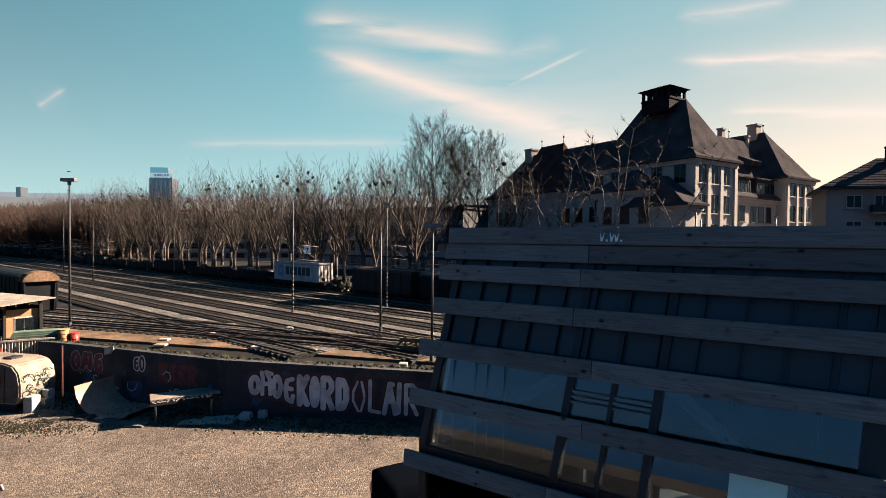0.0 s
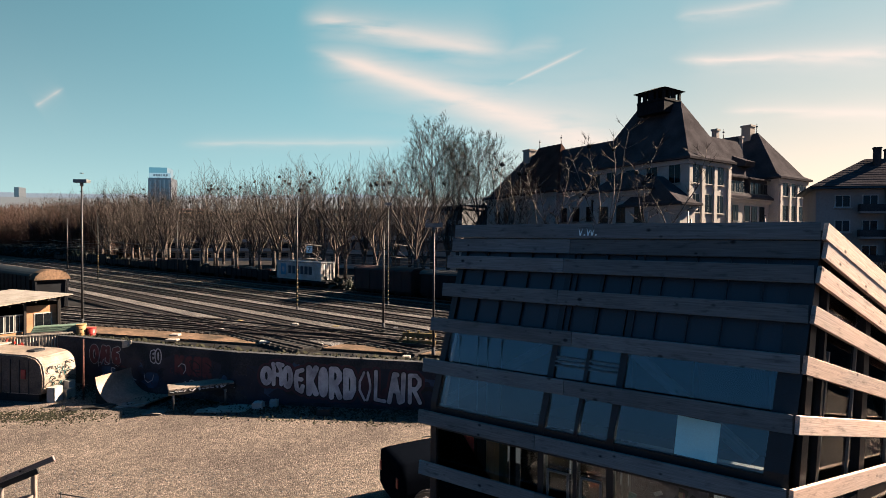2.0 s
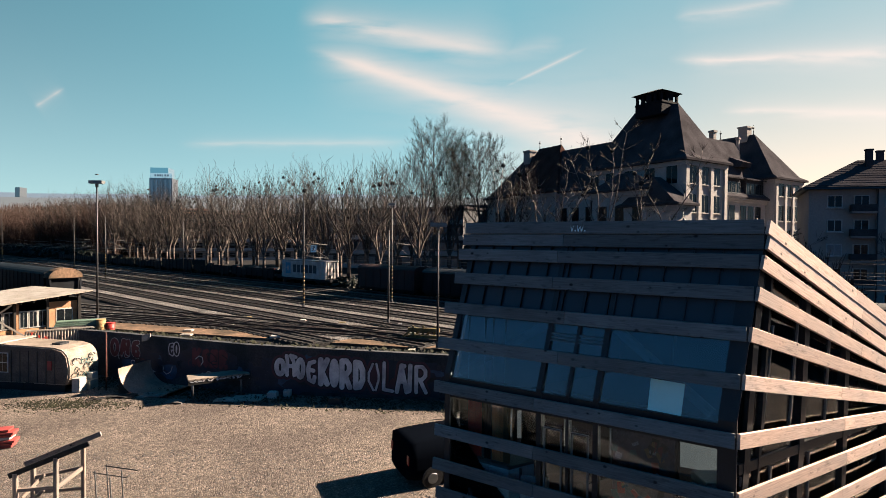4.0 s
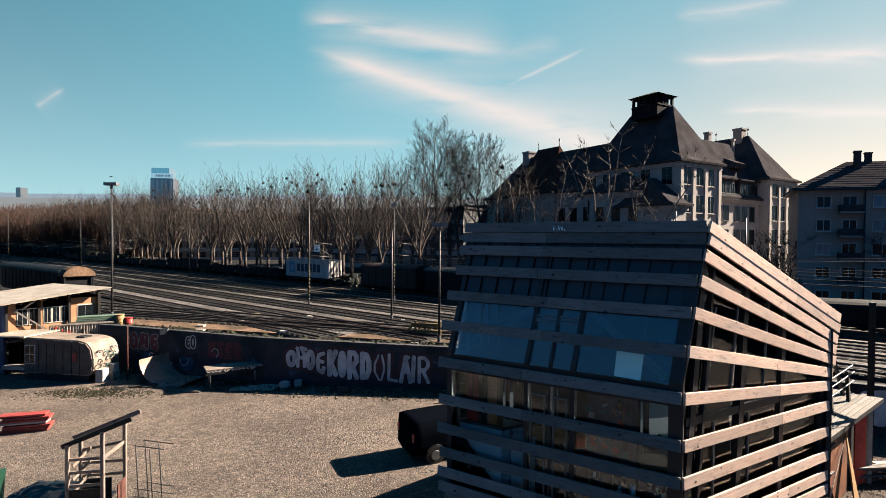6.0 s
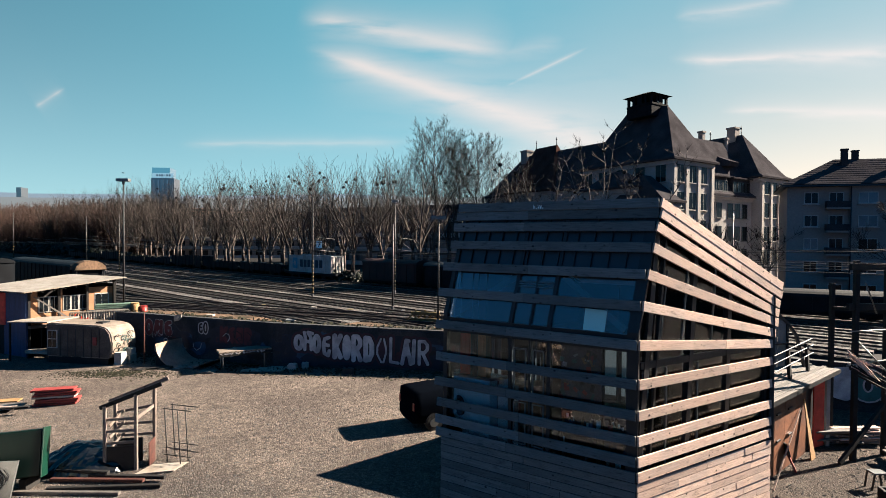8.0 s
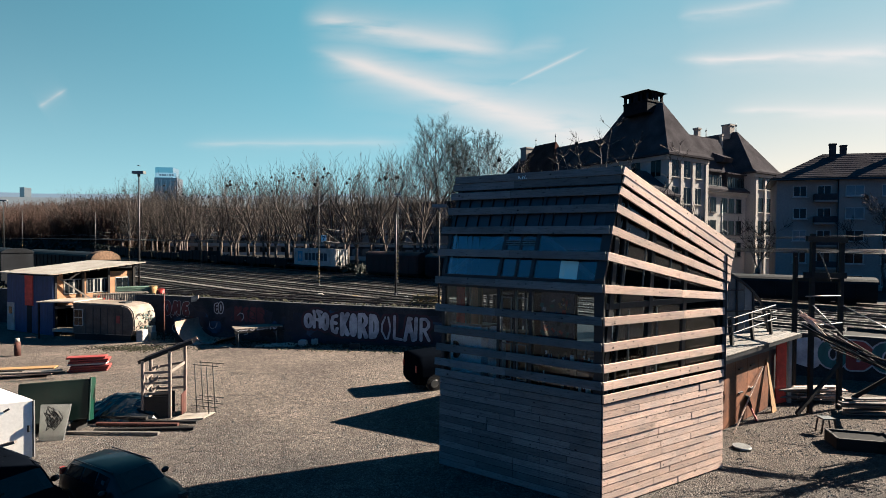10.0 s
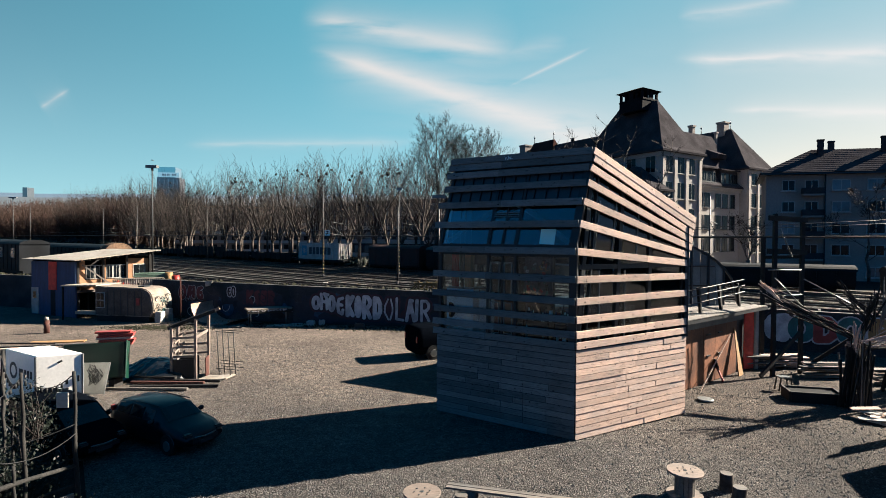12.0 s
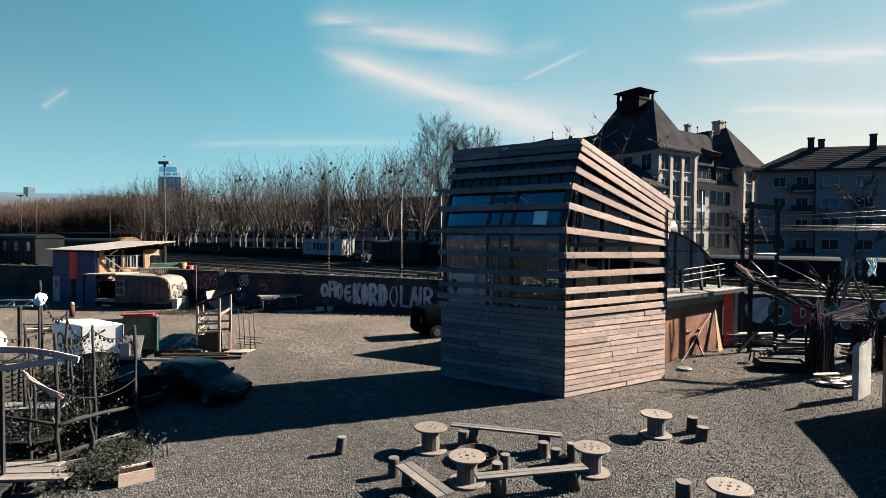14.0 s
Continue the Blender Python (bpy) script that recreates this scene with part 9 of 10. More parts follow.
for k in range(10):
    a = rng.uniform(0, 6.28)
    beam(bm, (1.0 + 0.3 * math.cos(a), 13.05 + 0.3 * math.sin(a), 0.1), (1.0 - 0.2 * math.cos(a + 0.5), 13.05 - 0.2 * math.sin(a + 0.5), 0.12), 0.05, 0.05)
part("ash", bm, M_RUBBER, pit)

# loose stones of the yard
bm = bmesh.new()
rng = random.Random(19)
for k in range(42000):
    y = 9.8 + 22 * rng.random() ** 1.6
    x = rng.uniform(-0.8, 0.8) * (y + 2) + 0.5
    r = rng.uniform(0.012, 0.030) * (1 + 0.02 * (y - 9))
    s = [Vector((rng.uniform(0.7, 1.2), 0, 0)), Vector((0, rng.uniform(0.7, 1.2), 0)), Vector((0, 0, rng.uniform(0.5, 1.0)))]
    a = rng.uniform(0, 6.28)
    q = Matrix.Rotation(a, 3, "Z")
    c = Vector((x, y, r * 0.25))
    v = [bm.verts.new(c + q @ (d * r * g)) for d in s for g in (1, -1)]
    for f in ((0, 2, 4), (2, 1, 4), (1, 3, 4), (3, 0, 4)):
        bm.faces.new([v[i] for i in f])
tagged(part("loose_stones", bm, mat("grey_stone", (0.076, 0.0745, 0.074), 0.9, var=0.3, scale=8, fine=40, island=0.5)), "loose grey stones scattered over the yard", "gravel", kind="stuff")

# ---- rustic fence with vines ----
rustic = thing("rustic_fence", -8.3, 13.0, 0, "rough log post fence hung with cables and vines", "fence")
MORE_POSTS = [(-9.0, 13.9, 2.2, 0.045), (-9.8, 14.6, 2.6, 0.05), (-8.05, 12.75, 1.5, 0.05), (-9.15, 12.3, 1.9, 0.045), (-10.1, 13.4, 2.3, 0.05), (-11.2, 15.0, 2.5, 0.05), (-10.7, 12.9, 2.1, 0.045), (-12.4, 16.4, 2.7, 0.05), (-11.9, 13.3, 2.4, 0.045)]
POSTS = [(-7.72, 13.99, 3.05, 0.065), (-8.42, 13.45, 3.15, 0.06), (-8.33, 12.03, 3.2, 0.06), (-10.5, 15.5, 3.2, 0.06), (-14.6, 20.0, 3.7, 0.07), (-9.4, 12.8, 2.4, 0.05), (-11.6, 14.2, 2.9, 0.05)]
rng = random.Random(23)
for x, y, h, r in POSTS + MORE_POSTS:
    bm = bmesh.new()
    pts = [(x, y, -0.1)] + [(x + rng.gauss(0, 0.016) - 0.010 * k, y + rng.gauss(0, 0.016), h * (k + 1) / 7) for k in range(7)]
    limb(bm, pts, [0.8 * r * (1.05 - 0.05 * k) * rng.uniform(0.82, 1.15) for k in range(8)])
    part("post", bm, M_POST, rustic)
for a, b, r in (((-8.33, 12.03, 1.15), (-7.75, 13.95, 0.98), 0.05), ((-8.35, 12.05, 0.45), (-7.75, 13.95, 0.3), 0.05), ((-8.42, 13.45, 0.35), (-7.72, 13.99, 0.55), 0.04), ((-10.5, 15.5, 1.3), (-8.42, 13.45, 1.5), 0.03), ((-10.2, 12.6, 1.1), (-8.35, 12.05, 1.15), 0.045)):
    bm = bmesh.new()
    m = Vector(a).lerp(Vector(b), 0.5) + Vector((0, 0, 0.04))
    limb(bm, [a, Vector(a).lerp(m, 0.5) + Vector((0, 0, 0.02)), m, b], [r, r * 1.05, r * 0.92, r * 0.85])
    part("log_rail", bm, M_POST, rustic)
garland = thing("cable_garland", -9, 14, 2.8, "sagging black cable with small lamps between fence posts", "cable")
rng = random.Random(29)
for a, b, dr in ((POSTS[0], POSTS[1], 0.25), (POSTS[1], POSTS[3], 0.4), (POSTS[3], POSTS[4], 0.6), (POSTS[2], POSTS[1], 0.3), (POSTS[3], POSTS[6], 0.4)):
    bm = bmesh.new()
    pts = sag(bm, (a[0] - 0.1, a[1], a[2] - 0.1), (b[0] - 0.1, b[1], b[2] - 0.1), dr, 0.012)
    part("cable", bm, M_RUBBER, garland)
    for p in pts[1:-1]:
        bm = bmesh.new()
        tube(bm, p, p - Vector((0, 0, 0.09)), 0.025, seg=6)
        part("lamp_socket", bm, M_RUBBER, garland)
for a, b, dr in ((POSTS[0], POSTS[5], 0.15), (POSTS[2], POSTS[0], 0.3)):
    bm = bmesh.new()
    sag(bm, (a[0], a[1], 1.9), (b[0], b[1], 1.7), dr, 0.012)
    part("cable", bm, M_RUBBER, garland)


def bush(name, centre, size, n, label, material=M_LEAF, leaf=0.06, seed=1, stems=30):
    t = thing(name, *centre[:2], 0, label, "bush")
    rng = random.Random(seed)
    bm = bmesh.new()
    c = Vector(centre)
    for _ in range(stems):
        q = Vector((c.x + rng.gauss(0, size[0] * 0.4), c.y + rng.gauss(0, size[1] * 0.4), max(0, c.z - size[2] * 1.8)))
        e = c + Vector((rng.gauss(0, size[0]), rng.gauss(0, size[1]), rng.gauss(0.1, size[2])))
        m = q.lerp(e, 0.5) + Vector((rng.gauss(0, .08), rng.gauss(0, .08), .1))
        tube(bm, q, m, 0.012, 0.009, seg=4, caps=False)
        tube(bm, m, e, 0.009, 0.004, seg=3, caps=False)
    part("stem_tangle", bm, M_TWIG, t)
    bm = bmesh.new()
    for _ in range(n // 12):
        q = c + Vector((rng.gauss(0, size[0]), rng.gauss(0, size[1]), rng.gauss(0, size[2])))
        q.z = max(q.z, 0.05)
        leaf_cloud(bm, q, (0.09, 0.09, 0.09), 12, rng, leaf)
    part("leaves", bm, material, t)


bush("fence_vine", (-8.75, 14.2, 2.0), (0.22, 0.22, 0.3), 420, "dark evergreen vine climbing over the fence", leaf=0.04, seed=3)
bush("fence_vine", (-9.9, 14.9, 1.0), (0.5, 0.5, 0.4), 1500, "dark tangled growth behind the fence", leaf=0.03, seed=5)
bush("dark_shrub", (-9.0, 13.9, 0.55), (0.45, 0.45, 0.35), 3600, "dense dark shrub behind the log rail", leaf=0.032, seed=15, stems=60)
bush("dark_shrub", (-9.6, 13.0, 0.6), (0.4, 0.4, 0.3), 2400, "dense dark shrub beside the deck", leaf=0.032, seed=16, stems=50)
bush("dark_shrub", (-11.2, 16.2, 0.9), (0.7, 0.6, 0.45), 3600, "wide dark shrub behind the fence", leaf=0.04, seed=17, stems=70)
# dark sheet over the gravel gives the shade behind the fence
bm = bmesh.new()
prism(bm, [(-7.62, 14.15), (-7.5, 13.0), (-7.05, 12.3), (-7.35, 11.75), (-8.1, 11.9), (-15.5, 11.9), (-15.5, 17.2), (-9.2, 16.4)], 0.0, 0.05)
tagged(part("planting_bed", bm, M_RAILSOIL), "dark ground patch coloured for the shade behind the fence", "ground", kind="structure")
for a, b, z in (((-8.25, 13.15), (-7.72, 13.88), 0.32), ((-8.9, 12.55), (-8.1, 13.1), 0.22), ((-8.6, 12.3), (-7.95, 12.7), 0.12)):
    lr = thing("low_edge_board", *Vector(a).lerp(Vector(b), 0.5), 0, "low grey board edging the planted corner", "board", "edge boards of the bed")
    board(lr, (*a, z), (*b, z + 0.03), 0.05, 0.13, M_PLANK)
tub = thing("pale_signboard", -7.98, 13.97, 2.25, "small pale square sign hung on a fence post", "sign")
bm = bmesh.new()
box(bm, -8.12, 13.92, 2.26, -7.85, 13.96, 2.6)
bmesh.ops.bevel(bm, geom=bm.edges[:], offset=0.012, segments=1, affect="EDGES")
part("plate", bm, M_WHITE, tub)
bm = bmesh.new()
tube(bm, (-7.86, 13.95, 2.56), (-7.75, 13.97, 2.58), 0.012, seg=5)
part("hook", bm, M_DARK, tub)
bush("weed_clump", (-7.3, 12.5, 0.3), (0.33, 0.36, 0.13), 2000, "untidy dark green weeds at the fence foot", M_WEED, 0.035, 7, 110)
bush("weed_clump", (-7.5, 11.75, 0.22), (0.3, 0.25, 0.12), 1100, "untidy dry weeds beside the deck", M_WEED, 0.035, 9, 130)
planter = thing("planter_box", -6.6, 11.9, 0, "weathered wooden planter box with peeling pale paint", "planter")
PA, PB = Vector((-6.72, 11.53)), Vector((-6.15, 11.9))
pd = (PB - PA).normalized()
pn = Vector((-pd.y, pd.x))
for o in (0.0, 0.42):
    board(planter, (*(PA + pn * o), 0.14), (*(PB + pn * o), 0.14), 0.03, 0.28, M_BOARD, name="side_board")
for q in (PA + pd * 0.02, PB - pd * 0.02):
    board(planter, (*q, 0.15), (*(q + pn * 0.42), 0.15), 0.03, 0.3, M_RUST, name="end_board")
bm = bmesh.new()
prism(bm, [tuple(PA + pn * .02 + pd * .03), tuple(PB + pn * .02 - pd * .03), tuple(PB + pn * .4 - pd * .03), tuple(PA + pn * .4 + pd * .03)], 0.0, 0.24)
part("soil", bm, M_RAILSOIL, planter)
stool = thing("small_stool", -6.7, 13.1, 0, "small low dark wooden stool", "stool")
bm = bmesh.new()
box(bm, -6.7, 13.15, 0.3, -6.75, 13.5, 0.34)
part("seat", bm, M_OLDWOOD, stool)
for x in (-6.92, -6.54):
    for y in (13.02, 13.22):
        bm = bmesh.new()
        tube(bm, (x, y, 0), (x, y, 0.3), 0.015, seg=6)
        part("leg", bm, M_DARK, stool)

# ---- deck, arch rail and clutter beside the fence ----
wd = thing("timber_deck", -10.5, 12, 0, "low stepped timber deck of pale and dark boards", "deck")
rng = random.Random(37)
# deck boards in dark wood for the platform's shade, sunlit steps stay pale
for k in range(13):
    y = 10.2 + k * 0.17
    board(wd, (-12.5, y, 0.28), (-8.5 - 0.02 * k + rng.uniform(-.05, .05), y - 0.05, 0.28), 0.155, 0.045, M_OLDWOOD, name="deck_board")
for k in range(16):
    y = 12.6 + k * 0.2
    board(wd, (-14.5, y, 0.55), (-9.0 - 0.05 * k, y, 0.55), 0.185, 0.045, M_OLDWOOD, name="deck_board")
for x in (-12.0, -10.3, -8.8):
    bm = bmesh.new()
    beam(bm, (x, 10.2, 0.13), (x, 12.35, 0.13), 0.12, 0.25)
    part("joist", bm, M_OLDWOOD, wd)
for x in (-14.0, -11.5, -9.9):
    bm = bmesh.new()
    beam(bm, (x, 12.6, 0.26), (x, 15.6, 0.26), 0.12, 0.52)
    part("joist", bm, M_OLDWOOD, wd)
for y, x1, z in ((11.32, -7.62, 0.33), (11.62, -7.95, 0.335), (11.92, -8.2, 0.33)):
    board(wd, (-12.0, y - 0.25, z), (x1, y, z), 0.28, 0.05, M_PLANK, name="step_board", label="pale sunlit step board")
AR = thing("arched_trellis", -8.8, 11.4, 0, "arched trellis rail of pale boards on dark posts", "trellis")
def arc(f):
    x = -9.9 + 2.45 * f
    return Vector((x, 11.25 + 0.15 * f, 2.72 + 0.26 * math.sin(math.pi * (0.15 + 0.8 * f))))
for k in range(5):
    board(AR, arc(k / 5), arc((k + 1) / 5), 0.04, 0.13, M_BOARD, name="arch_board")
board(AR, (-9.9, 11.2, 2.48), (-7.85, 11.35, 2.74), 0.04, 0.13, M_BOARD, name="lower_board")
for f, g in ((0.12, 0.2), (0.3, 0.3), (0.42, 0.6), (0.56, 0.78)):
    p, q = arc(g), Vector((-9.9 + 2.05 * f, 11.22 + 0.15 * f, 2.5 + 0.26 * f))
    board(AR, q, p, 0.03, 0.09, M_BOARD, up=(0, 1, 0), name="strut")
for x in (-9.7, -9.0):
    bm = bmesh.new()
    beam(bm, (x, 11.3 + (x + 9.7) * 0.06, 0.3), (x, 11.3 + (x + 9.7) * 0.06, 2.62), 0.06, 0.06, up=(1, 0, 0))
    part("post", bm, M_OLDWOOD, AR)
fan = thing("slat_bundle", -8.2, 11.5, 2, "bundle of thin pale slats hanging from the trellis", "slats")
for k in range(8):
    board(fan, (-8.55 + 0.02 * k, 11.3, 2.55 - 0.03 * k), (-8.0 + 0.03 * k, 11.45, 1.95 + 0.05 * math.sin(k)), 0.015, 0.035, M_BOARD, name="slat")
pal = thing("pallet_stack", -12.2, 15.0, 0.55, "stack of dark wooden pallets", "pallets")
for k in range(9):
    for j in range(5):
        board(pal, (-12.9, 14.6 + j * 0.22, 0.66 + k * 0.14), (-11.6, 14.6 + j * 0.22, 0.66 + k * 0.14), 0.12, 0.025, M_OLDWOOD, name="slat")
    for x in (-12.85, -12.25, -11.65):
        bm = bmesh.new()
        beam(bm, (x, 14.5, 0.6 + k * 0.14), (x, 15.55, 0.6 + k * 0.14), 0.09, 0.09)
        part("bearer", bm, M_OLDWOOD, pal)
tb = thing("deck_table", -10.2, 13.6, 0.57, "low pale deck table with crossed legs", "table")
board(tb, (-11.0, 13.4, 1.1), (-9.3, 13.6, 1.1), 0.6, 0.05, M_PLANK, name="tabletop")
for x in (-10.8, -9.6):
    for s in (-1, 1):
        bm = bmesh.new()
        beam(bm, (x - 0.2 * s, 13.5, 0.57), (x + 0.2 * s, 13.55, 1.08), 0.05, 0.08)
        part("leg", bm, M_OCHRE, tb)
jug = thing("plastic_canister", -14.3, 19.4, 2.6, "white plastic canister hanging on a post", "canister")
bm = bmesh.new()
box(bm, -14.45, 19.3, 2.85, -14.1, 19.55, 3.3)
bmesh.ops.bevel(bm, geom=bm.edges[:], offset=0.07, segments=2, affect="EDGES")
bm.transform(Matrix.Translation((-14.3, 19.4, 3)) @ pose(0, 0, 0, 0, 22, 20) @ Matrix.Translation((14.3, -19.4, -3)))
part("body", bm, M_PAPER, jug, smooth=True)
bm = bmesh.new()
tube(bm, (-14.3, 19.45, 0), (-14.3, 19.45, 2.95), 0.04, seg=6)
part("stake", bm, M_OLDWOOD, jug)
truss = thing("lattice_truss", -21, 25, 0, "white lattice truss lying on trestles", "truss")
bm = bmesh.new()
for z in (2.0, 2.28):
    beam(bm, (-25.5, 24.6, z), (-19.0, 25.3, z + 0.05), 0.05, 0.05)
part("chord", bm, M_WHITE, truss)
for k in range(16):
    bm = bmesh.new()
    a = Vector((-25.5, 24.6, 2.0)).lerp(Vector((-19.0, 25.3, 2.05)), k / 16)
    b = Vector((-25.5, 24.6, 2.28)).lerp(Vector((-19.0, 25.3, 2.33)), (k + (1 if k % 2 else 0.0) + 0.5) / 16.5)
    beam(bm, a, b, 0.03, 0.03)
    part("lattice_bar", bm, M_WHITE, truss)
for x in (-24.5, -19.6):
    bm = bmesh.new()
    beam(bm, (x, 24.9 + (x + 24.5) * 0.08, 0), (x, 24.9 + (x + 24.5) * 0.08, 2.0), 0.12, 0.12, up=(1, 0, 0))
    part("trestle", bm, M_OLDWOOD, truss)
tank = thing("white_tank", -17.6, 20.6, 0, "rounded white tank on a dark cradle", "tank")
bm = bmesh.new()
bmesh.ops.create_uvsphere(bm, u_segments=20, v_segments=12, radius=1.0, matrix=Matrix.Translation((-17.6, 20.6, 1.25)) @ Matrix.Diagonal((1.1, 0.7, 0.68, 1)))
part("shell", bm, M_WHITE, tank, smooth=True)
bm = bmesh.new()
for x in (-18.2, -17.0):
    beam(bm, (x, 20.1, 0.35), (x, 21.1, 0.35), 0.12, 0.7)
part("cradle", bm, M_OLDWOOD, tank)
scr = random.Random(51)
for k in range(14):
    x, y = scr.uniform(-16.5, -11.0), scr.uniform(16.2, 19.6)
    t = thing("timber_scrap", x, y, 0, "dark scrap timber heaped behind the fence", "scrap", "scrap behind the fence")
    board(t, (x - 0.8, y + scr.uniform(-.5, .5), 0.1 + scr.uniform(0, .5)), (x + 0.8, y + scr.uniform(-.5, .5), 0.1 + scr.uniform(0, 0.9)), 0.12, 0.08, scr.choice((M_OLDWOOD, M_OLDWOOD, M_PLANK)), name="scrap_board")

# ---- scaffold and driftwood figures ----
sc = thing("timber_scaffold", 15.3, 25.6, 0, "tall dark timber scaffold with cross beams", "scaffold")
SP = [(14.98, 25.69, 7.2), (16.59, 26.27, 7.0), (16.0, 28.2, 6.2)]
for x, y, h in SP:
    bm = bmesh.new()
    beam(bm, (x, y, 0), (x, y, h), 0.15, 0.15, up=(1, 0, 0))
    part("post", bm, M_OLDWOOD, sc)
for a, b, w in (((14.5, 25.35, 7.0), (16.7, 26.15, 6.95), 0.22), ((14.6, 25.6, 5.55), (16.8, 26.3, 5.5), 0.24), ((14.98, 25.69, 3.5), (16.59, 26.27, 3.45), 0.14), ((14.2, 25.3, 0.1), (16.59, 26.27, 1.9), 0.15), ((16.5, 26.1, 0.2), (17.9, 24.9, 1.9), 0.15), ((16.0, 28.2, 5.2), (16.55, 26.2, 5.3), 0.15)):
    bm = bmesh.new()
    beam(bm, a, b, 0.1, w)
    part("beam", bm, M_OLDWOOD, sc)
for a, b in (((14.7, 25.2, 4.4), (16.4, 25.9, 3.1)), ((14.4, 25.2, 4.75), (16.3, 25.9, 4.72)), ((16.5, 26.0, 4.3), (18.0, 24.0, 3.0)), ((14.9, 25.2, 6.5), (15.9, 25.9, 5.3)), ((14.3, 25.2, 3.55), (16.3, 25.8, 3.65))):
    bm = bmesh.new()
    tube(bm, a, b, 0.025, seg=5)
    part("rod", bm, M_STEEL, sc, "pale steel rod")


def driftwood(name, base, height, radius, seed, label, arms):
    """A figure of bundled slats and driftwood with splayed arms."""
    rng = random.Random(seed)
    t = thing(name, *base, 0, label, "sculpture")
    bx_, by_ = base
    for k in range(70):
        a = rng.uniform(0, 6.28)
        r = radius * rng.uniform(0.25, 1.0)
        p = Vector((bx_ + r * math.cos(a), by_ + r * math.sin(a), 0))
        q = Vector((bx_ + r * 0.75 * math.cos(a + 0.5), by_ + r * 0.75 * math.sin(a + 0.5), height * rng.uniform(0.7, 1.0)))
        q += Vector((rng.gauss(0, 0.14), rng.gauss(0, 0.14), 0))
        board(t, p, q, 0.03, rng.uniform(0.04, 0.11), M_OLDWOOD if rng.random() < 0.8 else M_PLANK, up=(math.cos(a), math.sin(a), 0), name="slat")
    for p, q, n, spread, m in arms:
        p, q = Vector(p), Vector(q)
        for k in range(int(n * 1.8)):
            j = Vector((rng.gauss(0, spread), rng.gauss(0, spread), rng.gauss(0, spread)))
            e = Vector((rng.gauss(0, spread), rng.gauss(0, spread), rng.gauss(0, spread)))
            board(t, p.lerp(q, rng.uniform(-0.1, 0.35)) + e * 0.6, q + j - (q - p) * rng.uniform(0, 0.35), 0.018, rng.uniform(0.025, 0.06), m, name="arm_slat")
    return t


driftwood("driftwood_tree", (15.25, 21.35), 2.5, 0.58, 5, "sculpture of a trunk built from dark slats and driftwood",
          [((15.2, 21.3, 2.5), (13.2, 23.6, 3.9), 12, 0.16, M_OLDWOOD), ((13.2, 23.7, 4.3), (13.75, 23.2, 3.5), 9, 0.16, M_BOARD), ((15.3, 21.0, 2.4), (16.8, 20.9, 2.75), 9, 0.14, M_BOARD), ((15.4, 21.2, 2.6), (15.6, 21.0, 4.4), 9, 0.2, M_OLDWOOD),
           ((15.1, 21.2, 2.0), (15.05, 21.0, 3.1), 6, 0.1, M_BOARD), ((16.1, 21.4, 2.6), (16.4, 21.3, 4.9), 6, 0.12, M_PLANK), ((15.6, 21.3, 2.2), (17.6, 21.9, 2.3), 9, 0.18, M_OLDWOOD), ((15.6, 21.2, 3.2), (14.4, 21.3, 4.4), 5, 0.2, M_OLDWOOD)])
driftwood("driftwood_stack", (18.7, 23.0), 2.3, 0.9, 8, "heap of dark driftwood and slats against the wall",
          [((18.2, 22.8, 1.9), (20.2, 22.2, 2.4), 9, 0.2, M_OLDWOOD), ((19.0, 23.0, 1.8), (17.6, 22.6, 4.2), 6, 0.2, M_OLDWOOD), ((18.3, 22.6, 3.9), (18.45, 22.7, 4.7), 6, 0.12, M_PAPER), ((18.5, 22.5, 0.4), (20.5, 21.8, 0.9), 9, 0.3, M_PLANK)])
rng = random.Random(71)
for k, (x, y, m, lb) in enumerate(((15.6, 27.2, M_PLANK, "pale boards stacked under the scaffold"), (16.6, 27.4, M_BOARD, "pale boards stacked under the scaffold"), (19.6, 24.5, M_PLANK, "loose boards by the wall"), (17.3, 25.6, M_PLANK, "loose boards by the scaffold"))):
    t = thing("board_stack", x, y, 0, lb, "boards")
    for j in range(6):
        board(t, (x - 1.0 + rng.uniform(-.2, .2), y + rng.uniform(-.3, .3), 0.06 + 0.11 * j), (x + 0.9 + rng.uniform(-.2, .2), y + rng.uniform(-.3, .3), 0.06 + 0.11 * j), 0.3, 0.06, m)
bed = thing("raised_bed", 14.0, 22.4, 0, "low dark timber raised bed", "bed")
for a, b in (((13.35, 22.0), (15.0, 21.6)), ((15.0, 21.6), (15.3, 22.5)), ((15.3, 22.5), (13.6, 22.9)), ((13.6, 22.9), (13.35, 22.0))):
    board(bed, (*a, 0.2), (*b, 0.2), 0.1, 0.4, M_OLDWOOD)
bm = bmesh.new()
prism(bm, [(13.42, 22.05), (14.95, 21.67), (15.2, 22.45), (13.65, 22.82)], 0, 0.33)
part("soil", bm, M_RAILSOIL, bed)
chair = thing("small_chair", 14.1, 23.6, 0, "small dark chair without a back", "chair")
bm = bmesh.new()
box(bm, 13.9, 23.45, 0.5, 14.35, 23.8, 0.55)
part("seat", bm, M_STEEL, chair)
for x in (13.93, 14.32):
    for y in (23.48, 23.77):
        bm = bmesh.new()
        beam(bm, (x + (x - 14.12) * 0.4, y, 0), (x, y, 0.5), 0.04, 0.04, up=(1, 0, 0))
        part("leg", bm, M_DARK, chair)
discs = thing("stone_slab", 10.3, 22.3, 0, "flat pale round slab on the gravel", "slab")
bm = bmesh.new()
tube(bm, (10.2, 22.1, 0), (10.2, 22.1, 0.09), 0.30, 0.28, seg=18)
part("slab", bm, M_STEEL, discs)
rng = random.Random(83)
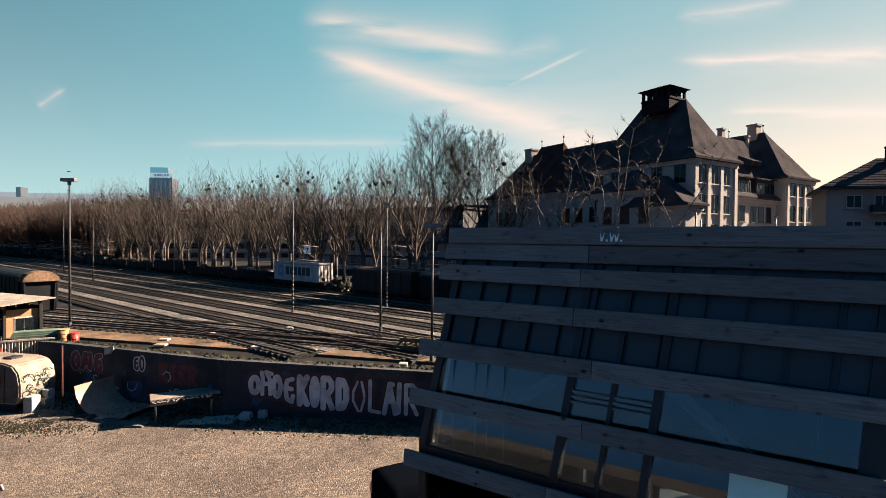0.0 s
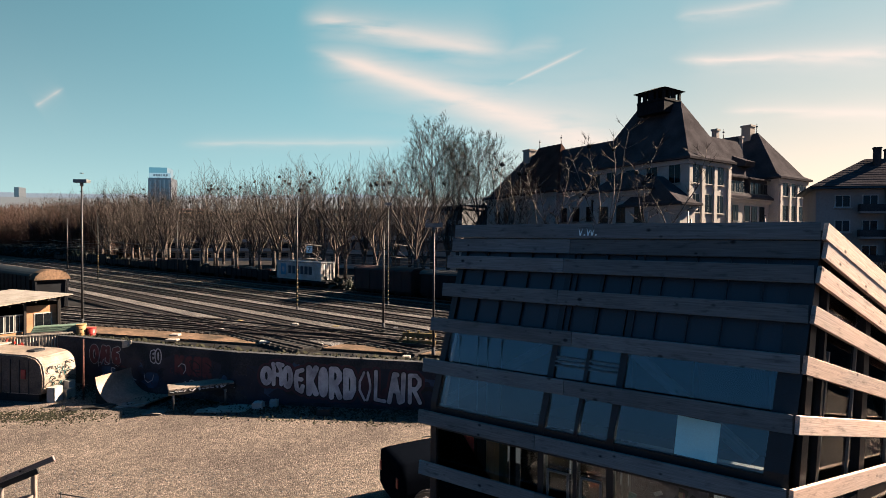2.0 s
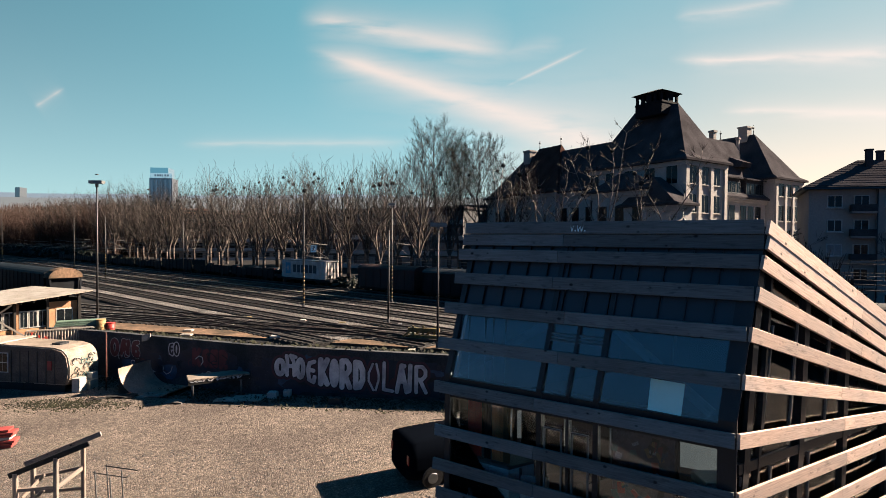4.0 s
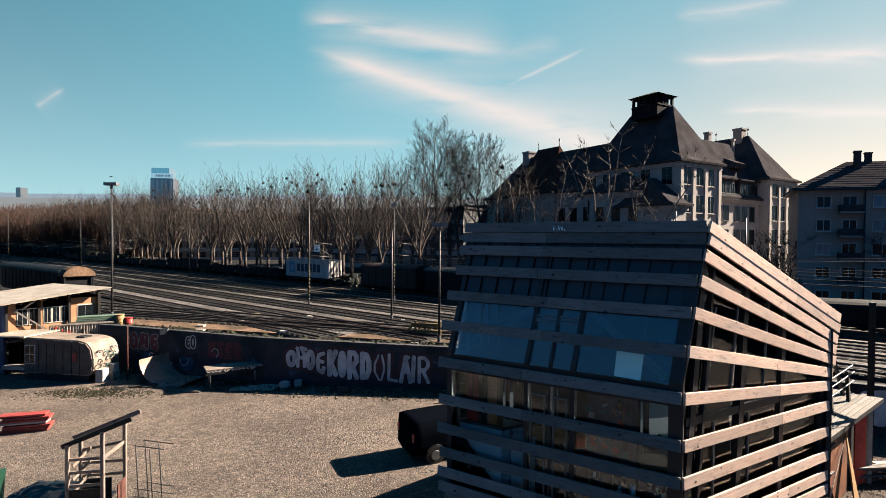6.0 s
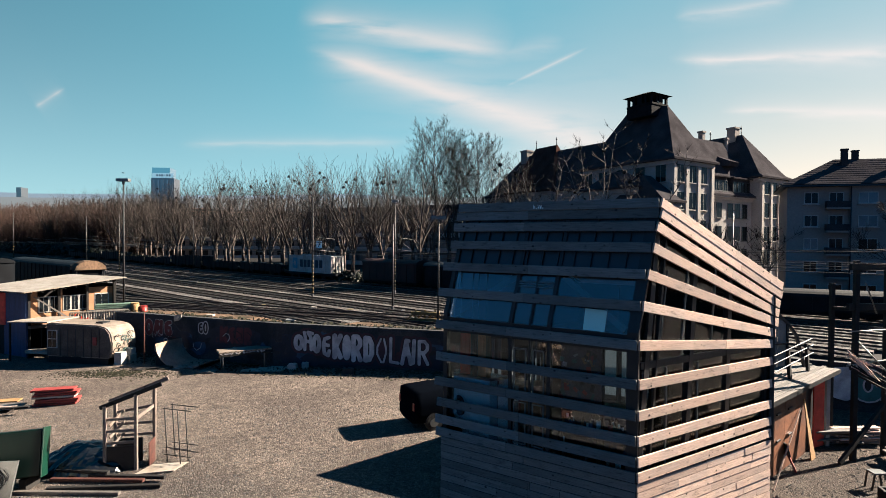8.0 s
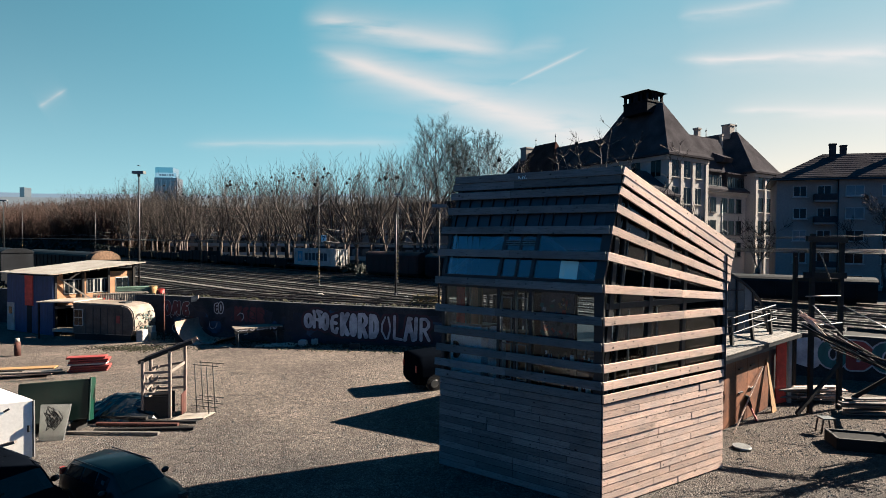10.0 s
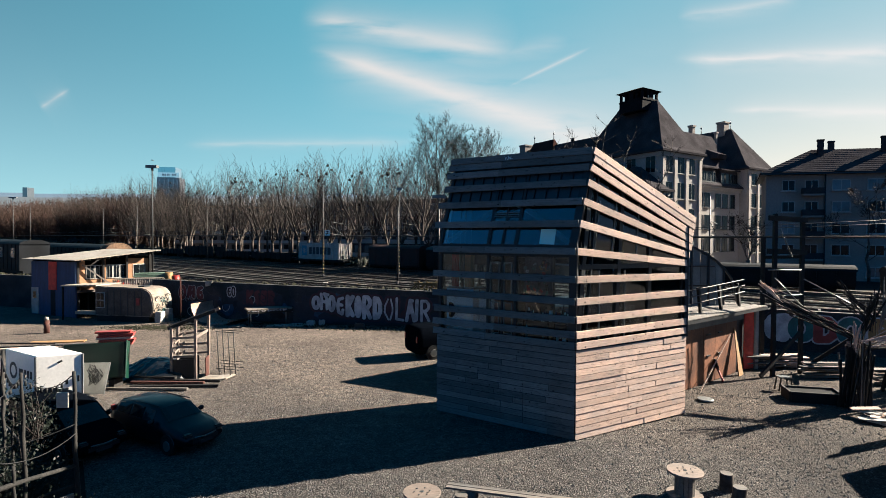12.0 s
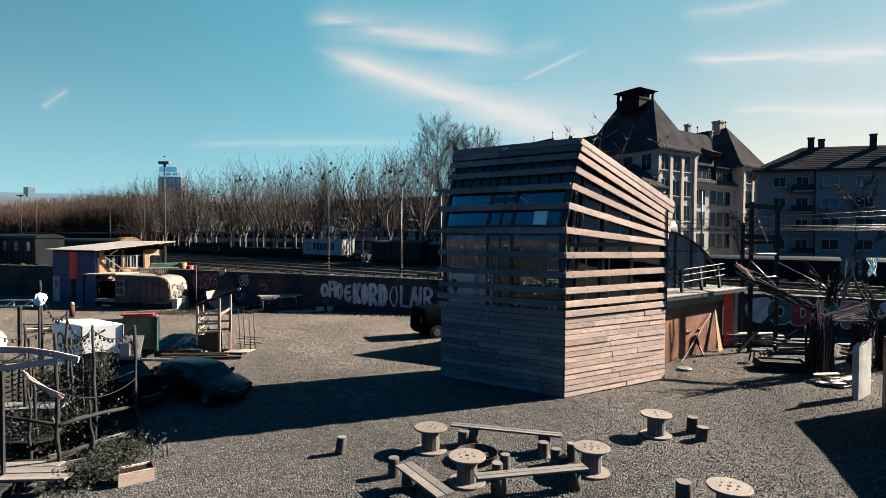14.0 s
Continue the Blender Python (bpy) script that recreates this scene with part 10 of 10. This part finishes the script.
for k in range(9):
    x, y, a = 15.0 + rng.uniform(-0.5, 0.7), 19.95 + rng.uniform(-0.35, 0.35), rng.uniform(-1.2, 1.2)
    t = thing("fallen_board", x, y, 0, "short pale board fallen by the sculpture", "board", "boards by the sculpture")
    board(t, (x - 0.4 * math.cos(a), y - 0.4 * math.sin(a), 0.03 + 0.03 * k), (x + 0.4 * math.cos(a), y + 0.4 * math.sin(a), 0.03 + 0.045 * k), 0.34, 0.025, M_BOARD if k % 3 else M_WHITE)
coil = thing("pipe_coil", 15.1, 20.4, 0, "grey coil of pipe on the gravel", "pipe")
bm = bmesh.new()
for j in range(2):
    for k in range(18):
        a0, a1 = 2 * math.pi * k / 18, 2 * math.pi * (k + 1) / 18
        tube(bm, (15.1 + 0.26 * math.cos(a0), 20.4 + 0.26 * math.sin(a0), 0.05 + 0.07 * j), (15.1 + 0.26 * math.cos(a1), 20.4 + 0.26 * math.sin(a1), 0.05 + 0.07 * j), 0.035, seg=6)
part("pipe", bm, M_GREYSTEEL, coil)
# booth at the yard's edge with its white curved panel
booth = thing("dark_booth", 15.5, 15.5, 0, "dark booth with a curved white corner panel", "booth")
bm = bmesh.new()
prism(bm, [(14.35, 17.25), (13.6, 15.0), (12.5, 12.3), (19, 9), (20, 17)], 0, 2.3)
part("body", bm, M_DARK, booth)
bm = bmesh.new()
pts = [(14.10, 18.12), (14.19, 18.02), (14.44, 18.18), (15.22, 18.78)]
for (x0, y0), (x1, y1) in zip(pts, pts[1:]):
    hexa(bm, [(x0, y0, 0), (x1, y1, 0), (x1 - .02, y1 + .05, 0), (x0 - .02, y0 + .05, 0), (x0, y0, 1.76), (x1, y1, 1.95), (x1 - .02, y1 + .05, 1.95), (x0 - .02, y0 + .05, 1.76)])
part("corner_panel", bm, M_WHITE, booth, "curved white corner panel")
bm = bmesh.new()
beam(bm, (13.84, 18.0, 1.58), (14.64, 18.3, 1.93), 0.08, 0.03)
part("eave_strip", bm, M_CREAM, booth)
# dry weeds and tufts over the yard's edge
bm = bmesh.new()
rng = random.Random(91)
for k in range(1500):
    x = rng.uniform(-20, 2)
    leaf_cloud(bm, (x, wall_y(x) - 0.3 - 2.2 * rng.random() ** 2, 0.03), (0.12, 0.12, 0.03), 2, rng, 0.07)
for k in range(900):
    leaf_cloud(bm, (rng.gauss(-18.5, 1.6), rng.gauss(37.5, 0.5), 0.02), (0.15, 0.15, 0.02), 2, rng, 0.06)
tagged(part("yard_weeds", bm, M_GRASS), "thin dry weeds at the edge of the gravel", "weeds", kind="stuff")
